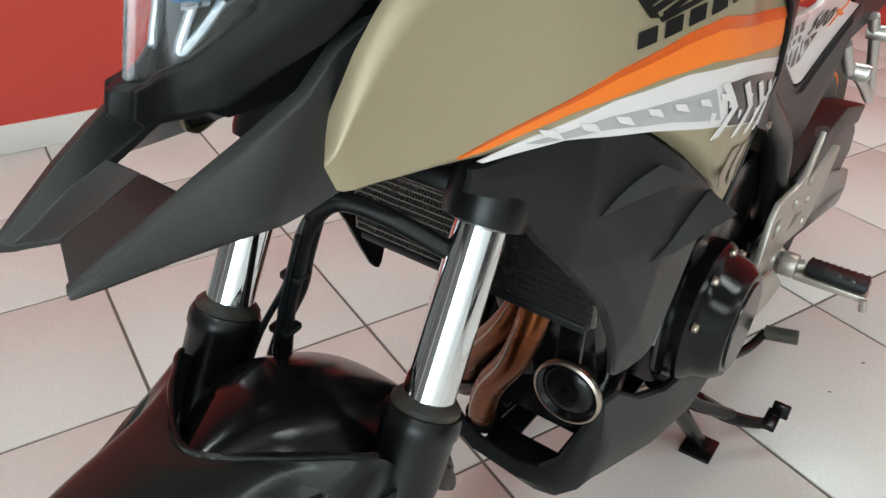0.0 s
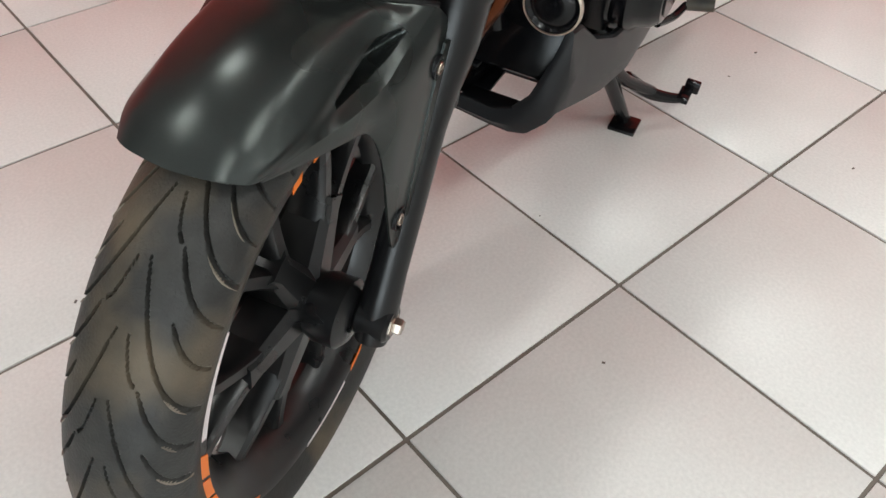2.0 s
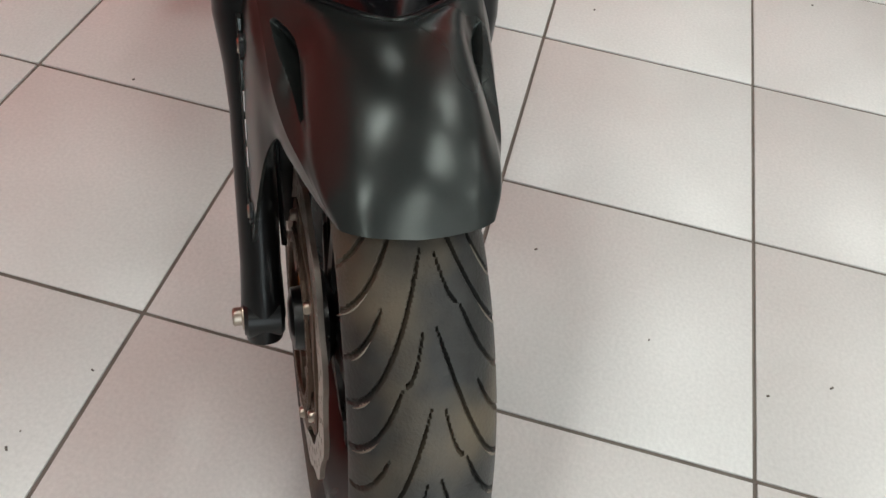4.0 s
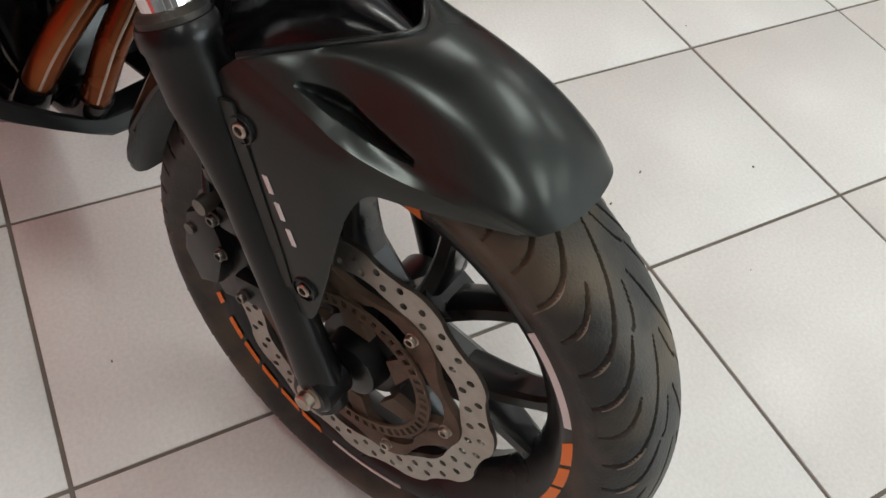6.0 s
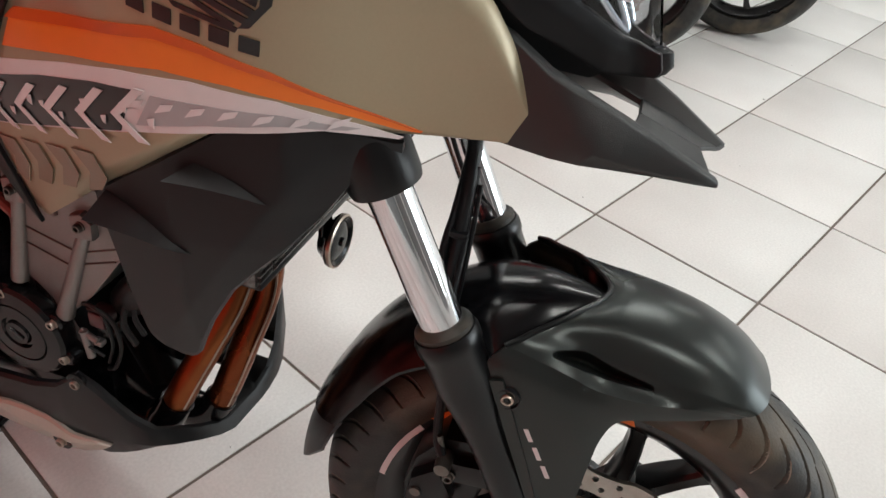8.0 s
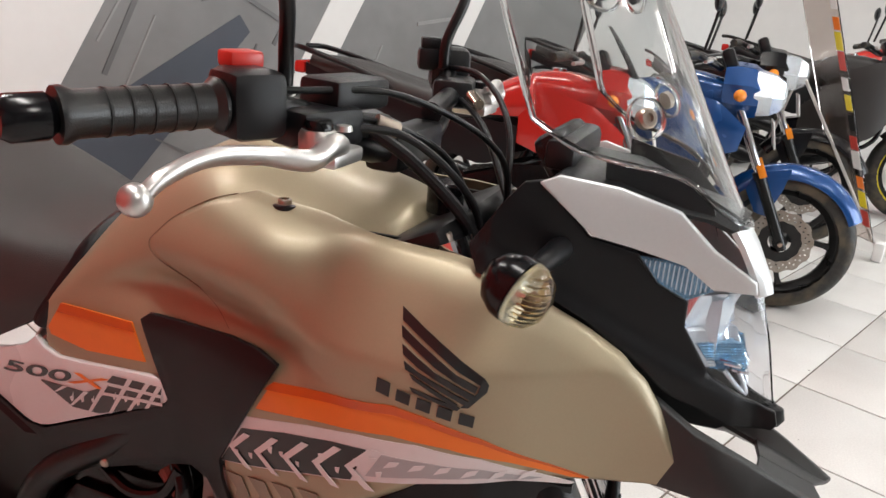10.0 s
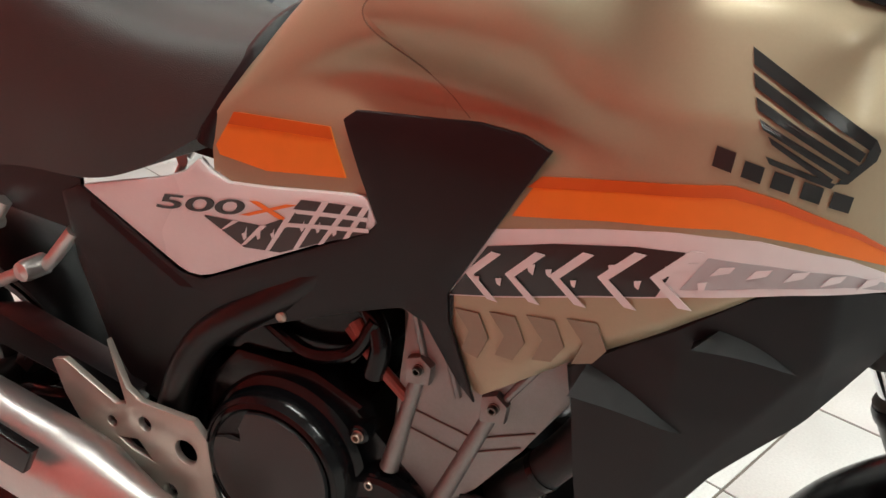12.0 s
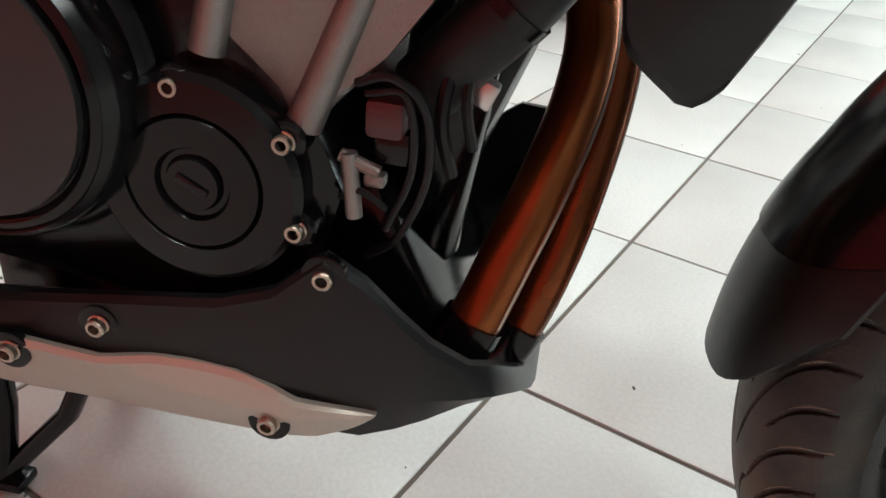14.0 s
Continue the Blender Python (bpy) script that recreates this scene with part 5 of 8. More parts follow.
# beak under the lamp: two wings with a scoop between
def wing(bm):
    # rings from tip to root: lower edge, chamfer, outer ridge, inner ridge, scoop floor from flank to middle, and back below
    secs = [
        [(0.028, 0.0375, 0.8035), (0.0285, 0.0375, 0.8055), (0.0275, 0.0355, 0.8085), (0.0255, 0.030, 0.809), (0.022, 0.027, 0.807), (0.008, 0, 0.8165), (0.008, 0, 0.812), (0.02, 0.027, 0.803), (0.026, 0.032, 0.802)],
        [(0.012, 0.044, 0.805), (0.013, 0.0445, 0.8085), (0.012, 0.0415, 0.816), (0.01, 0.0345, 0.818), (0.008, 0.0285, 0.8105), (-0.001, 0, 0.8185), (-0.001, 0, 0.814), (0.008, 0.028, 0.806), (0.011, 0.039, 0.803)],
        [(-0.02, 0.0555, 0.8085), (-0.019, 0.0575, 0.813), (-0.02, 0.05, 0.8325), (-0.022, 0.0425, 0.835), (-0.021, 0.035, 0.821), (-0.021, 0, 0.825), (-0.021, 0, 0.82), (-0.021, 0.034, 0.816), (-0.02, 0.05, 0.807)],
        [(-0.05, 0.067, 0.811), (-0.048, 0.0695, 0.819), (-0.047, 0.0555, 0.845), (-0.049, 0.047, 0.848), (-0.048, 0.038, 0.828), (-0.046, 0, 0.833), (-0.046, 0, 0.828), (-0.048, 0.037, 0.823), (-0.05, 0.061, 0.809)],
        [(-0.0505, 0.0672, 0.811), (-0.0485, 0.0697, 0.8193), (-0.0475, 0.0557, 0.8453), (-0.0495, 0.0472, 0.8483), (-0.0485, 0.0382, 0.8282), (-0.0486, 0.0378, 0.828), (-0.0486, 0.0376, 0.8235), (-0.0485, 0.0372, 0.823), (-0.0505, 0.0612, 0.809)],
        [(-0.077, 0.077, 0.8125), (-0.067, 0.079, 0.825), (-0.078, 0.0605, 0.858), (-0.08, 0.0525, 0.862), (-0.078, 0.043, 0.836), (-0.078, 0.0425, 0.8355), (-0.078, 0.0422, 0.8305), (-0.078, 0.042, 0.83), (-0.077, 0.07, 0.8105)],
        [(-0.1, 0.076, 0.8115), (-0.09, 0.0715, 0.84), (-0.111, 0.0655, 0.872), (-0.112, 0.0575, 0.877), (-0.11, 0.05, 0.845), (-0.11, 0.0495, 0.8445), (-0.11, 0.0492, 0.8385), (-0.11, 0.049, 0.838), (-0.1, 0.07, 0.8095)],
        [(-0.135, 0.073, 0.812), (-0.13, 0.066, 0.85), (-0.145, 0.0605, 0.8905), (-0.146, 0.052, 0.895), (-0.145, 0.048, 0.86), (-0.145, 0.0475, 0.8595), (-0.145, 0.0472, 0.8505), (-0.145, 0.047, 0.85), (-0.135, 0.067, 0.81)],
        [(-0.19, 0.068, 0.815), (-0.185, 0.064, 0.85), (-0.195, 0.062, 0.91), (-0.195, 0.054, 0.912), (-0.19, 0.048, 0.87), (-0.19, 0.0475, 0.8695), (-0.19, 0.0472, 0.8605), (-0.19, 0.047, 0.86), (-0.185, 0.062, 0.813)],
    ]
    rows = loft(bm, [[(x, -y, z) for x, y, z in r] for r in secs])
    bmesh.ops.recalc_face_normals(bm, faces=bm.faces)
    ridges = [e for e in bm.edges if len(e.link_faces) == 2 and e.calc_face_angle(0) > 0.45]
    bmesh.ops.bevel(bm, geom=ridges, offset=0.0016, segments=2, affect="EDGES", profile=0.5)


for ob in both("beak_wing", wing, M_MOULD, bike, "grained grey-black beak wing", angle=28):
    ob.location = (0, -0.004, 0)


def cowl_y(x, z):
    return -min(0.126, 0.012 + 0.46 * max(0.0, -0.06 - x))


def cowl_fold(x, z):
    """The cowl's skin: its lower half stands proud below a slanting fold."""
    t = (0.885 + 0.58 * (-0.06 - x) - z) / 0.014
    return cowl_y(x, z) + 0.004 - 0.007 * min(1.0, max(0.0, 0.5 + t)) * min(1.0, max(0.0, (-0.05 - x) / 0.03))


COWL = [(-0.325, 1.035), (-0.30, 1.075), (-0.285, 1.094), (-0.268, 1.097), (-0.228, 1.048), (-0.187, 1.036), (-0.166, 1.008), (-0.137, 0.991), (-0.136, 0.967), (-0.106, 0.918), (-0.072, 0.896), (-0.05, 0.888), (-0.041, 0.886), (-0.037, 0.872), (-0.042, 0.866), (-0.06, 0.866), (-0.083, 0.868), (-0.11, 0.884), (-0.138, 0.898), (-0.152, 0.91), (-0.166, 0.924), (-0.22, 0.970), (-0.26, 0.995), (-0.315, 1.01)]
both("headlamp_cowl", lambda bm: plate_on(bm, COWL, cowl_fold, 0.006, 7, bev=0.0015), M_PLASTIC, bike, "grained black headlamp cowl")
both("cowl_under", lambda bm: plate_on(bm, [(-0.062, 0.874), (-0.083, 0.876), (-0.11, 0.888), (-0.152, 0.914), (-0.22, 0.974), (-0.315, 1.015), (-0.33, 0.96), (-0.25, 0.93), (-0.19, 0.882), (-0.14, 0.866), (-0.09, 0.858)], lambda x, z: cowl_y(x, z) * 0.82 + 0.004, 0.004, 1), M_PLASTIC, bike)
SILV = [(-0.273, 1.095), (-0.257, 1.102), (-0.207, 1.094), (-0.156, 1.076), (-0.122, 1.042), (-0.082, 1.014), (-0.079, 1.002), (-0.118, 1.005), (-0.145, 1.0265), (-0.19, 1.0405), (-0.225, 1.0495)]
both("cowl_plate", lambda bm: plate_on(bm, SILV, lambda x, z: cowl_y(x, z) + 0.002, 0.008, 3, bev=0.002), M_SILVER, bike, "silver headlamp side plate")


def hood(bm, pts, y_in, lift=0.0):
    rows = [[Vector((x + 0.012 * (1 - v * v), cowl_y(x, z) * v + 0.002 * v, z + lift * (1 - v * v))) for v in np.linspace(-1, 1, 13)] for x, z in pts]
    loft(bm, [r + [p - Vector((0.004, 0, 0.003)) for p in r[::-1]] for r in rows])


plain("nose_plate", lambda bm: hood(bm, [(-0.077, 1.0), (-0.081, 1.013), (-0.098, 1.045), (-0.108, 1.06)], 0), M_SILVER, bike, "silver nose plate")
plain("nose_chin", lambda bm: hood(bm, [(-0.052, 0.888), (-0.045, 0.885), (-0.042, 0.874), (-0.046, 0.867), (-0.07, 0.865), (-0.09, 0.871)], 0), M_PLASTIC, bike, "black chin under the headlamp")
plain("nose_hood", lambda bm: hood(bm, [(-0.11, 1.06), (-0.13, 1.069), (-0.158, 1.074), (-0.216, 1.093), (-0.268, 1.094)], 0, 0.012), M_PLASTIC, bike, "black hood under the screen")
both("hood_wing", lambda bm: plate_on(bm, [(-0.224, 1.098), (-0.225, 1.114), (-0.157, 1.103), (-0.13, 1.078), (-0.122, 1.05), (-0.128, 1.066), (-0.16, 1.075)], lambda x, z: cowl_y(x, z) * 0.8, 0.003, 1), M_PLASTIC, bike)

# headlamp: clear lens over bright reflectors
lamp_thing = plain("headlamp", lambda bm: loft(bm, [[Vector((x, y, z)) for x, y, z in r] for r in (
    [(-0.135, -0.03, 0.985), (-0.12, 0.0, 0.99), (-0.135, 0.03, 0.985), (-0.13, 0.03, 0.93), (-0.11, 0.0, 0.9), (-0.13, -0.03, 0.93)],
    [(-0.108, -0.028, 0.992), (-0.095, 0.0, 0.994), (-0.108, 0.028, 0.992), (-0.105, 0.028, 0.925), (-0.07, 0.0, 0.897), (-0.105, -0.028, 0.925)])]), M_REFL, bike, "bright multi-facet headlamp under a clear lens")
for s in (-1, 1):
    for k in range(4):
        plain("reflector_step", lambda bm: box(bm, (-0.092 + 0.004 * k, s * (0.031 - 0.004 * k), 0.935 - 0.004 * k), (0.016, 0.004, 0.004), bev=0.0008), M_REFL if k % 2 else M_BLUEL, lamp_thing)


def lens(bm):
    rows = []
    for t in np.linspace(0, 1, 9):
        z = 0.884 + (1.0 - 0.884) * t
        xn = float(np.interp(z, [0.88, 0.95, 0.998], [-0.041, -0.058, -0.074]))
        xs = float(np.interp(z, [0.88, 0.921, 0.963, 0.998], [-0.062, -0.107, -0.137, -0.125]))
        ys = 0.012 + 0.46 * max(0.0, -0.06 - xs) + 0.002
        rows.append([Vector((xn + (xs - xn) * abs(v) ** 1.25, ys * v, z)) for v in np.linspace(-1, 1, 17)])
    loft(bm, [r + [p - Vector((0.0025, 0, 0)) for p in r[::-1]] for r in rows])


def behind_lens(v, t, depth):
    """A place at a depth behind the lens: v across, t up."""
    z = 0.884 + (1.0 - 0.884) * t
    xn = float(np.interp(z, [0.88, 0.95, 0.998], [-0.041, -0.058, -0.074])) - depth * 1.6 - 0.003
    xs = float(np.interp(z, [0.88, 0.921, 0.963, 0.998], [-0.062, -0.107, -0.137, -0.125])) - 0.003
    ys = 0.012 + 0.46 * max(0.0, -0.06 - xs) - 0.002 - depth * 0.35
    return Vector((xn + (xs - xn) * abs(v) ** 1.25, ys * v, z))


def inner_shell(bm, t0, t1, nt, nv, depth):
    rows = [[behind_lens(v, t, depth(v, t)) for v in np.linspace(-1, 1, nv)] for t in np.linspace(t0, t1, nt)]
    loft(bm, [q + [p - Vector((0.02, 0, 0)) for p in q[::-1]] for q in rows])


plain("reflector", lambda bm: inner_shell(bm, 0.36, 0.97, 26, 61, lambda v, t: 0.016 * (1 - abs(v) ** 3) * (0.35 + 0.65 * math.sin(math.pi * min(1, (t - 0.3) / 0.7))) + 0.0035 * abs(math.sin(9 * abs(v) + 5 * t)) + (0.004 if 0.66 < t < 0.7 else 0.0)), M_REFL, lamp_thing, "fluted bright reflector", angle=20)
plain("lamp_cavity", lambda bm: inner_shell(bm, 0.01, 0.36, 8, 21, lambda v, t: 0.014), M_GLOSSBLK, lamp_thing)
plain("ribbed_block", lambda bm: inner_shell(bm, 0.34, 0.56, 19, 41, lambda v, t: 0.004 + 0.0022 * (round((t - 0.34) / 0.22 * 18) % 2) + (0.012 if abs(v) < 0.28 or abs(v) > 0.9 else 0.0)), M_BLUEL, lamp_thing, "bluish ribbed lamp insert", angle=8)
for s in (-1, 1):
    plain("light_tube", lambda bm: tube(bm, [behind_lens(s * v, t, 0.006) for v, t in ((0.72, 0.33), (0.7, 0.2), (0.62, 0.12), (0.52, 0.16), (0.47, 0.33))], 0.0028, 10), M_REFL, lamp_thing, "bright bent light tube")
plain("lens", lens, M_LENS, lamp_thing, "clear headlamp lens").visible_shadow = False
both("position_lamp", lambda bm: plate_on(bm, [(-0.187, 1.032), (-0.16, 1.029), (-0.142, 1.024), (-0.116, 1.003), (-0.14, 0.992), (-0.165, 1.006)], lambda x, z: cowl_y(x, z) + 0.006, 0.004, 1), M_BLUEL, lamp_thing, "bluish position lamp")
both("position_lens", lambda bm: plate_on(bm, [(-0.187, 1.032), (-0.16, 1.029), (-0.142, 1.024), (-0.116, 1.003), (-0.14, 0.992), (-0.165, 1.006)], lambda x, z: cowl_y(x, z) - 0.001, 0.002, 1), M_LENS, lamp_thing)


for k in range(15):
    x = -0.18 + 0.0042 * k
    zt = float(np.interp(x, [-0.187, -0.16, -0.142, -0.116], [1.032, 1.029, 1.024, 1.003])) - 0.002
    zb = float(np.interp(x, [-0.187, -0.165, -0.14, -0.116], [1.032, 1.007, 0.994, 1.001])) + 0.003
    both("position_rib", lambda bm: plate_on(bm, [(x, zb), (x + 0.0013, zb), (x + 0.0013, zt), (x, zt)], lambda x, z: cowl_y(x, z) + 0.0025, 0.0012, 0), M_REFL, lamp_thing)


def screen_x(y, z):
    xc = float(np.interp(z, [1.045, 1.076, 1.142, 1.21, 1.4], [-0.086, -0.106, -0.143, -0.18, -0.285]))
    xe = float(np.interp(z, [1.06, 1.148, 1.2, 1.25, 1.4], [-0.262, -0.287, -0.298, -0.313, -0.365]))
    return xc + (xe - xc) * (y / 0.148) ** 2


SCREEN_EDGE = ([0.0, 0.03, 0.045, 0.053, 0.059, 0.068, 0.083, 0.105, 0.125, 0.134, 0.142], [1.06, 1.068, 1.078, 1.085, 1.096, 1.107, 1.1135, 1.12, 1.128, 1.139, 1.155])


def screen_edge(y):
    return float(np.mean([np.interp(abs(y + d), *SCREEN_EDGE) for d in (-0.004, -0.002, 0.0, 0.002, 0.004)]))


def screen(bm):
    rows = []
    for t in np.linspace(0, 1, 15):
        row = []
        for v in np.linspace(-1, 1, 49):
            y = v * (0.142 + 0.006 * math.sin(t * math.pi))
            zb = screen_edge(0.142 * v)
            z = zb + (1.40 - 0.05 * v * v - zb) * t
            row.append(Vector((screen_x(y, z), y, z)))
        rows.append(row)
    loft(bm, [r + [p + Vector((-0.0025, 0, -0.0015)) for p in r[::-1]] for r in rows])


def screen_rim(bm):
    line = [Vector((screen_x(y, screen_edge(y)), y, screen_edge(y))) for y in np.linspace(-0.142, 0.142, 61)]
    ends = []
    for s in (-1, 1):
        up = []
        for t in np.linspace(0.04, 1, 12):
            y = s * (0.142 + 0.006 * math.sin(t * math.pi))
            z = 1.155 + (1.35 - 1.155) * t
            up.append(Vector((screen_x(y, z), y, z)))
        ends.append(up)
    tube(bm, ends[0][::-1] + line + ends[1], 0.0026, 8, smooth=False)


windscreen = plain("windscreen", screen, M_SCREEN, bike, "clear curved windscreen", angle=60)
windscreen.visible_shadow = False
plain("screen_rim", screen_rim, M_SCREEN, windscreen, "polished clear edge").visible_shadow = False
for y, z in ((-0.085, 1.156), (0.085, 1.156), (-0.09, 1.255), (0.09, 1.255)):
    xc = screen_x(y, z)
    at = Matrix.Translation((xc, y, z)) @ Matrix.Rotation(math.copysign(radians(48), y), 4, "Z") @ Matrix.Rotation(radians(-20), 4, "Y")
    plain("screen_fastener", lambda bm: lathe(bm, [(0.009, -0.004), (0.009, 0.003), (0.007, 0.005), (0.004, 0.005), (0.0035, 0.002), (0, 0.002)], 20, "x"), M_BOLT if z < 1.2 else M_PLASTIC, windscreen, m=at)
    plain("fastener_collar", lambda bm: lathe(bm, [(0.0165, -0.003), (0.0185, -0.003), (0.019, 0.0005), (0.018, 0.003), (0.017, 0.003)], 28, "x", closed=True), M_SCREEN, windscreen, "clear moulded collar", m=at).visible_shadow = False
plain("screen_bracket", lambda bm: box(bm, (-0.27, 0, 1.11), (0.03, 0.13, 0.03), bev=0.008), M_PLASTIC, bike)
plain("instrument", lambda bm: box(bm, (-0.275, 0, 1.105), (0.03, 0.12, 0.05), Matrix.Rotation(radians(-35), 3, "Y"), 0.01), M_GLOSSBLK, bike)

# indicators
for s in (-1, 1):
    at = Matrix.Translation((-0.257, s * 0.206, 1.03)) @ Matrix.Rotation(radians(s * 14), 4, "Z") @ Matrix.Rotation(radians(22), 4, "Y") @ Matrix.Scale(0.76, 4)
    ind = plain("indicator", lambda bm: lathe(bm, [(0.0, -0.04), (0.016, -0.037), (0.03, -0.026), (0.037, -0.01), (0.0375, 0.002)], 32, "x", m=Matrix.Diagonal((1, 0.9, 1.0))), M_GLOSSBLK, bike, "round black indicator with a smoked lens", m=at)
    plain("lens", lambda bm: lathe(bm, [(0.0375, 0.002), (0.036, 0.014), (0.029, 0.027), (0.016, 0.035), (0.0, 0.037)], 32, "x", m=Matrix.Diagonal((1, 0.9, 1.0))), M_SMOKED, ind, "smoked ribbed lens").visible_shadow = False
    plain("reflector", lambda bm: lathe(bm, [(0.035, 0.003), (0.028, 0.006), (0.012, 0.002), (0.008, 0.016), (0.0, 0.018)], 20, "x", m=Matrix.Diagonal((1, 0.88, 0.98))), M_REFL, ind)
    plain("bulb", lambda bm: bmesh.ops.create_uvsphere(bm, u_segments=14, v_segments=10, radius=0.009, matrix=Matrix.Translation((0.014, 0, 0))), M_CARRIER, ind, "brownish bulb")
    for k in range(11):
        z = -0.03 + 0.006 * k
        plain("lens_rib", lambda bm: tube(bm, [(0.004 + 0.03 * math.cos(a) * math.sqrt(max(0.0, 1 - (z / 0.036) ** 2)), 0.0325 * math.sin(a) * math.sqrt(max(0.05, 1 - (z / 0.0368) ** 2)), z) for a in np.linspace(-1.2, 1.2, 9)], 0.0011, 5, smooth=False), M_SMOKED, ind).visible_shadow = False
    plain("stalk", lambda bm: tube(bm, [(-0.25, s * 0.10, 1.035), (-0.255, s * 0.15, 1.034), (-0.262, s * 0.185, 1.032)], [0.012, 0.0095, 0.011], 14), M_PLASTIC, bike)

# ---- engine and chassis ----
CASE = [(-0.585, 0.395), (-0.57, 0.44), (-0.60, 0.505), (-0.655, 0.525), (-0.68, 0.575), (-0.74, 0.60), (-0.84, 0.60), (-0.885, 0.55), (-0.885, 0.42), (-0.84, 0.36), (-0.70, 0.345), (-0.60, 0.36)]
engine = plain("crankcase", lambda bm: prism(bm, CASE, -0.112, 0.148, 0.01), M_CASE, bike, "black painted engine cases")
clutch = plain("clutch_cover", lambda bm: (lathe(bm, [(0.1, -0.108), (0.1, -0.122), (0.096, -0.126), (0.092, -0.128), (0.09, -0.146), (0.084, -0.153), (0.078, -0.155), (0.074, -0.152), (0.0, -0.1525)], 64, "y", (-0.77, 0, 0.487))), M_CASE, bike, "round black clutch cover")
plain("cover_plate", lambda bm: prism(bm, [(-0.77 + r * math.cos(radians(d)), 0.487 + r * math.sin(radians(d))) for d, r in [(160 + 12 * k, 0.0725) for k in range(27)] + [(127, 0.06), (138, 0.043), (149, 0.06)]], -0.1575, -0.150, 0.0015), M_MOULD, clutch, "satin face with a notch")
plain("cover_rim", lambda bm: lathe(bm, [(0.0875, -0.1475), (0.0885, -0.149), (0.0845, -0.1545), (0.0835, -0.1535)], 64, "y", (-0.77, 0, 0.487), closed=True), M_GLOSSBLK, clutch)
for x, z in ((-0.677, 0.549), (-0.661, 0.495), (-0.60, 0.472), (-0.594, 0.42)):
    plain("bolt_boss", lambda bm: lathe(bm, [(0.0125, -0.10), (0.0115, -0.125), (0.0095, -0.127), (0.0, -0.127)], 16, "y", (x, 0, z)), M_CASE, engine)
    bolt(engine, (x, -0.127, z), 0.0056)
pump = plain("pulse_cover", lambda bm: lathe(bm, [(0.062, -0.105), (0.062, -0.128), (0.058, -0.132), (0.041, -0.1335), (0.0395, -0.131), (0.038, -0.1335), (0.022, -0.134), (0.02, -0.1305), (0.017, -0.1305), (0.015, -0.1345), (0.0, -0.134)], 56, "y", (-0.651, 0, 0.442)), M_CASE, bike, "small round black engine cover")
plain("cover_slot", lambda bm: box(bm, (-0.651, -0.1345, 0.442), (0.02, 0.003, 0.005), Matrix.Rotation(0.5, 3, "Y"), 0.001), M_GLOSSBLK, pump)
# alternator cover on the far flank
alt = plain("alternator_cover", lambda bm: lathe(bm, [(0.098, 0.11), (0.098, 0.145), (0.093, 0.152), (0.086, 0.158), (0.08, 0.178), (0.07, 0.19), (0.06, 0.192), (0.05, 0.19), (0.0, 0.19)], 56, "y", (-0.70, 0, 0.425)), M_CASE, bike, "round black alternator cover")
alt.location.y += 0.022
plain("cover_face", lambda bm: lathe(bm, [(0.062, 0.188), (0.06, 0.194), (0.0, 0.195)], 48, "y", (-0.70, 0, 0.425)), M_CASE, alt)
for k in range(7):
    a = radians(20 + 40 * k)
    bolt(alt, (-0.70 + 0.09 * math.cos(a), 0.153, 0.425 + 0.09 * math.sin(a)), 0.006, "y", 1)
plain("starter", lambda bm: (tube(bm, [(-0.62, 0.05, 0.57), (-0.62, 0.16, 0.57)], 0.03, 20, smooth=False), box(bm, (-0.60, 0.14, 0.60), (0.05, 0.04, 0.06), bev=0.006)), M_CASE, engine)

BLOCK = [(-0.65, 0.512), (-0.632, 0.49), (-0.592, 0.474), (-0.55, 0.52), (-0.505, 0.582), (-0.461, 0.652), (-0.468, 0.69), (-0.545, 0.675), (-0.575, 0.655), (-0.60, 0.70), (-0.638, 0.70), (-0.632, 0.63)]
block = plain("cylinder_block", lambda bm: prism(bm, BLOCK, -0.112, 0.112, 0.006), M_CAST, bike, "cast silver cylinder block")
for a, b in (((-0.617, 0.636), (-0.647, 0.512)), ((-0.538, 0.617), (-0.594, 0.478))):
    plain("stud_column", lambda bm: (tube(bm, [(a[0], -0.1115, a[1]), (a[0] * 0.5 + b[0] * 0.5, -0.112, a[1] * 0.5 + b[1] * 0.5), (b[0], -0.1125, b[1])], [0.0075, 0.0088, 0.0105], 18, smooth=False), prism(bm, [(a[0] - 0.012, a[1] - 0.012), (a[0] + 0.014, a[1] - 0.008), (a[0] + 0.016, a[1] + 0.012), (a[0] + 0.004, a[1] + 0.022), (a[0] - 0.011, a[1] + 0.016)], -0.122, -0.108, 0.004)), M_CAST, block)
    bolt(block, (a[0] + 0.003, -0.123, a[1] + 0.008), 0.005, material=M_DULL)
for a, b in (((-0.64, 0.572), (-0.57, 0.556)), ((-0.57, 0.556), (-0.508, 0.583)), ((-0.636, 0.594), (-0.556, 0.578)), ((-0.556, 0.578), (-0.495, 0.604))):
    plain("block_seam", lambda bm: tube(bm, [(a[0], -0.1125, a[1]), (b[0], -0.1125, b[1])], 0.001, 8, smooth=False), M_DULL, block)
for a, b in (((-0.60, 0.70), (-0.575, 0.62)), ((-0.625, 0.70), (-0.612, 0.65)), ((-0.50, 0.672), (-0.542, 0.61))):
    plain("block_rib", lambda bm: tube(bm, [(a[0], -0.113, a[1]), (b[0], -0.113, b[1])], 0.004, 8, smooth=False), M_CAST, block)
plain("engine_head", lambda bm: prism(bm, [(-0.66, 0.69), (-0.47, 0.68), (-0.43, 0.62), (-0.42, 0.72), (-0.44, 0.80), (-0.62, 0.82), (-0.67, 0.76)], -0.108, 0.108, 0.008), M_CASE, bike)
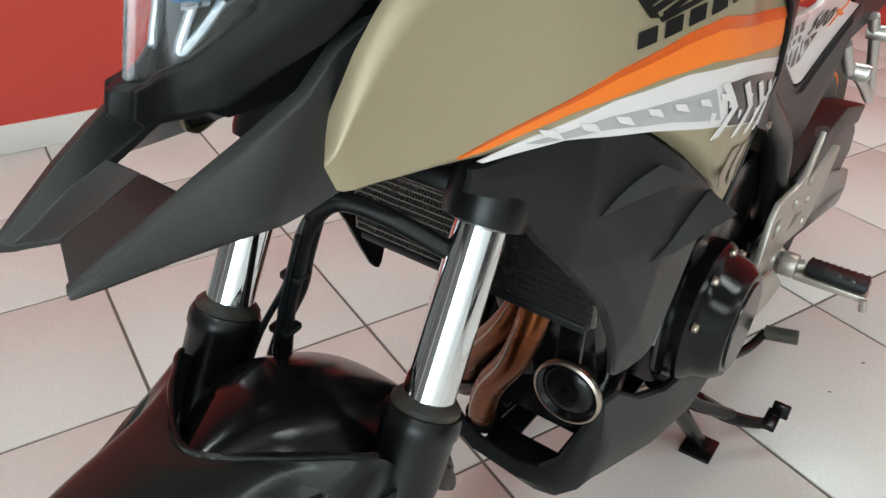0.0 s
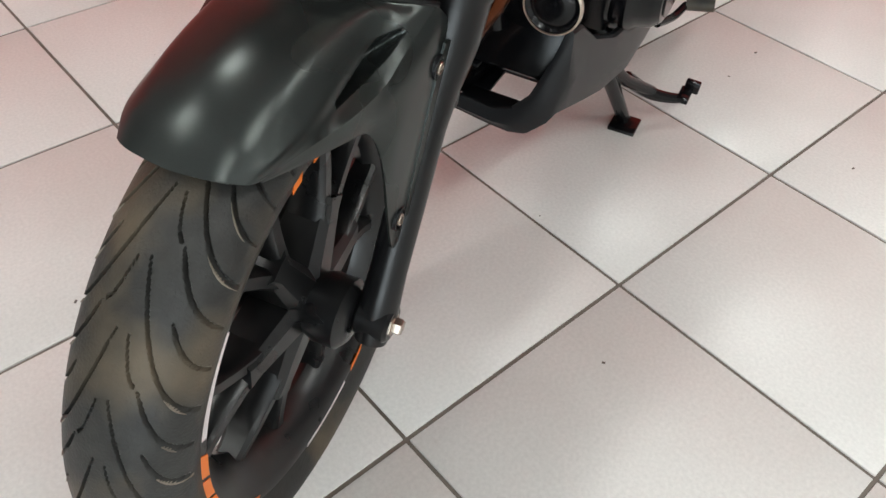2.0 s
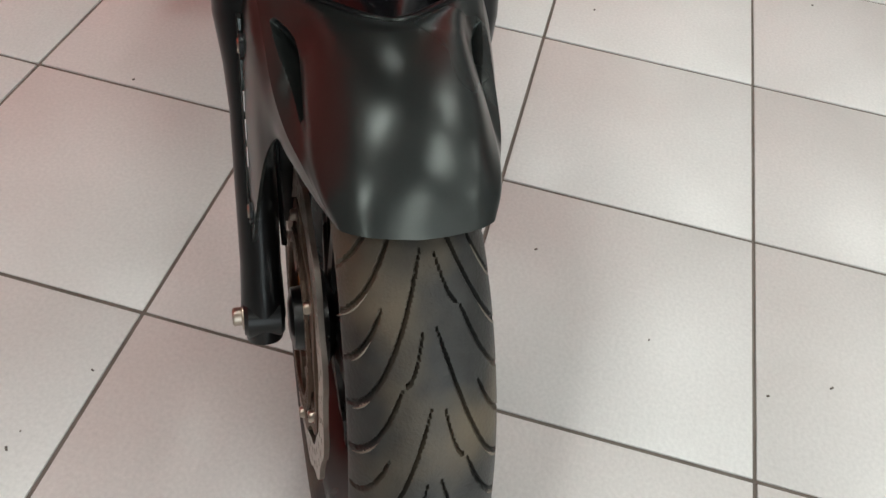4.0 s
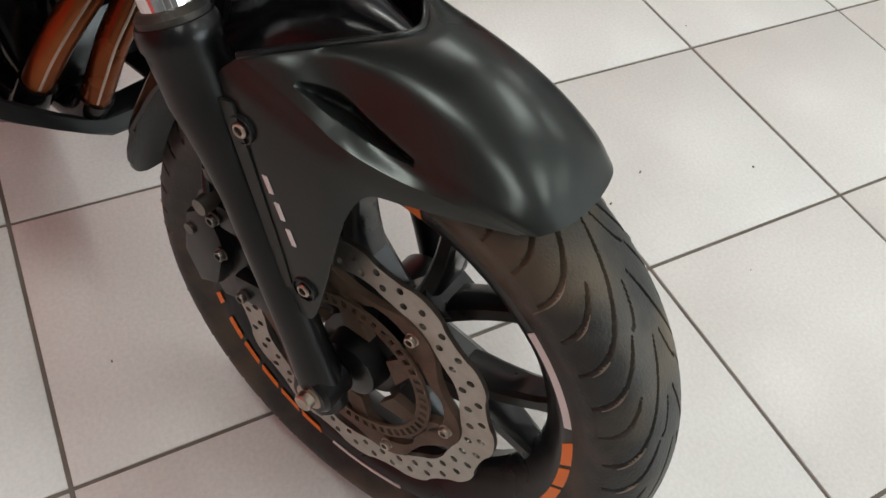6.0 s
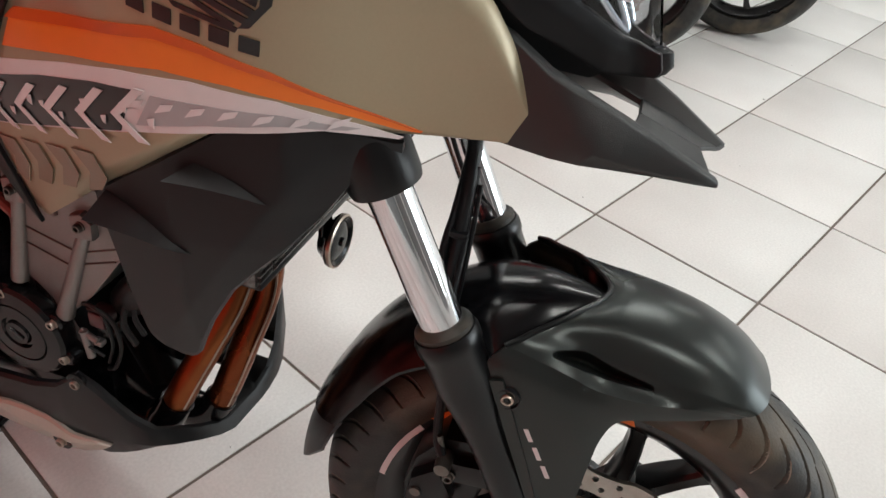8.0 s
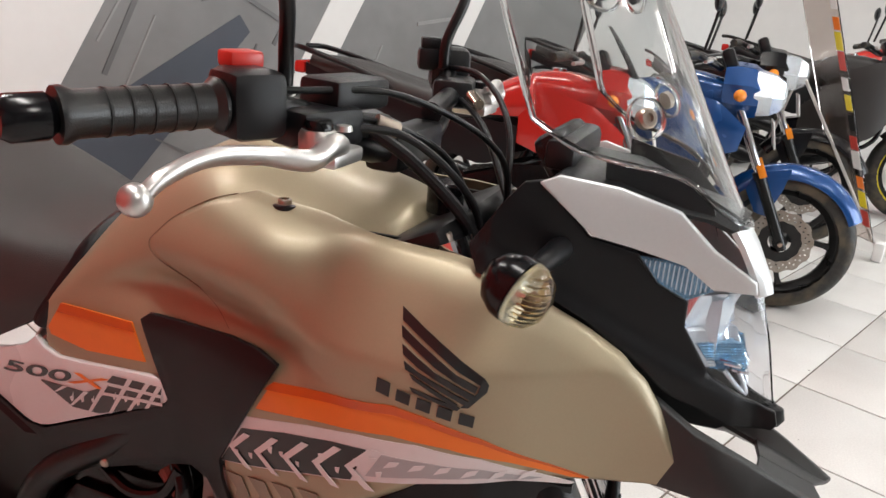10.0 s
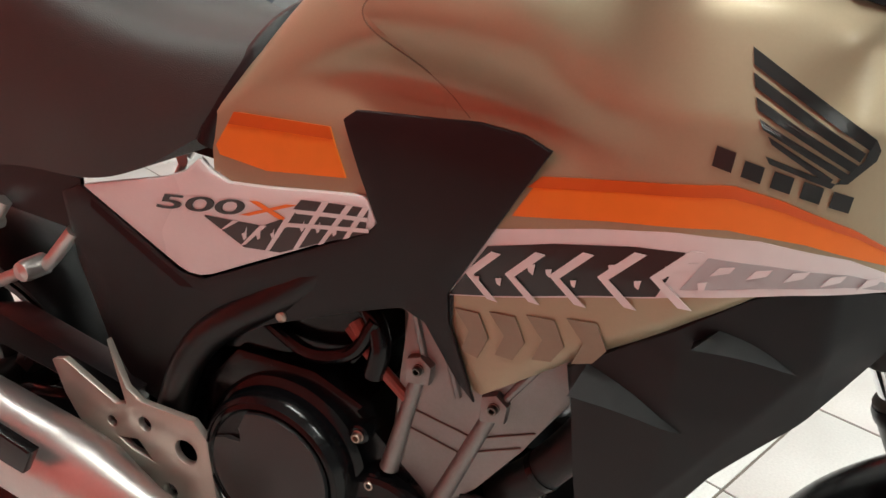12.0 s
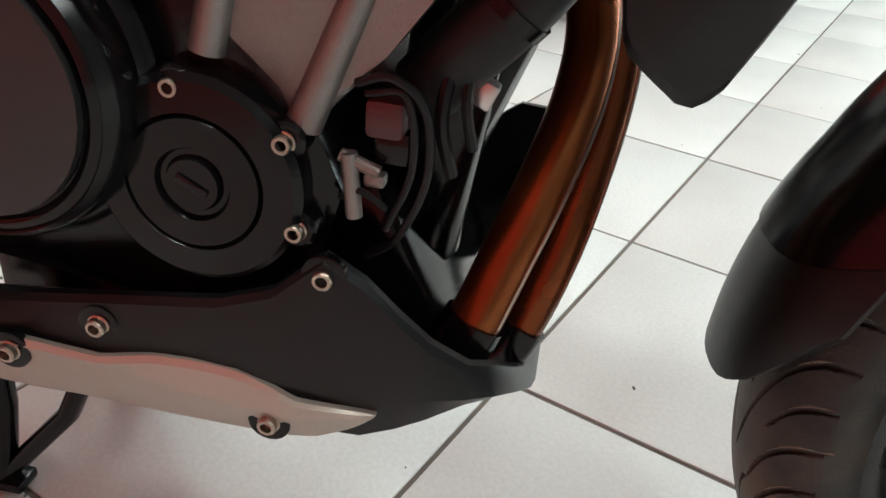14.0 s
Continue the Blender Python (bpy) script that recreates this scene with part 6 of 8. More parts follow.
plain("intake", lambda bm: (box(bm, (-0.75, 0, 0.70), (0.16, 0.19, 0.17), bev=0.02), tube(bm, [(-0.69, -0.10, 0.70), (-0.66, -0.115, 0.66), (-0.665, -0.118, 0.62)], 0.011, 12), tube(bm, [(-0.80, -0.105, 0.64), (-0.74, -0.118, 0.625), (-0.69, -0.118, 0.64), (-0.665, -0.115, 0.68)], 0.008, 10)), M_CASE, bike)
plain("case_filler", lambda bm: (prism(bm, [(-0.88, 0.60), (-0.70, 0.61), (-0.66, 0.66), (-0.68, 0.75), (-0.90, 0.75), (-1.02, 0.62), (-0.98, 0.42), (-0.89, 0.42)], -0.1, 0.1, 0.01)), M_CASE, bike)
plain("red_hose", lambda bm: (tube(bm, [(-0.70, -0.105, 0.66), (-0.665, -0.112, 0.632), (-0.628, -0.112, 0.60)], 0.0065, 10), tube(bm, [(-0.69, -0.11, 0.672), (-0.675, -0.114, 0.655)], 0.009, 10, smooth=False)), mat("red_brown_rubber", (0.25, 0.045, 0.03), 0.45, var=0.2, scale=120), bike, "red-brown rubber hose")
both("frame_tube", lambda bm: tube(bm, [(-0.44, -0.07, 0.92), (-0.58, -0.115, 0.83), (-0.75, -0.122, 0.70), (-0.88, -0.125, 0.60), (-0.95, -0.12, 0.45)], 0.019, 14), M_BLACK, bike)
both("down_tube", lambda bm: tube(bm, [(-0.40, -0.05, 0.88), (-0.43, -0.09, 0.74), (-0.455, -0.10, 0.655)], 0.016, 12), M_BLACK, bike)

# small fittings between block and pipes, and two blocks that stand for glints
plain("oil_pipe", lambda bm: (tube(bm, [(-0.52, -0.03, 0.55), (-0.535, -0.02, 0.44), (-0.545, 0.0, 0.36)], 0.03, 18)), M_CASE, bike)
plain("fitting_or_glint", lambda bm: (tube(bm, [(-0.567, -0.118, 0.468), (-0.563, -0.118, 0.43)], 0.0048, 12, smooth=False), tube(bm, [(-0.572, -0.117, 0.466), (-0.55, -0.117, 0.458)], 0.004, 10, smooth=False), box(bm, (-0.553, -0.112, 0.452), (0.012, 0.01, 0.008), bev=0.002)), M_CAST, bike)
plain("fitting_or_glint", lambda bm: box(bm, (-0.545, -0.10, 0.47), (0.022, 0.024, 0.02), bev=0.004), M_CASE, bike)
plain("fitting_or_glint", lambda bm: box(bm, (-0.549, -0.104, 0.487), (0.022, 0.024, 0.022), bev=0.004), mat("maroon_plug", (0.07, 0.02, 0.023), 0.35, var=0.15, scale=90), bike)
for pts, r in (([(-0.565, -0.112, 0.505), (-0.545, -0.118, 0.512), (-0.527, -0.114, 0.495), (-0.525, -0.11, 0.455), (-0.54, -0.108, 0.415), (-0.56, -0.1, 0.395)], 0.0026), ([(-0.56, -0.112, 0.50), (-0.537, -0.116, 0.502), (-0.533, -0.113, 0.46), (-0.547, -0.11, 0.42)], 0.0022), ([(-0.572, -0.116, 0.44), (-0.56, -0.12, 0.447), (-0.545, -0.117, 0.437)], 0.002), ([(-0.515, -0.095, 0.53), (-0.52, -0.105, 0.49), (-0.513, -0.1, 0.455)], 0.004), ([(-0.505, -0.09, 0.54), (-0.508, -0.1, 0.50), (-0.503, -0.095, 0.47)], 0.0032)):
    plain("engine_wire", lambda bm: tube(bm, pts, r, 8), M_PLASTIC, bike)
plain("coolant_hose", lambda bm: tube(bm, [(-0.535, -0.075, 0.495), (-0.515, -0.085, 0.52), (-0.485, -0.09, 0.555), (-0.452, -0.088, 0.605), (-0.43, -0.08, 0.66)], 0.021, 18), M_PLASTIC, bike, "thick black coolant hose")
plain("hose_clip", lambda bm: tube(bm, [(-0.492, -0.0893, 0.546), (-0.487, -0.0896, 0.552)], 0.0225, 18, smooth=False), M_CASE, bike)
# two bright blocks put in as small white glints among the hoses
for p, s in (((-0.50, -0.085, 0.50), 0.012), ((-0.487, -0.06, 0.612), 0.01)):
    plain("fitting_or_glint", lambda bm: box(bm, p, (s, s, s * 1.3), Matrix.Rotation(0.4, 3, "Y"), 0.002), M_ALU, bike)

# header pipes
for pts in ([(-0.50, 0.035, 0.60), (-0.462, 0.037, 0.565), (-0.446, 0.028, 0.52), (-0.448, 0.004, 0.473), (-0.464, -0.032, 0.42), (-0.478, -0.053, 0.382), (-0.492, -0.07, 0.343), (-0.505, -0.078, 0.315), (-0.53, -0.08, 0.295)],
            [(-0.475, 0.062, 0.60), (-0.443, 0.058, 0.565), (-0.428, 0.05, 0.51), (-0.428, 0.036, 0.46), (-0.439, 0.004, 0.40), (-0.45, -0.012, 0.355), (-0.463, -0.022, 0.315), (-0.478, -0.028, 0.29), (-0.51, -0.03, 0.278)]):
    pipe = plain("header_pipe", lambda bm: tube(bm, pts, 0.0182, 22, 8), M_BRONZE, bike, "heat-tinted bronze header pipe")
    plain("pipe_seam", lambda bm: tube(bm, [(x + 0.0154, y - 0.0089, z) for x, y, z in pts[1:-2]], 0.0018, 6), M_BOLT, pipe)
    plain("pipe_elbow", lambda bm: tube(bm, pts[-3:] + [(pts[-1][0] - 0.1, pts[-1][1], pts[-1][2] - 0.004)], 0.0215, 18), M_CASE, bike)

# belly pan: a wall round the sump, open below
WALL_R = [(-0.86, 0.134, 0.34, 0.305), (-0.79, 0.136, 0.347, 0.303), (-0.713, 0.138, 0.361, 0.297), (-0.64, 0.138, 0.372, 0.29), (-0.605, 0.1375, 0.385, 0.285), (-0.574, 0.136, 0.413, 0.281), (-0.552, 0.133, 0.398, 0.279), (-0.53, 0.13, 0.375, 0.287), (-0.512, 0.127, 0.358, 0.296), (-0.489, 0.12, 0.342, 0.308), (-0.475, 0.104, 0.333, 0.303), (-0.463, 0.075, 0.312, 0.288), (-0.456, 0.045, 0.292, 0.268), (-0.454, 0.02, 0.28, 0.253)]
WALL_L = [(-0.452, -0.042, 0.276, 0.247), (-0.451, -0.075, 0.288, 0.246), (-0.452, -0.1, 0.318, 0.251), (-0.457, -0.124, 0.385, 0.275), (-0.466, -0.133, 0.425, 0.29), (-0.49, -0.138, 0.425, 0.284), (-0.54, -0.148, 0.385, 0.272), (-0.60, -0.161, 0.362, 0.26), (-0.70, -0.174, 0.355, 0.25), (-0.79, -0.176, 0.35, 0.255), (-0.86, -0.165, 0.34, 0.275)]


def pan(bm):
    rows = []
    for x, y, zt, zb in WALL_R + WALL_L:
        n = Vector((0.5 + 0.5 * max(0.0, 1 - abs(y) / 0.1) if abs(y) < 0.115 else 0.05, -y / 0.1, 0)).normalized()
        zm = zb + (zt - zb) * 0.42
        o = [Vector((x, -y, zt)), Vector((x, -y, zt - 0.004)) + n * 0.004, Vector((x, -y, zm)) + n * 0.009, Vector((x, -y, zb + 0.004)) + n * 0.001, Vector((x, -y * 0.95, zb))]
        i = [Vector((x, -y * 0.9, zb + 0.003)) - n * 0.002, Vector((x, -y, zb + 0.012)) - n * 0.006, Vector((x, -y, zm)) - n * 0.002, Vector((x, -y, zt)) - n * 0.006]
        rows.append(o + i)
    loft(bm, rows)


belly = plain("belly_pan", pan, M_PLASTIC, bike, "black belly pan with satin silver lower edge", angle=32)
def skirt_y(x, z):
    """Out at the crease that starts behind and sinks to the skirt's tip, in again above and below it."""
    zc = float(np.interp(x, [-0.86, -0.714, -0.677, -0.629, -0.589, -0.54], [0.325, 0.322, 0.313, 0.308, 0.305, 0.306]))
    y = 0.1545 - 0.25 * max(0.0, zc - z) - 0.2 * max(0.0, z - zc)
    return -(y - 0.012 * step((x + 0.60) / 0.07))


both("pan_skirt", lambda bm: shell(bm, [(-0.86, 0.285), (-0.777, 0.28), (-0.736, 0.281), (-0.677, 0.282), (-0.619, 0.284), (-0.575, 0.286), (-0.556, 0.294), (-0.541, 0.3065)], [(-0.86, 0.328), (-0.767, 0.3275), (-0.713, 0.324), (-0.679, 0.3305), (-0.653, 0.3315), (-0.624, 0.3295), (-0.606, 0.3235), (-0.588, 0.3155), (-0.563, 0.3115), (-0.54, 0.308)], skirt_y, 40, 12, 0.004, 0.002), M_PLATE, belly, "satin silver skirt of the belly pan", angle=16, mirror=False)
plain("pan_floor", lambda bm: box(bm, (-0.72, 0, 0.263), (0.3, 0.21, 0.006), bev=0.002), M_PLASTIC, belly)
plain("pan_floor", lambda bm: (box(bm, (-0.483, 0.045, 0.262), (0.05, 0.13, 0.006), bev=0.002), box(bm, (-0.54, 0.09, 0.262), (0.064, 0.038, 0.006), bev=0.002), box(bm, (-0.54, -0.002, 0.262), (0.064, 0.034, 0.006), bev=0.002), box(bm, (-0.54, -0.055, 0.296), (0.06, 0.09, 0.006), bev=0.002)), M_PLASTIC, belly)
plain("sump", lambda bm: box(bm, (-0.70, 0, 0.325), (0.26, 0.18, 0.08), bev=0.015), M_CASE, bike)
for s, x, z, y in ((-1, -0.574, 0.399, 0.137), (-1, -0.715, 0.342, 0.143), (-1, -0.604, 0.2975, 0.1515), (-1, -0.772, 0.318, 0.153), (1, -0.482, 0.356, 0.134), (1, -0.62, 0.325, 0.145)):
    plain("bolt_recess", lambda bm: lathe(bm, [(0.0135, s * (y - 0.004)), (0.0135, s * (y + 0.001)), (0.011, s * (y + 0.0016)), (0.0, s * (y + 0.0004))], 20, "y", (x, 0, z)), M_CASE, belly)
    bolt(belly, (x, s * (y + 0.0008), z), 0.0062, "y", s)


def circle(x, z, r, n=14):
    return [(x + r * math.cos(2 * math.pi * i / n), z + r * math.sin(2 * math.pi * i / n)) for i in range(n)]


# rider's peg plates
PLATE = [(-0.987, 0.592), (-0.965, 0.535), (-0.945, 0.522), (-0.87, 0.52), (-0.853, 0.50), (-0.845, 0.43), (-0.83, 0.39), (-0.815, 0.33), (-0.90, 0.315), (-0.93, 0.34), (-0.925, 0.40), (-0.945, 0.42), (-1.01, 0.422), (-1.03, 0.44), (-1.065, 0.497), (-1.08, 0.54), (-1.06, 0.546), (-0.985, 0.508), (-0.968, 0.512)]
both("peg_plate", lambda bm: plate_on(bm, PLATE, lambda x, z: -0.146, 0.009, 0, holes=[circle(-0.942, 0.493, 0.0095), circle(-0.993, 0.481, 0.007), circle(-0.884, 0.474, 0.016), circle(-0.912, 0.41, 0.01), circle(-0.997, 0.442, 0.006), [(-0.985, 0.462), (-0.955, 0.468), (-0.935, 0.445), (-0.965, 0.45)]], bev=0.0012), M_PLATE, bike, "satin silver footpeg plate")
both("heel_plate", lambda bm: plate_on(bm, [(-0.80, 0.415), (-0.785, 0.372), (-0.80, 0.34), (-0.92, 0.325), (-0.97, 0.34), (-0.90, 0.40)], lambda x, z: -0.158, 0.006, 0, bev=0.002), M_PLATE, bike)
for s in (-1, 1):
    peg = plain("footpeg", lambda bm: (box(bm, (-1.03 if s > 0 else -0.99, s * 0.275, 0.35), (0.04, 0.096, 0.02), bev=0.008)), M_PLASTIC, bike, "rubber footpeg on a cast bracket")
    x = -1.03 if s > 0 else -0.99
    plain("peg_bracket", lambda bm: (box(bm, (x + 0.005, s * 0.27, 0.334), (0.03, 0.11, 0.012), bev=0.003), tube(bm, [(x + 0.024, s * 0.322, 0.338), (x + 0.026, s * 0.326, 0.32)], 0.006, 10, smooth=False), tube(bm, [(x + 0.01, s * 0.14, 0.40), (x + 0.005, s * 0.20, 0.35), (x, s * 0.225, 0.35)], 0.009, 12)), M_PLATE, peg)
    for k in range(9):
        plain("peg_rib", lambda bm: box(bm, (x, s * (0.233 + 0.0105 * k), 0.3588), (0.034, 0.005, 0.0026), bev=0.001), M_PLASTIC, peg)
    plain("peg_eye", lambda bm: lathe(bm, [(0.01, -0.012), (0.019, -0.012), (0.02, -0.008), (0.02, 0.008), (0.019, 0.012), (0.01, 0.012)], 24, "y", (x + 0.024, s * 0.205, 0.356), closed=True), M_PLATE, peg)
shifter = plain("shift_lever", lambda bm: tube(bm, [(-0.80, 0.19, 0.29), (-0.86, 0.205, 0.278), (-0.905, 0.215, 0.283)], 0.007, 10), M_CASE, bike)
plain("shift_peg", lambda bm: tube(bm, [(-0.906, 0.215, 0.285), (-0.912, 0.262, 0.293)], 0.0115, 14, smooth=False), M_RUBBER, shifter)
plain("shift_rod", lambda bm: tube(bm, [(-0.88, 0.175, 0.33), (-0.92, 0.18, 0.40)], 0.005, 8, smooth=False), M_CASE, shifter)
pedal = plain("brake_pedal", lambda bm: tube(bm, [(-0.95, -0.17, 0.36), (-0.89, -0.18, 0.37), (-0.84, -0.195, 0.40)], 0.0075, 10), M_PLATE, bike)
plain("pedal_tread", lambda bm: box(bm, (-0.835, -0.205, 0.408), (0.05, 0.04, 0.012), Matrix.Rotation(-0.2, 3, "Y"), 0.003), M_CASE, pedal)
both("pillion_bracket", lambda bm: (tube(bm, [(-1.05, -0.125, 0.70), (-1.09, -0.13, 0.655), (-1.106, -0.132, 0.648)], 0.0085, 12), tube(bm, [(-1.15, -0.13, 0.72), (-1.172, -0.134, 0.69), (-1.2, -0.137, 0.65), (-1.27, -0.14, 0.56)], 0.0085, 12), tube(bm, [(-1.108, -0.134, 0.647), (-1.2, -0.137, 0.60), (-1.275, -0.14, 0.555)], 0.008, 12), lathe(bm, [(0.0, -0.16), (0.0115, -0.158), (0.0135, -0.15), (0.0135, -0.125)], 20, "y", (-1.106, 0, 0.648)), lathe(bm, [(0.0, -0.16), (0.01, -0.158), (0.012, -0.15), (0.012, -0.125)], 20, "y", (-1.172, 0, 0.692))), M_ALU, bike, "silver pillion peg bracket")

# muffler, swing arm, rear wheel
plain("muffler", lambda bm: lathe(bm, [(0.03, -0.9), (0.034, -0.93), (0.052, -1.0), (0.056, -1.06), (0.056, -1.4), (0.05, -1.46), (0.035, -1.47)], 36, "x", (0, 0, 0), m=Matrix.Diagonal((1, 0.85, 1.1))), M_ALU, bike, "brushed silver muffler", m=Matrix.Translation((0, -0.195, 0.245)) @ Matrix.Rotation(radians(10), 4, "Y"))
plain("muffler_guard", lambda bm: prism(bm, [(-1.0, 0.50), (-1.15, 0.535), (-1.3, 0.56), (-1.3, 0.52), (-1.15, 0.49), (-1.02, 0.465)], -0.258, -0.245, 0.004), M_CASE, bike)
plain("link_pipe", lambda bm: tube(bm, [(-0.62, -0.03, 0.285), (-0.74, -0.09, 0.30), (-0.86, -0.16, 0.34), (-0.93, -0.19, 0.40)], 0.024, 18), M_ALU, bike)
both("swing_arm", lambda bm: (prism(bm, [(-0.90, 0.43), (-1.05, 0.47), (-1.2, 0.44), (-1.43, 0.36), (-1.46, 0.31), (-1.43, 0.28), (-1.2, 0.33), (-1.0, 0.36), (-0.90, 0.37)], -0.125, -0.095, 0.008)), M_CASE, bike, "black swing arm")
plain("swing_arm_cover", lambda bm: prism(bm, [(-1.0, 0.50), (-1.12, 0.545), (-1.28, 0.54), (-1.44, 0.44), (-1.46, 0.385), (-1.40, 0.36), (-1.2, 0.395), (-1.05, 0.40)], 0.165, 0.19, 0.008), M_SWING, bike, "dark grey cast swing arm side")
both("chain_guard", lambda bm: prism(bm, [(-0.98, 0.51), (-1.2, 0.56), (-1.35, 0.52), (-1.33, 0.49), (-1.2, 0.52), (-1.0, 0.475)], -0.128, -0.085, 0.006), M_PLASTIC, bike)
plain("shock", lambda bm: tube(bm, [(-0.90, 0.0, 0.72), (-1.03, 0.0, 0.42)], 0.03, 16, smooth=False), M_CASE, bike)
REAR = Vector((-1.41, 0, 0.307))
rear_wheel = plain("rear_wheel", lambda bm: lathe(bm, [(0.222, -0.066), (0.232, -0.066), (0.233, -0.058), (0.214, -0.045), (0.19, -0.015), (0.19, 0.015), (0.214, 0.045), (0.233, 0.058), (0.232, 0.066), (0.222, 0.066), (0.205, 0.05), (0.182, 0.0), (0.205, -0.05)], 72, "y", REAR, closed=True), M_RIM, bike, "black cast wheel rim")
rear_wheel.location.y += 0.05
tyre(rear_wheel, REAR, 0.307, 0.158, 0.234, 15, segs=300, cols=50)
plain("hub", lambda bm: lathe(bm, [(0.0, -0.09), (0.04, -0.09), (0.05, -0.05), (0.05, 0.05), (0.04, 0.1), (0.0, 0.1)], 32, "y", REAR), M_RIM, rear_wheel)
for k in range(6):
    a = radians(60 * k)
    for s in (-1, 1):
        plain("spoke", lambda bm: loft(bm, [[p + REAR - AXLE for p in r] for r in spoke_rows(a + s * radians(5), a + s * radians(15.5), 0.036, 0.2, 0.026, 0.02, 0.03, 0.016)]), M_RIM, rear_wheel)
AX_KEEP = AXLE.copy()
AXLE.xyz = REAR
for y in (-0.0675, 0.0675):
    for k in range(4):
        for j in range(5):
            plain("rim_tape", lambda bm: arc_strip(bm, 90 * k + 8.4 * j, 90 * k + 8.4 * j + 7, 0.2215, 0.2305, y, 8, 1.6), M_ORANGE, rear_wheel, "orange rim tape")
AXLE.xyz = AX_KEEP
plain("sprocket", lambda bm: lathe(bm, [(0.06, 0.085), (0.1, 0.085), (0.1, 0.092), (0.06, 0.092)], 48, "y", REAR, closed=True), M_CASE, rear_wheel)
both("chain_run", lambda bm: box(bm, (-1.12, -0.088, 0.40), (0.56, 0.012, 0.014), Matrix.Rotation(radians(4), 3, "Y"), 0.003), M_CARRIER, bike, mirror=False)
plain("rear_mudguard", lambda bm: loft(bm, [[REAR + Vector((0.34 * math.cos(a), 0.07 * v, (0.34 - 0.03 * v * v) * math.sin(a))) for v in np.linspace(-1, 1, 9)] + [REAR + Vector((0.335 * math.cos(a), 0.07 * v, (0.335 - 0.03 * v * v) * math.sin(a))) for v in np.linspace(1, -1, 9)] for a in [radians(d) for d in range(20, 91, 7)]]), M_PLASTIC, bike)

# side stand
stand = plain("side_stand", lambda bm: (tube(bm, [(-0.74, 0.11, 0.25), (-0.79, 0.13, 0.18), (-0.90, 0.165, 0.02)], [0.018, 0.0155, 0.013], 14), tube(bm, [(-0.80, 0.13, 0.185), (-0.86, 0.155, 0.13), (-0.93, 0.2, 0.08)], [0.014, 0.012, 0.011], 12, smooth=False), box(bm, (-0.90, 0.17, 0.006), (0.06, 0.055, 0.011), bev=0.003), tube(bm, [(-0.885, 0.15, 0.12), (-0.93, 0.2, 0.075), (-0.975, 0.25, 0.055), (-1.0, 0.262, 0.06)], [0.014, 0.013, 0.01, 0.009], 10), box(bm, (-0.985, 0.258, 0.06), (0.05, 0.024, 0.012), bev=0.002), box(bm, (-1.005, 0.266, 0.072), (0.014, 0.03, 0.026), bev=0.003)), M_CASE, bike, "black side stand, folded out on the tiles")
plain("stand_mount", lambda bm: (box(bm, (-0.77, 0.10, 0.27), (0.07, 0.06, 0.06), bev=0.01), tube(bm, [(-0.88, 0.13, 0.25), (-0.80, 0.11, 0.28)], 0.012, 10, smooth=False)), M_CASE, stand)

# the lower frame's stand leg, a V that reaches the floor
prop = plain("stand_leg", lambda bm: (tube(bm, [(-0.925, 0.0, 0.27), (-0.933, 0.0, 0.11), (-0.952, 0.0, 0.012)], 0.0125, 12, smooth=False), tube(bm, [(-0.80, 0.0, 0.25), (-0.866, 0.0, 0.112), (-0.945, 0.0, 0.02)], 0.010, 12, smooth=False)), M_CASE, bike, "black V-shaped stand leg under the engine")
plain("stand_foot", lambda bm: box(bm, (-0.957, 0.0, 0.008), (0.06, 0.03, 0.012), bev=0.003), M_CASE, prop)

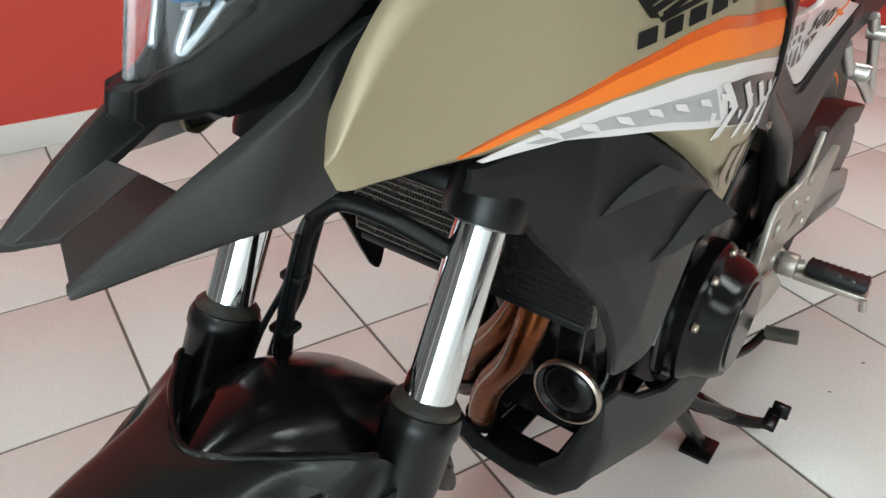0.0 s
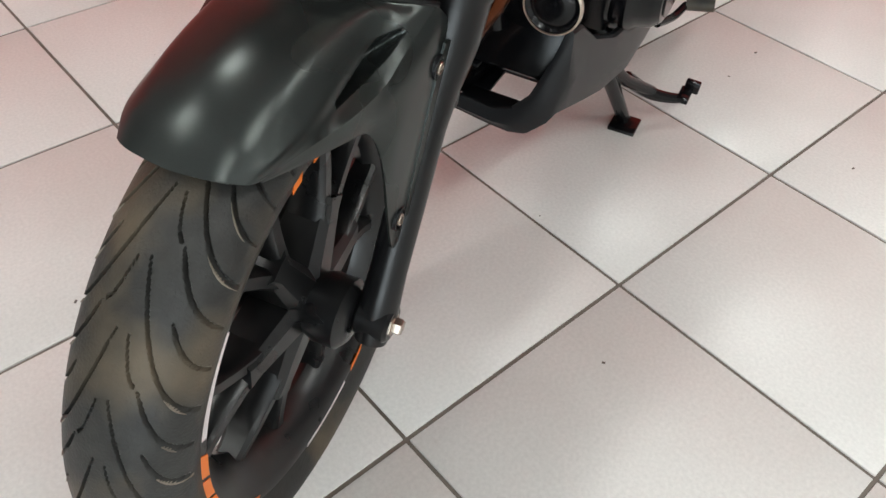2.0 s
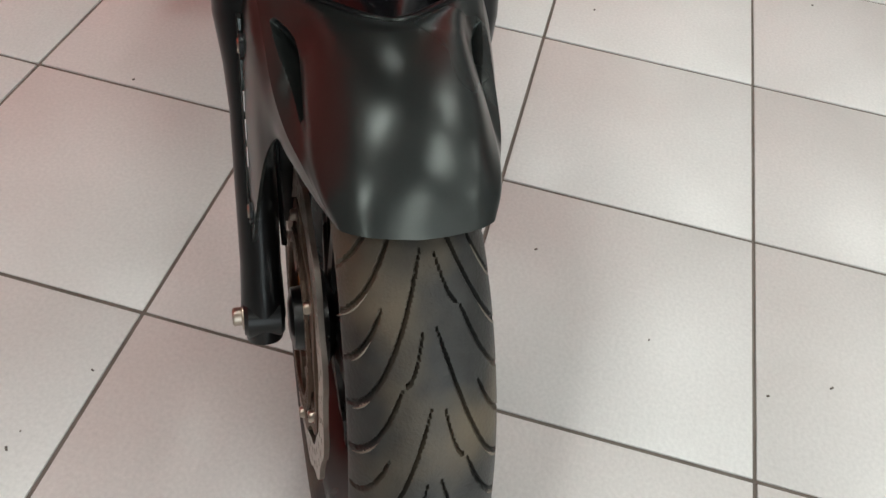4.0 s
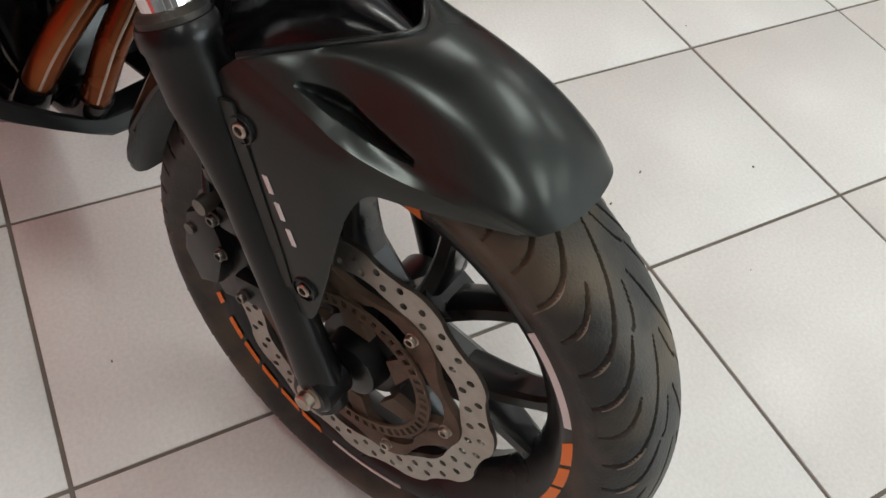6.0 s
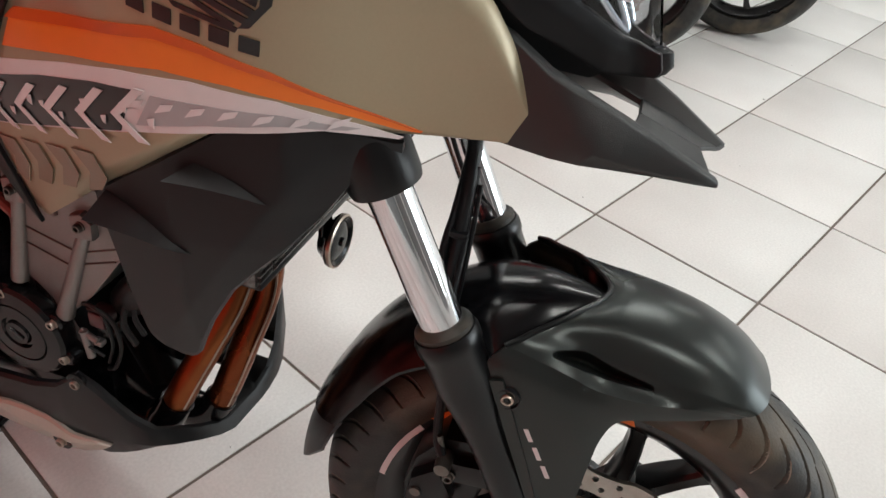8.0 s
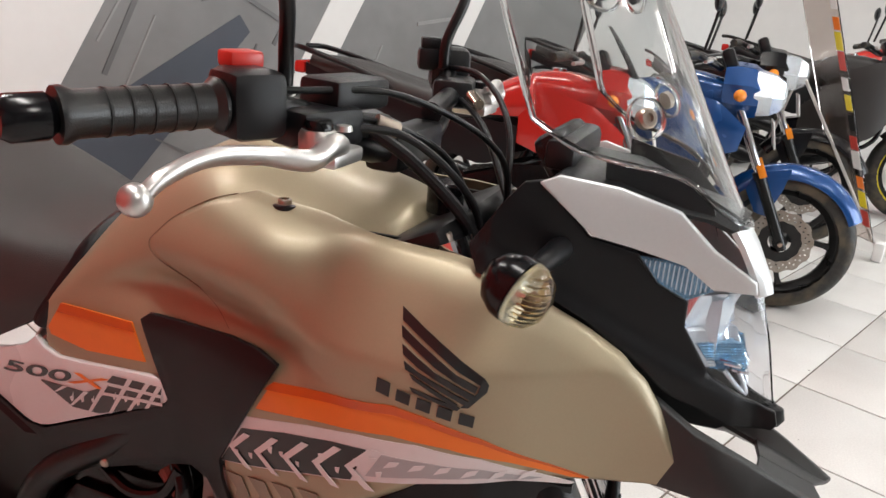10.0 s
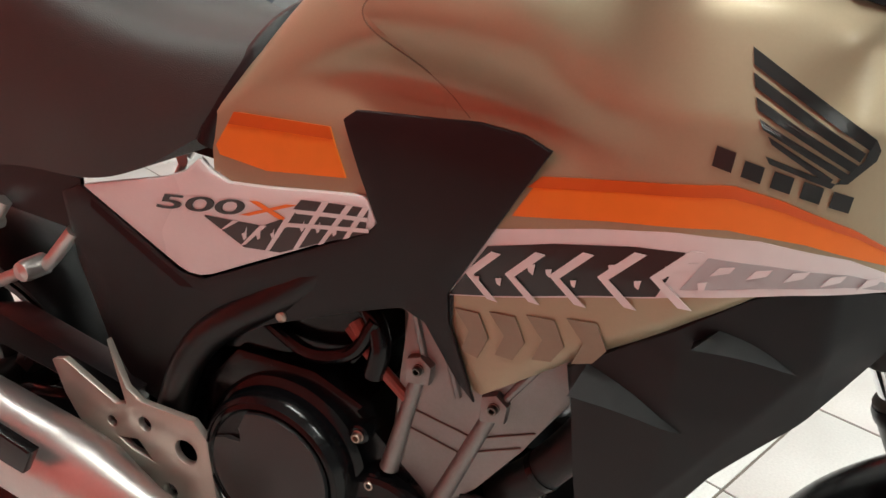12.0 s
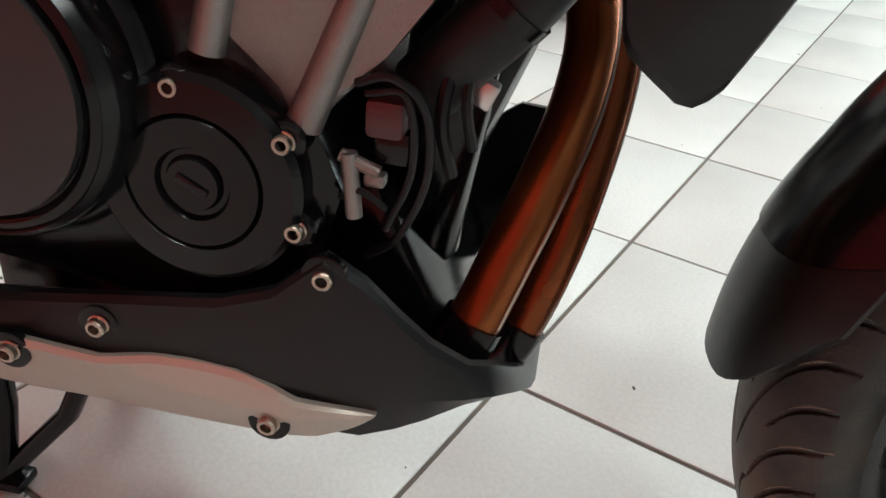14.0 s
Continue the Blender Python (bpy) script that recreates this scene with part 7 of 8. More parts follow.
# ---- handlebar ----
bar = plain("handlebar", lambda bm: tube(bm, [(-0.565, -0.375, 1.143), (-0.51, -0.26, 1.146), (-0.475, -0.17, 1.135), (-0.45, -0.08, 1.09), (-0.45, 0.08, 1.09), (-0.475, 0.17, 1.135), (-0.51, 0.26, 1.146), (-0.565, 0.375, 1.143)], 0.011, 14), M_BLACK, bike, "black handlebar with rubber grips")
for s in (-1, 1):
    a, b = Vector((-0.503, s * 0.245, 1.1455)), Vector((-0.556, s * 0.354, 1.143))
    plain("grip", lambda bm: tube(bm, [a, a.lerp(b, 0.03), a.lerp(b, 0.08), a.lerp(b, 0.9), a.lerp(b, 0.96), b], [0.021, 0.0225, 0.0175, 0.0175, 0.021, 0.0205], 22, smooth=False), M_GRIP, bar, "black ribbed rubber grip")
    for k in range(5):
        p, q = a.lerp(b, 0.2 + 0.13 * k), a.lerp(b, 0.215 + 0.13 * k)
        plain("grip_ridge", lambda bm: tube(bm, [p, q], 0.0184, 20, smooth=False), M_GRIP, bar)
    plain("bar_end", lambda bm: tube(bm, [b, b + (b - a).normalized() * 0.006, b + (b - a).normalized() * 0.03, b + (b - a).normalized() * 0.036], [0.012, 0.0168, 0.0168, 0.013], 22, smooth=False), M_GLOSSBLK, bar, "gloss black bar end weight")
    plain("switch_box", lambda bm: (box(bm, (-0.493, s * 0.222, 1.146), (0.052, 0.05, 0.056), Matrix.Rotation(s * 0.45, 3, "Z"), 0.01), box(bm, (-0.51, s * 0.205, 1.158), (0.04, 0.034, 0.03), Matrix.Rotation(s * 0.45, 3, "Z"), 0.007)), M_PLASTIC, bar)
    plain("switch_key", lambda bm: box(bm, (-0.513, s * 0.203, 1.178), (0.026, 0.03, 0.014), Matrix.Rotation(s * 0.45, 3, "Z"), 0.003), mat("red_switch", (0.6, 0.04, 0.03), 0.35, var=0.05) if s < 0 else M_PLASTIC, bar, "red stop switch" if s < 0 else "")
    lever = plain("hand_lever", lambda bm: tube(bm, [(-0.430, s * 0.19, 1.112), (-0.425, s * 0.207, 1.117), (-0.429, s * 0.232, 1.110), (-0.446, s * 0.267, 1.117), (-0.458, s * 0.315, 1.122), (-0.465, s * 0.354, 1.114), (-0.469, s * 0.372, 1.102)], [0.0145, 0.0135, 0.0115, 0.0095, 0.009, 0.0085, 0.0075], 16, flat=0.75), M_ALU, bike, "polished silver hand lever")
    plain("lever_ball", lambda bm: bmesh.ops.create_uvsphere(bm, u_segments=18, v_segments=12, radius=0.0115, matrix=Matrix.Translation((-0.471, s * 0.374, 1.102))), M_ALU, lever)
    plain("lever_knuckle", lambda bm: (lathe(bm, [(0.0, 0.014), (0.014, 0.013), (0.016, 0.009), (0.016, -0.01)], 20, "z", (-0.44, s * 0.2, 1.116)), lathe(bm, [(0.0, 0.017), (0.0065, 0.0165), (0.0075, 0.012)], 12, "z", (-0.424, s * 0.186, 1.116)), box(bm, (-0.44, s * 0.185, 1.106), (0.045, 0.05, 0.014), bev=0.004)), M_ALU, lever)
    plain("adjuster", lambda bm: lathe(bm, [(0.0, 0.021), (0.011, 0.021), (0.0125, 0.018), (0.0125, 0.013), (0.009, 0.012)], 10, "z", (-0.44, s * 0.2, 1.116)), M_CASE, lever)
    plain("lever_clamp", lambda bm: (box(bm, (-0.462, s * 0.165, 1.125), (0.05, 0.07, 0.034), Matrix.Rotation(s * 0.3, 3, "Z"), 0.007), tube(bm, [(-0.455, s * 0.13, 1.122), (-0.448, s * 0.06, 1.112)], 0.0125, 14, smooth=False)), M_PLASTIC, bar)
    plain("mirror_stem", lambda bm: tube(bm, [(-0.485, s * 0.18, 1.15), (-0.483, s * 0.182, 1.185), (-0.47, s * 0.205, 1.24), (-0.47, s * 0.25, 1.33), (-0.475, s * 0.28, 1.38)], 0.0068, 12), M_BLACK, bike)
    plain("mirror", lambda bm: bmesh.ops.create_uvsphere(bm, u_segments=24, v_segments=14, radius=1, matrix=Matrix.Translation((-0.475, s * 0.30, 1.42)) @ Matrix.Diagonal((0.022, 0.075, 0.048, 1))), M_PLASTIC, bike, "black rear-view mirror")
plain("reservoir", lambda bm: box(bm, (-0.46, -0.12, 1.15), (0.05, 0.07, 0.028), Matrix.Rotation(-0.25, 3, "Z"), 0.006), M_PLASTIC, bar)
for pts, r in (([(-0.475, -0.2, 1.135), (-0.43, -0.13, 1.13), (-0.385, -0.06, 1.095), (-0.36, -0.02, 1.03), (-0.34, 0.0, 0.97)], 0.005), ([(-0.45, -0.16, 1.125), (-0.40, -0.11, 1.115), (-0.35, -0.07, 1.06), (-0.335, -0.04, 0.99)], 0.0055), ([(-0.49, 0.2, 1.15), (-0.42, 0.14, 1.15), (-0.36, 0.07, 1.11), (-0.34, 0.03, 1.02)], 0.005), ([(-0.48, -0.19, 1.155), (-0.41, -0.10, 1.15), (-0.345, 0.0, 1.09), (-0.34, 0.03, 1.0)], 0.0045), ([(-0.47, 0.16, 1.13), (-0.40, 0.1, 1.10), (-0.35, 0.06, 1.03)], 0.0055), ([(-0.455, -0.1, 1.12), (-0.40, -0.085, 1.085), (-0.345, -0.06, 1.02), (-0.33, -0.05, 0.95)], 0.009)):
    plain("bar_cable", lambda bm: tube(bm, pts, r * 0.72, 10), M_PLASTIC, bike, "black handlebar cable")
for s in (-1, 1):
    plain("cable_ferrule", lambda bm: tube(bm, [(-0.425, s * 0.125, 1.128), (-0.41, s * 0.11, 1.12)], 0.0075, 12, smooth=False), M_BOLT, bar)
plain("upper_yoke", lambda bm: (box(bm, FORK0 + AXIS * 0.79 + Vector((-0.03, 0, 0)), (0.07, 0.24, 0.025), Matrix.Rotation(-RAKE, 3, "Y"), 0.008), box(bm, (-0.45, 0, 1.085), (0.04, 0.12, 0.04), bev=0.008)), M_BLACK, bike)
plain("ignition", lambda bm: lathe(bm, [(0.02, 0.0), (0.02, 0.03), (0.017, 0.033), (0, 0.033)], 20, "z", (-0.40, 0, 1.02)), M_CASE, bike)
plain("pan_inner", lambda bm: (box(bm, (-0.56, 0.02, 0.36), (0.06, 0.19, 0.14), Matrix.Rotation(radians(-25), 3, "Y"), 0.01), box(bm, (-0.535, 0.045, 0.455), (0.07, 0.12, 0.17), Matrix.Rotation(radians(20), 3, "Y"), 0.015)), M_CASE, bike)
plain("shroud_dark", lambda bm: box(bm, (-0.36, 0, 0.90), (0.16, 0.19, 0.14), bev=0.03), M_CASE, bike)

# ---- other motorcycles in the row ----
def neighbour(at, heading, paint, trim, label, lean=-4.0, tape=None, fly=False, fairing=False, R=0.292, guard=True, flank_paint=None, reach=24, fender_paint=None):
    """A small road motorcycle on its stand; x runs ahead, its front wheel stands on the origin."""
    m = Matrix.Translation((at[0], at[1], 0)) @ Matrix.Rotation(radians(heading), 4, "Z") @ Matrix.Rotation(radians(lean), 4, "X")
    b = thing("motorcycle", m, label, "motorcycle", "motorcycles in the row")
    panel_paint = flank_paint or paint
    rake = radians(26)
    ax = Vector((-math.sin(rake), 0, math.cos(rake)))
    for name, cx, w in (("front_wheel", 0.0, 0.112), ("rear_wheel", -1.32, 0.125)):
        c = Vector((cx, 0, R))
        wheel = plain(name, lambda bm: lathe(bm, [(0.214, -0.035), (0.222, -0.035), (0.218, -0.028), (0.2, -0.01), (0.2, 0.01), (0.218, 0.028), (0.222, 0.035), (0.214, 0.035), (0.19, 0.012), (0.19, -0.012)], 48, "y", c, closed=True), M_RIM, b)
        def rubber(bm):
            prof = tyre_profile(w, R, 0.222, 22)
            n = 180
            rows = []
            for i in range(n):
                a = 2 * math.pi * i / n
                rows.append([bm.verts.new(c + Vector(((r - (0.004 if (i + int(20 + y * 180)) % 6 == 0 and abs(y) > 0.012 else 0.0)) * math.cos(a), y, (r - (0.004 if (i + int(20 + y * 180)) % 6 == 0 and abs(y) > 0.012 else 0.0)) * math.sin(a)))) for r, y in prof])
            for i in range(n):
                p, q = rows[i], rows[(i + 1) % n]
                for j in range(len(p) - 1):
                    bm.faces.new((p[j], q[j], q[j + 1], p[j + 1]))
        plain("tyre", rubber, M_RUBBER, wheel)
        plain("hub", lambda bm: lathe(bm, [(0.0, -0.05), (0.03, -0.05), (0.038, -0.02), (0.038, 0.02), (0.03, 0.05), (0.0, 0.05)], 20, "y", c), M_RIM, wheel)
        for k in range(3):
            a = radians(120 * k + 20)
            for s in (-1, 1):
                plain("spoke", lambda bm: loft(bm, [[p - AXLE + c for p in r] for r in spoke_rows(a + s * 0.16, a + s * 0.36, 0.03, 0.196, 0.024, 0.02, 0.018, 0.014)]), M_RIM, wheel)
        if tape:
            for y in (-0.037, 0.037):
                for a0 in (20, 150, 260):
                    plain("rim_tape", lambda bm: ringplate_arc(bm, c, a0, a0 + 85, 0.2135, 0.2225, y), tape, wheel, "yellow rim tape")
        disc = plain("brake_disc", lambda bm: disc_with_holes(bm, 0.085, 0.128, -0.052, -0.048, 24), M_STEEL, wheel, "drilled steel brake disc", m=Matrix.Translation(c - AXLE))
        plain("disc_carrier", lambda bm: ringplate(bm, ring_pts(40, 0.045), ring_pts(40, 0.092), -0.049, -0.045), M_RIM, disc)
    for s in (-1, 1):
        y = s * 0.088
        fm = Matrix.Translation((0.0, y, R)) @ Matrix.Rotation(-rake, 4, "Y")
        leg = plain("fork_leg", lambda bm: lathe(bm, [(0.0, -0.03), (0.018, -0.028), (0.022, 0.0), (0.022, 0.27), (0.025, 0.285), (0.025, 0.31), (0.017, 0.312)], 20, "z"), M_BLACK, b, m=fm)
        plain("fork_tube", lambda bm: lathe(bm, [(0.0165, 0.29), (0.0165, 0.62)], 20, "z"), M_CHROME, b, "bright chromed fork tube", m=fm)
        plain("reflector", lambda bm: box(bm, (0.012, s * 0.024, 0.31), (0.03, 0.008, 0.055), bev=0.003), M_AMBER, leg, "amber reflector")
        plain("axle_nut", lambda bm: lathe(bm, [(0.0, s * 0.03), (0.01, s * 0.03), (0.011, s * 0.02), (0.011, 0.0)], 6, "y"), M_BOLT, leg)
        ind = plain("indicator", lambda bm: (tube(bm, [(-0.27, s * 0.1, 0.86), (-0.27, s * 0.17, 0.865)], 0.009, 10, smooth=False),), M_PLASTIC, b)
        plain("indicator_lens", lambda bm: bmesh.ops.create_uvsphere(bm, u_segments=14, v_segments=10, radius=1, matrix=Matrix.Translation((-0.262, s * 0.2, 0.865)) @ Matrix.Diagonal((0.025, 0.04, 0.024, 1))), M_AMBER, ind, "amber indicator lens")
        plain("mirror_stem", lambda bm: tube(bm, [(-0.42, s * 0.24, 1.02), (-0.40, s * 0.27, 1.12), (-0.39, s * 0.31, 1.18)], 0.006, 8), M_BLACK, b)
        plain("mirror", lambda bm: bmesh.ops.create_uvsphere(bm, u_segments=18, v_segments=10, radius=1, matrix=Matrix.Translation((-0.395, s * 0.34, 1.2)) @ Matrix.Diagonal((0.018, 0.065, 0.04, 1))), M_PLASTIC, b, "black rear-view mirror")
        plain("grip", lambda bm: tube(bm, [(-0.45, s * 0.25, 1.0), (-0.475, s * 0.365, 0.995)], 0.0165, 14, smooth=False), M_RUBBER, b)
        plain("hand_lever", lambda bm: tube(bm, [(-0.40, s * 0.2, 0.99), (-0.385, s * 0.26, 0.985), (-0.405, s * 0.35, 0.98)], 0.007, 10), M_ALU, b)
        # tank shroud, with a point that reaches ahead
        plain("shroud", lambda bm: shell(bm, [(-0.235, 0.645), (-0.33, 0.615), (-0.5, 0.62), (-0.62, 0.66)], [(-0.215, 0.74), (-0.33, 0.83), (-0.5, 0.87), (-0.62, 0.82)], lambda x, z: s * (0.125 + 0.055 * max(0.0, 1 - abs(x + 0.36) / 0.24) * (1 - abs(z - 0.74) * 2.2)), 18, 6, 0.006, 0.006), panel_paint, b, angle=50)
        plain("frame_cover", lambda bm: shell(bm, [(-0.62, 0.60), (-0.75, 0.56), (-0.98, 0.62)], [(-0.62, 0.72), (-0.75, 0.735), (-0.98, 0.70)], lambda x, z: s * 0.13, 10, 4, 0.006, 0.004), trim, b)
        plain("tail_panel", lambda bm: shell(bm, [(-0.95, 0.64), (-1.2, 0.72), (-1.52, 0.82)], [(-0.95, 0.74), (-1.2, 0.80), (-1.52, 0.865)], lambda x, z: s * (0.125 - 0.05 * max(0, (-1.1 - x) / 0.42)), 12, 4, 0.006, 0.005), trim, b, angle=50)
        plain("grab_rail", lambda bm: tube(bm, [(-1.1, s * 0.12, 0.80), (-1.25, s * 0.145, 0.86), (-1.5, s * 0.12, 0.92), (-1.58, s * 0.05, 0.925)], 0.011, 12), M_BLACK, b)
        plain("footpeg", lambda bm: tube(bm, [(-0.82, s * 0.14, 0.31), (-0.83, s * 0.25, 0.31)], 0.014, 12, smooth=False), M_RUBBER, b)
        plain("swing_arm", lambda bm: prism(bm, [(-0.82, 0.37), (-0.95, 0.40), (-1.32, 0.325), (-1.36, 0.29), (-1.3, 0.26), (-0.95, 0.33)], s * 0.09, s * 0.12, 0.006), M_CASE, b)
        plain("shock", lambda bm: tube(bm, [(-1.0, s * 0.1, 0.70), (-1.16, s * 0.11, 0.36)], 0.024, 14, smooth=False), M_CASE, b)
    if guard:
        def fender(bm):
            rows = []
            for i in range(25):
                a = radians(reach + (142 - reach) * i / 24)
                w = 0.058 + 0.012 * math.sin(math.pi * i / 24)
                rows.append([Vector((0, 0, R)) + Vector(((R + 0.028 - 0.055 * abs(v) ** 2.4) * math.cos(a), w * v, (R + 0.028 - 0.055 * abs(v) ** 2.4) * math.sin(a))) for v in np.linspace(-1, 1, 13)])
            loft(bm, [r + [p - (p - Vector((0, 0, R))).normalized() * 0.004 for p in r[::-1]] for r in rows])
        gd = plain("mudguard", fender, fender_paint or paint, b, "painted front mudguard", angle=50)
        for s in (-1, 1):
            plain("mudguard_cheek", lambda bm: prism(bm, [(-0.01, 0.595), (-0.14, 0.565), (-0.17, 0.49), (-0.12, 0.40), (-0.075, 0.39), (-0.03, 0.5)], s * 0.062, s * 0.068, 0.002), fender_paint or paint, gd)
    plain("handlebar", lambda bm: tube(bm, [(-0.475, -0.36, 0.995), (-0.44, -0.22, 1.0), (-0.36, -0.1, 0.96), (-0.36, 0.1, 0.96), (-0.44, 0.22, 1.0), (-0.475, 0.36, 0.995)], 0.011, 12), M_BLACK, b)
    plain("instrument", lambda bm: box(bm, (-0.32, 0, 0.99), (0.05, 0.2, 0.1), Matrix.Rotation(radians(-25), 3, "Y"), 0.015), M_PLASTIC, b)
    plain("yoke", lambda bm: box(bm, (-0.27, 0, 0.83), (0.06, 0.22, 0.03), Matrix.Rotation(-rake, 3, "Y"), 0.008), M_BLACK, b)
    # headlamp with its cowl
    def nose(bm):
        rings = []
        for x, w, z0, z1 in ((-0.33, 0.15, 0.78, 0.98), (-0.28, 0.145, 0.77, 0.99), (-0.22, 0.135, 0.775, 0.985), (-0.19, 0.12, 0.78, 0.965)):
            rings.append([Vector((x, w * u, z0 + (z1 - z0) * v)) for u, v in ((-0.5, 0), (-0.9, 0.25), (-1, 0.6), (-0.75, 0.92), (-0.3, 1), (0.3, 1), (0.75, 0.92), (1, 0.6), (0.9, 0.25), (0.5, 0))])
        loft(bm, rings)
    cowl = plain("headlamp_cowl", nose, paint, b, "painted headlamp cowl", angle=25)
    plain("headlamp", lambda bm: loft(bm, [[Vector((x, w * u, 0.865 + h * v)) for u, v in ((-0.5, -0.8), (-1, 0.0), (-0.85, 0.9), (0, 1.0), (0.85, 0.9), (1, 0), (0.5, -0.8))] for x, w, h in ((-0.21, 0.128, 0.105), (-0.14, 0.115, 0.09), (-0.1, 0.085, 0.065), (-0.085, 0.04, 0.03))]), M_REFL, cowl, "clear multi-facet headlamp", angle=15)
    if fairing or fly:
        plain("windscreen", lambda bm: loft(bm, [[Vector((x - 2.5 * y * y, y, z)) for y in np.linspace(-w, w, 9)] + [Vector((x - 0.004 - 2.5 * y * y, y, z)) for y in np.linspace(w, -w, 9)] for x, z, w in ((-0.17, 0.96, 0.1), (-0.23, 1.05, 0.09), (-0.30, 1.13, 0.06))]), M_GLOSSBLK, b)
    if fairing:
        for s in (-1, 1):
            plain("fairing", lambda bm: shell(bm, [(-0.16, 0.70), (-0.3, 0.50), (-0.5, 0.36), (-0.72, 0.32)], [(-0.15, 0.86), (-0.3, 0.93), (-0.5, 0.86), (-0.72, 0.62)], lambda x, z: s * (0.13 + 0.1 * math.sin(min(math.pi, max(0.0, (-0.13 - x) / 0.65 * math.pi)))), 20, 10, 0.006, 0.006), panel_paint, b, angle=50)
    TK = [(-0.33, [(0.10, 0.80), (0.12, 0.84), (0.11, 0.89), (0.06, 0.915), (0, 0.92)]), (-0.45, [(0.12, 0.78), (0.135, 0.84), (0.115, 0.905), (0.06, 0.935), (0, 0.94)]), (-0.58, [(0.12, 0.76), (0.13, 0.82), (0.11, 0.895), (0.055, 0.925), (0, 0.93)]), (-0.72, [(0.11, 0.75), (0.12, 0.79), (0.1, 0.84), (0.05, 0.865), (0, 0.87)]), (-0.80, [(0.09, 0.74), (0.1, 0.76), (0.08, 0.79), (0.04, 0.80), (0, 0.80)])]
    tk = plain("tank", lambda bm: loft(bm, smooth_rings(TK)), paint, b, "painted fuel tank", angle=50)
    plain("tank_cap", lambda bm: lathe(bm, [(0.03, 0.925), (0.03, 0.947), (0.02, 0.951), (0.0, 0.951)], 20, "z", (-0.5, 0, 0)), M_CHROME, tk)
    ST = [(-0.70, [(0.09, 0.74), (0.10, 0.77), (0.09, 0.80), (0.05, 0.815), (0, 0.815)]), (-0.85, [(0.12, 0.73), (0.135, 0.76), (0.12, 0.795), (0.06, 0.805), (0, 0.805)]), (-1.05, [(0.12, 0.75), (0.14, 0.79), (0.125, 0.825), (0.06, 0.84), (0, 0.84)]), (-1.3, [(0.1, 0.80), (0.11, 0.84), (0.1, 0.875), (0.05, 0.89), (0, 0.89)]), (-1.5, [(0.07, 0.85), (0.075, 0.87), (0.06, 0.895), (0.03, 0.90), (0, 0.90)])]
    plain("seat", lambda bm: loft(bm, smooth_rings(ST)), SEATSKIN, b, "black vinyl seat", angle=60)
    plain("tail_lamp", lambda bm: box(bm, (-1.55, 0, 0.845), (0.05, 0.14, 0.05), bev=0.012), mat("red_lens", (0.5, 0.02, 0.015), 0.2, var=0.1), b, "red tail lamp")
    plain("rear_mudguard", lambda bm: loft(bm, [[Vector((x, 0.07 * u, z + 0.012 * (1 - u * u))) for u in np.linspace(-1, 1, 7)] + [Vector((x, 0.07 * u, z - 0.004)) for u in np.linspace(1, -1, 7)] for x, z in ((-1.3, 0.78), (-1.5, 0.78), (-1.62, 0.68), (-1.68, 0.52))]), M_PLASTIC, b)
    plain("engine", lambda bm: (prism(bm, [(-0.50, 0.30), (-0.46, 0.40), (-0.44, 0.56), (-0.52, 0.60), (-0.62, 0.56), (-0.82, 0.52), (-0.88, 0.40), (-0.84, 0.30), (-0.7, 0.24)], -0.1, 0.1, 0.015), lathe(bm, [(0.085, -0.1), (0.085, -0.13), (0.07, -0.14), (0.0, -0.14)], 30, "y", (-0.74, 0, 0.37)), lathe(bm, [(0.08, 0.1), (0.08, 0.13), (0.065, 0.14), (0.0, 0.14)], 30, "y", (-0.70, 0, 0.37))), M_CASE, b, "black engine")
    plain("frame_tube", lambda bm: (tube(bm, [(-0.25, 0, 0.82), (-0.38, 0, 0.55), (-0.45, 0, 0.33), (-0.7, 0, 0.25)], 0.018, 12), tube(bm, [(-0.27, 0, 0.84), (-0.6, 0, 0.76), (-1.45, 0, 0.80)], 0.02, 12)), M_BLACK, b)
    ex = plain("exhaust", lambda bm: tube(bm, [(-0.45, -0.04, 0.52), (-0.40, -0.06, 0.46), (-0.44, -0.08, 0.3), (-0.6, -0.11, 0.22), (-0.95, -0.15, 0.27)], 0.016, 14), M_CASE, b)
    plain("muffler", lambda bm: tube(bm, [(-0.92, -0.15, 0.265), (-0.98, -0.155, 0.28), (-1.4, -0.17, 0.40), (-1.44, -0.17, 0.41)], [0.03, 0.047, 0.05, 0.035], 20, smooth=False), M_BLACK, ex, "black muffler")
    plain("side_stand", lambda bm: tube(bm, [(-0.72, 0.1, 0.27), (-0.78, 0.2, 0.012)], 0.011, 10, smooth=False), M_CASE, b)
    plain("number_board", lambda bm: box(bm, (-0.105, 0, 0.72), (0.006, 0.2, 0.11), Matrix.Rotation(radians(-12), 3, "Y"), 0.002), M_WHITE, b, "blank white board under the headlamp")
    return b


def ringplate_arc(bm, c, a0, a1, r0, r1, y):
    rows = []
    for i in range(19):
        a = radians(a0 + (a1 - a0) * i / 18)
        rows.append([c + Vector((r * math.cos(a), yy, r * math.sin(a))) for r, yy in ((r0, y), (r1, y), (r1, y - math.copysign(0.001, y)), (r0, y - math.copysign(0.001, y)))])
    loft(bm, rows)


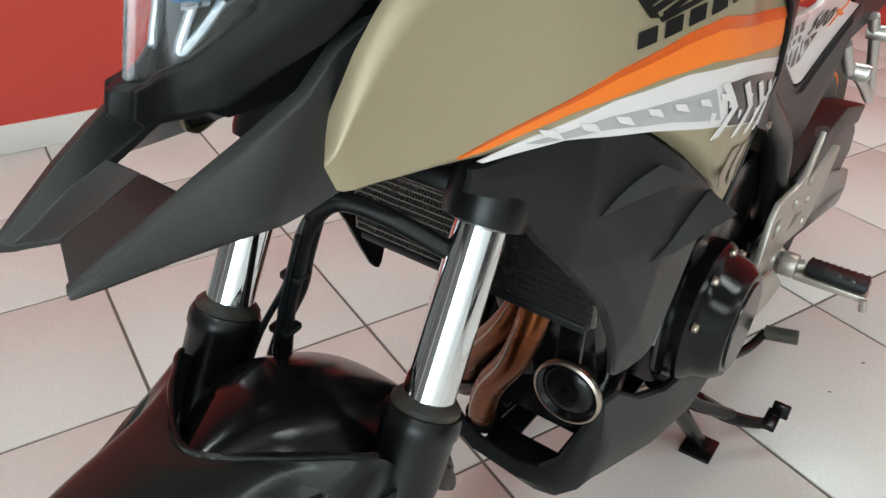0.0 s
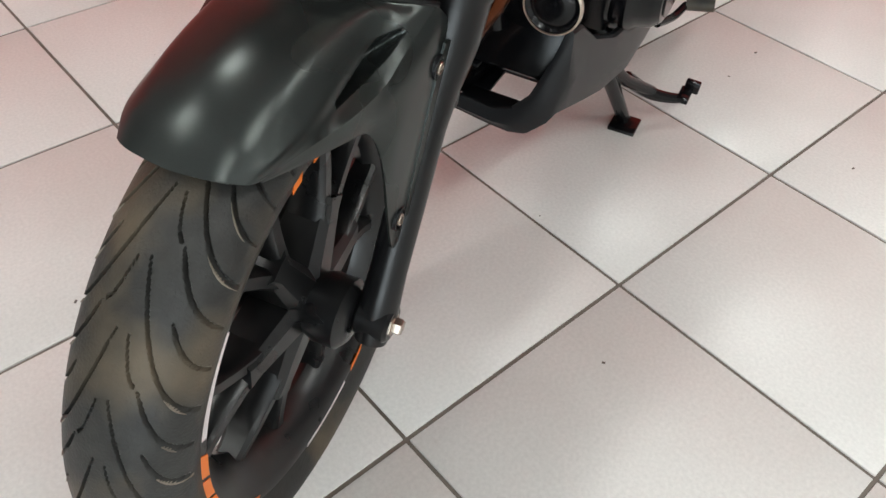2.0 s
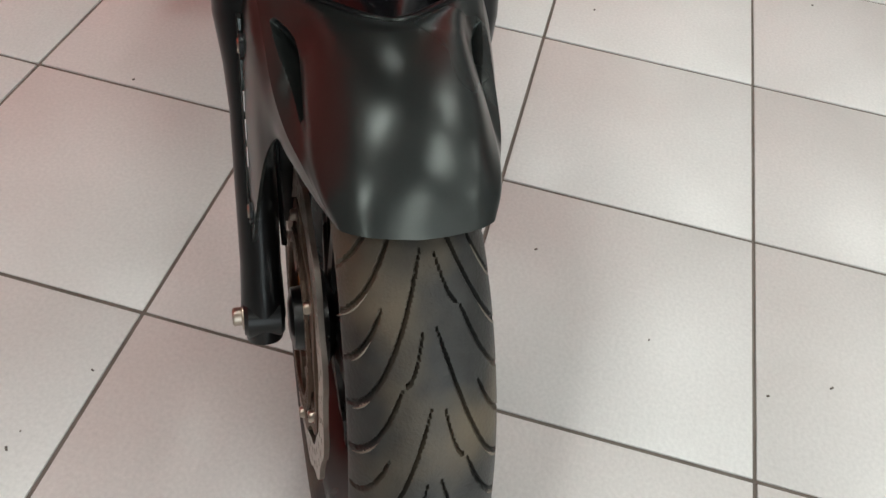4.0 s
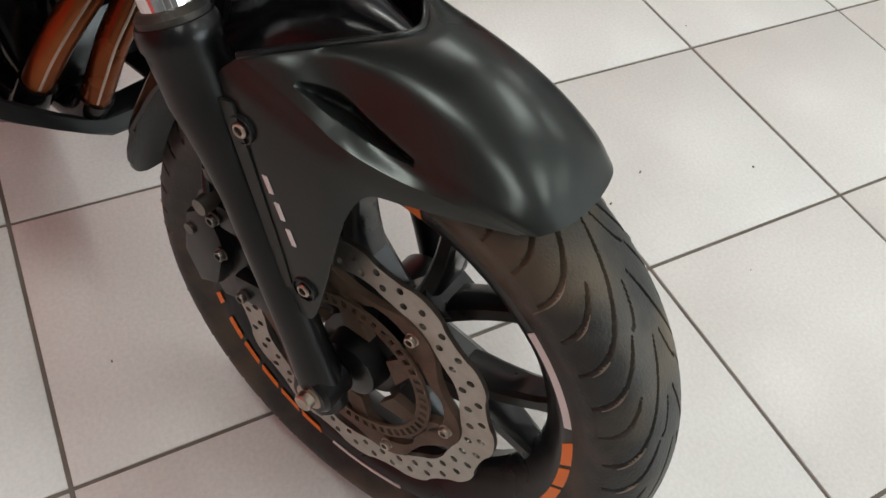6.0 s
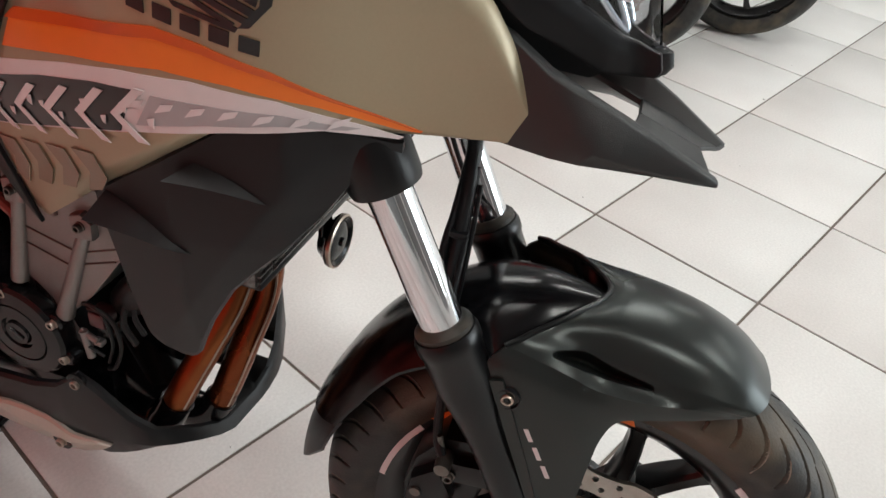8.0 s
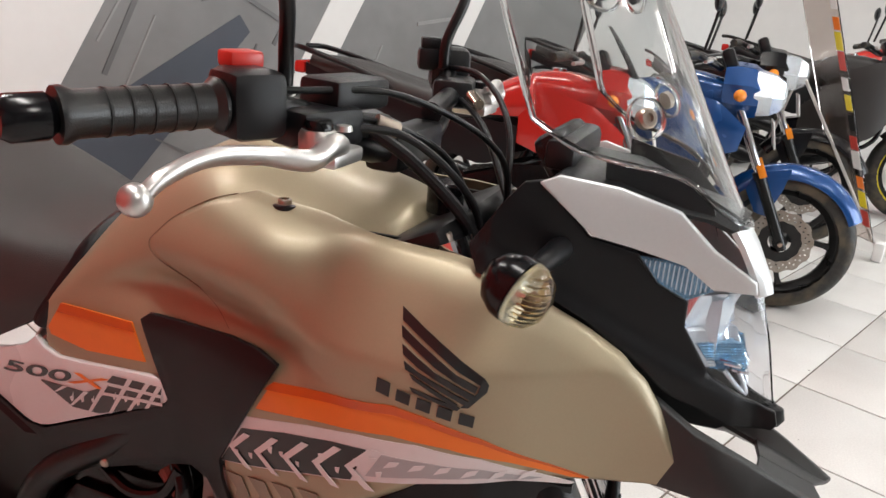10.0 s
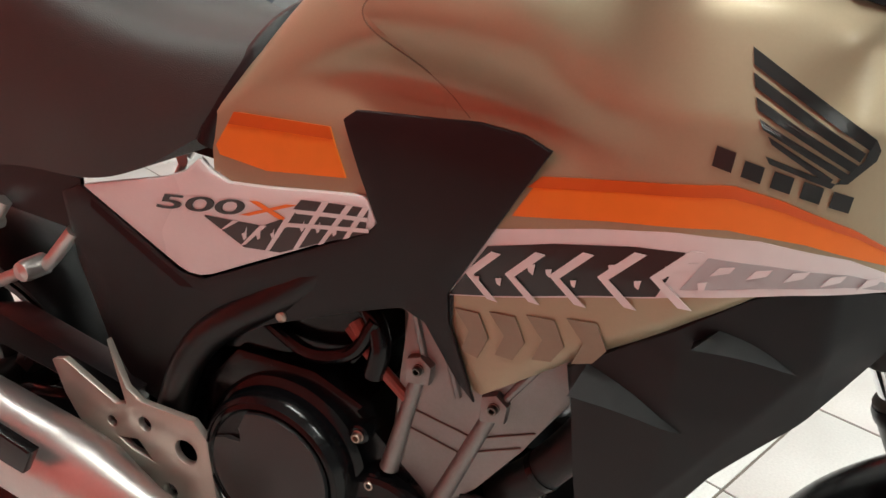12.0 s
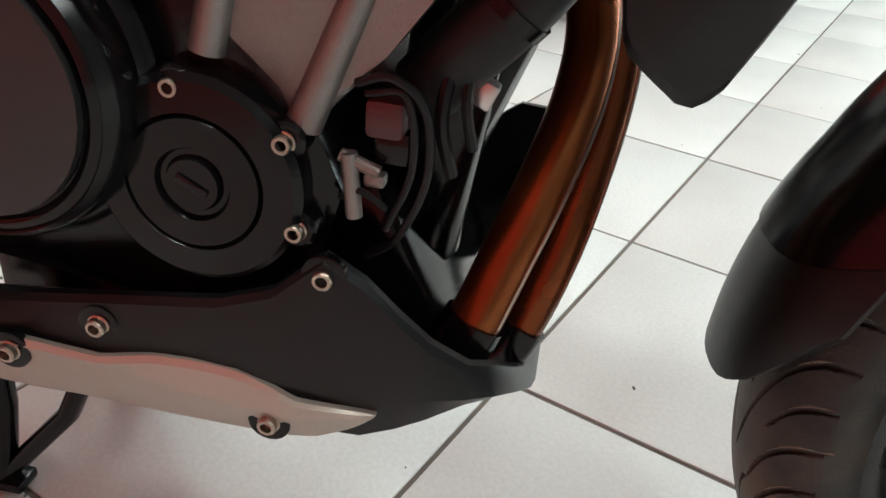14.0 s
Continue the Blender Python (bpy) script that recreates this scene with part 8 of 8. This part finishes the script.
M_REDP = mat("red_gloss_paint", (0.5, 0.02, 0.015), 0.2, var=0.05, scale=200, coat=0.5)
M_BLUEP = mat("blue_metallic_paint", (0.004, 0.058, 0.22), 0.24, 0.3, var=0.06, scale=300, coat=0.5)
M_DARKP = mat("dark_brown_black_paint", (0.016, 0.013, 0.012), 0.42, var=0.1, scale=200)
M_YELLOW = mat("yellow_tape", (0.75, 0.6, 0.02), 0.4, var=0.06, scale=60)
neighbour((1.82, 0.555), -63, M_REDP, M_PLASTIC, "red and black road motorcycle with a black seat", fly=True, reach=60, fender_paint=M_PLASTIC)
neighbour((2.41, 0.375), -66, M_BLUEP, M_PLASTIC, "metallic blue road motorcycle with a blue front mudguard, on its stand")
neighbour((3.42, 0.66), -66, M_GLOSSBLK, M_PLASTIC, "black road motorcycle half hidden behind the blue one")
neighbour((4.45, 0.36), -70, M_DARKP, M_PLASTIC, "dark faired motorcycle with yellow tape on its rims", tape=M_YELLOW, fairing=True, guard=True)
neighbour((5.55, 0.5), -67, M_REDP, M_PLASTIC, "red road motorcycle at the end of the row", fairing=True)


# display stand: a leaning printed board on a bent clear strip
def display():
    foot = Vector((3.47, 0.24, 0.0))
    st = thing("display_stand", Matrix.Translation(foot) @ Matrix.Rotation(radians(10), 4, "Z"), "leaning printed display board on a clear stand between motorcycles", "display stand")
    lean = Vector((-0.06, 0.36, 1.0)).normalized()
    across = Vector((0.68, 0.73, 0)).normalized()
    def slabby(bm, w0, w1, h0, h1, t, off=0.0):
        nrm = across.cross(lean).normalized()
        vs = [bm.verts.new(across * w + lean * h + nrm * (off + d)) for w in (w0, w1) for h in (h0, h1) for d in (0, t)]
        for q in ((0, 1, 3, 2), (4, 6, 7, 5), (0, 4, 5, 1), (2, 3, 7, 6), (0, 2, 6, 4), (1, 5, 7, 3)):
            bm.faces.new([vs[i] for i in q])
    board = plain("board", lambda bm: slabby(bm, 0.0, 0.26, 0.10, 1.6, 0.006), glass("clear_acrylic_sheet", (0.66, 0.58, 0.54), 0.05, 1.3), st, "brown-tinted clear acrylic board")
    board.visible_shadow = False
    cols = (M_RED, M_YELLOW, M_ORANGE, M_WHITE, M_RED, M_DECALB, M_YELLOW, M_WHITE)
    r = random.Random(3)
    for k in range(14):
        h = 0.18 + 0.1 * k
        plain("print_bar", lambda bm: slabby(bm, 0.004, 0.06 - r.uniform(0, 0.015), h, h + r.uniform(0.06, 0.1), 0.0012, -0.0018), cols[k % len(cols)], board)
    plain("foot", lambda bm: box(bm, (0.02, 0.0, 0.05), (0.07, 0.05, 0.1), bev=0.01), M_WHITE, st, "white foot cap")
    plain("prop", lambda bm: tube(bm, [(0.05, 0.02, 0.06), (0.0, 0.55, 0.9)], 0.008, 8, smooth=False), M_ALU, st)
    plain("prop_foot", lambda bm: tube(bm, [(0.0, 0.55, 0.9), (0.05, 0.75, 0.0)], 0.008, 8, smooth=False), M_ALU, st)


display()


# crumbs and grit on the floor
def grit():
    bm = bmesh.new()
    r = random.Random(17)
    for _ in range(70):
        x, y, s = r.uniform(-1.6, 2.6), r.uniform(-1.6, 1.4), r.uniform(0.0008, 0.0028)
        box(bm, (x, y, s * 0.4), (s * r.uniform(1, 2.4), s, s * 0.8), Matrix.Rotation(r.uniform(0, 3), 3, "Z"))
    return tagged(part("floor_grit", bm, mat("grit", (0.12, 0.1, 0.085), 0.9, var=0.3), None), "scattered crumbs of grit on the floor tiles", "grit", kind="stuff")


grit()

# ---- floor tiles, last ----
def tile_mesh():
    bm = bmesh.new()
    box(bm, (0, 0, -0.005), (TILE - 0.0065, TILE - 0.0065, 0.01), bev=0.0012)
    bmesh.ops.recalc_face_normals(bm, faces=bm.faces)
    me = bpy.data.meshes.new("tile")
    bm.to_mesh(me)
    bm.free()
    me.materials.append(M_TILE)
    me.shade_smooth()
    me.set_sharp_from_angle(angle=radians(40))
    return me


TILE_ME = tile_mesh()
tr = random.Random(11)
far = []
for i in range(-5, 16):
    for j in range(-12, 7):
        x, y = (i + 0.5) * TILE, (j + 0.5) * TILE
        if not (i < 11 and j > -8):
            far.append((x, y))
            continue
        ob = new("tile", TILE_ME)
        ob.parent = floor
        ob.location = (x - floor.location.x + tr.uniform(-0.0005, 0.0005), y - floor.location.y + tr.uniform(-0.0005, 0.0005), 0.053 + tr.uniform(-0.0004, 0.0004))
        ob.rotation_euler = (tr.uniform(-0.0012, 0.0012), tr.uniform(-0.0012, 0.0012), math.pi / 2 * tr.randrange(4))
fm = bmesh.new()
for x, y in far:
    box(fm, (x - floor.location.x, y - floor.location.y, 0.048), (TILE - 0.0065, TILE - 0.0065, 0.01))
rest = part("far_tiles", fm, M_TILE, floor)
rest["kind"] = "stuff"
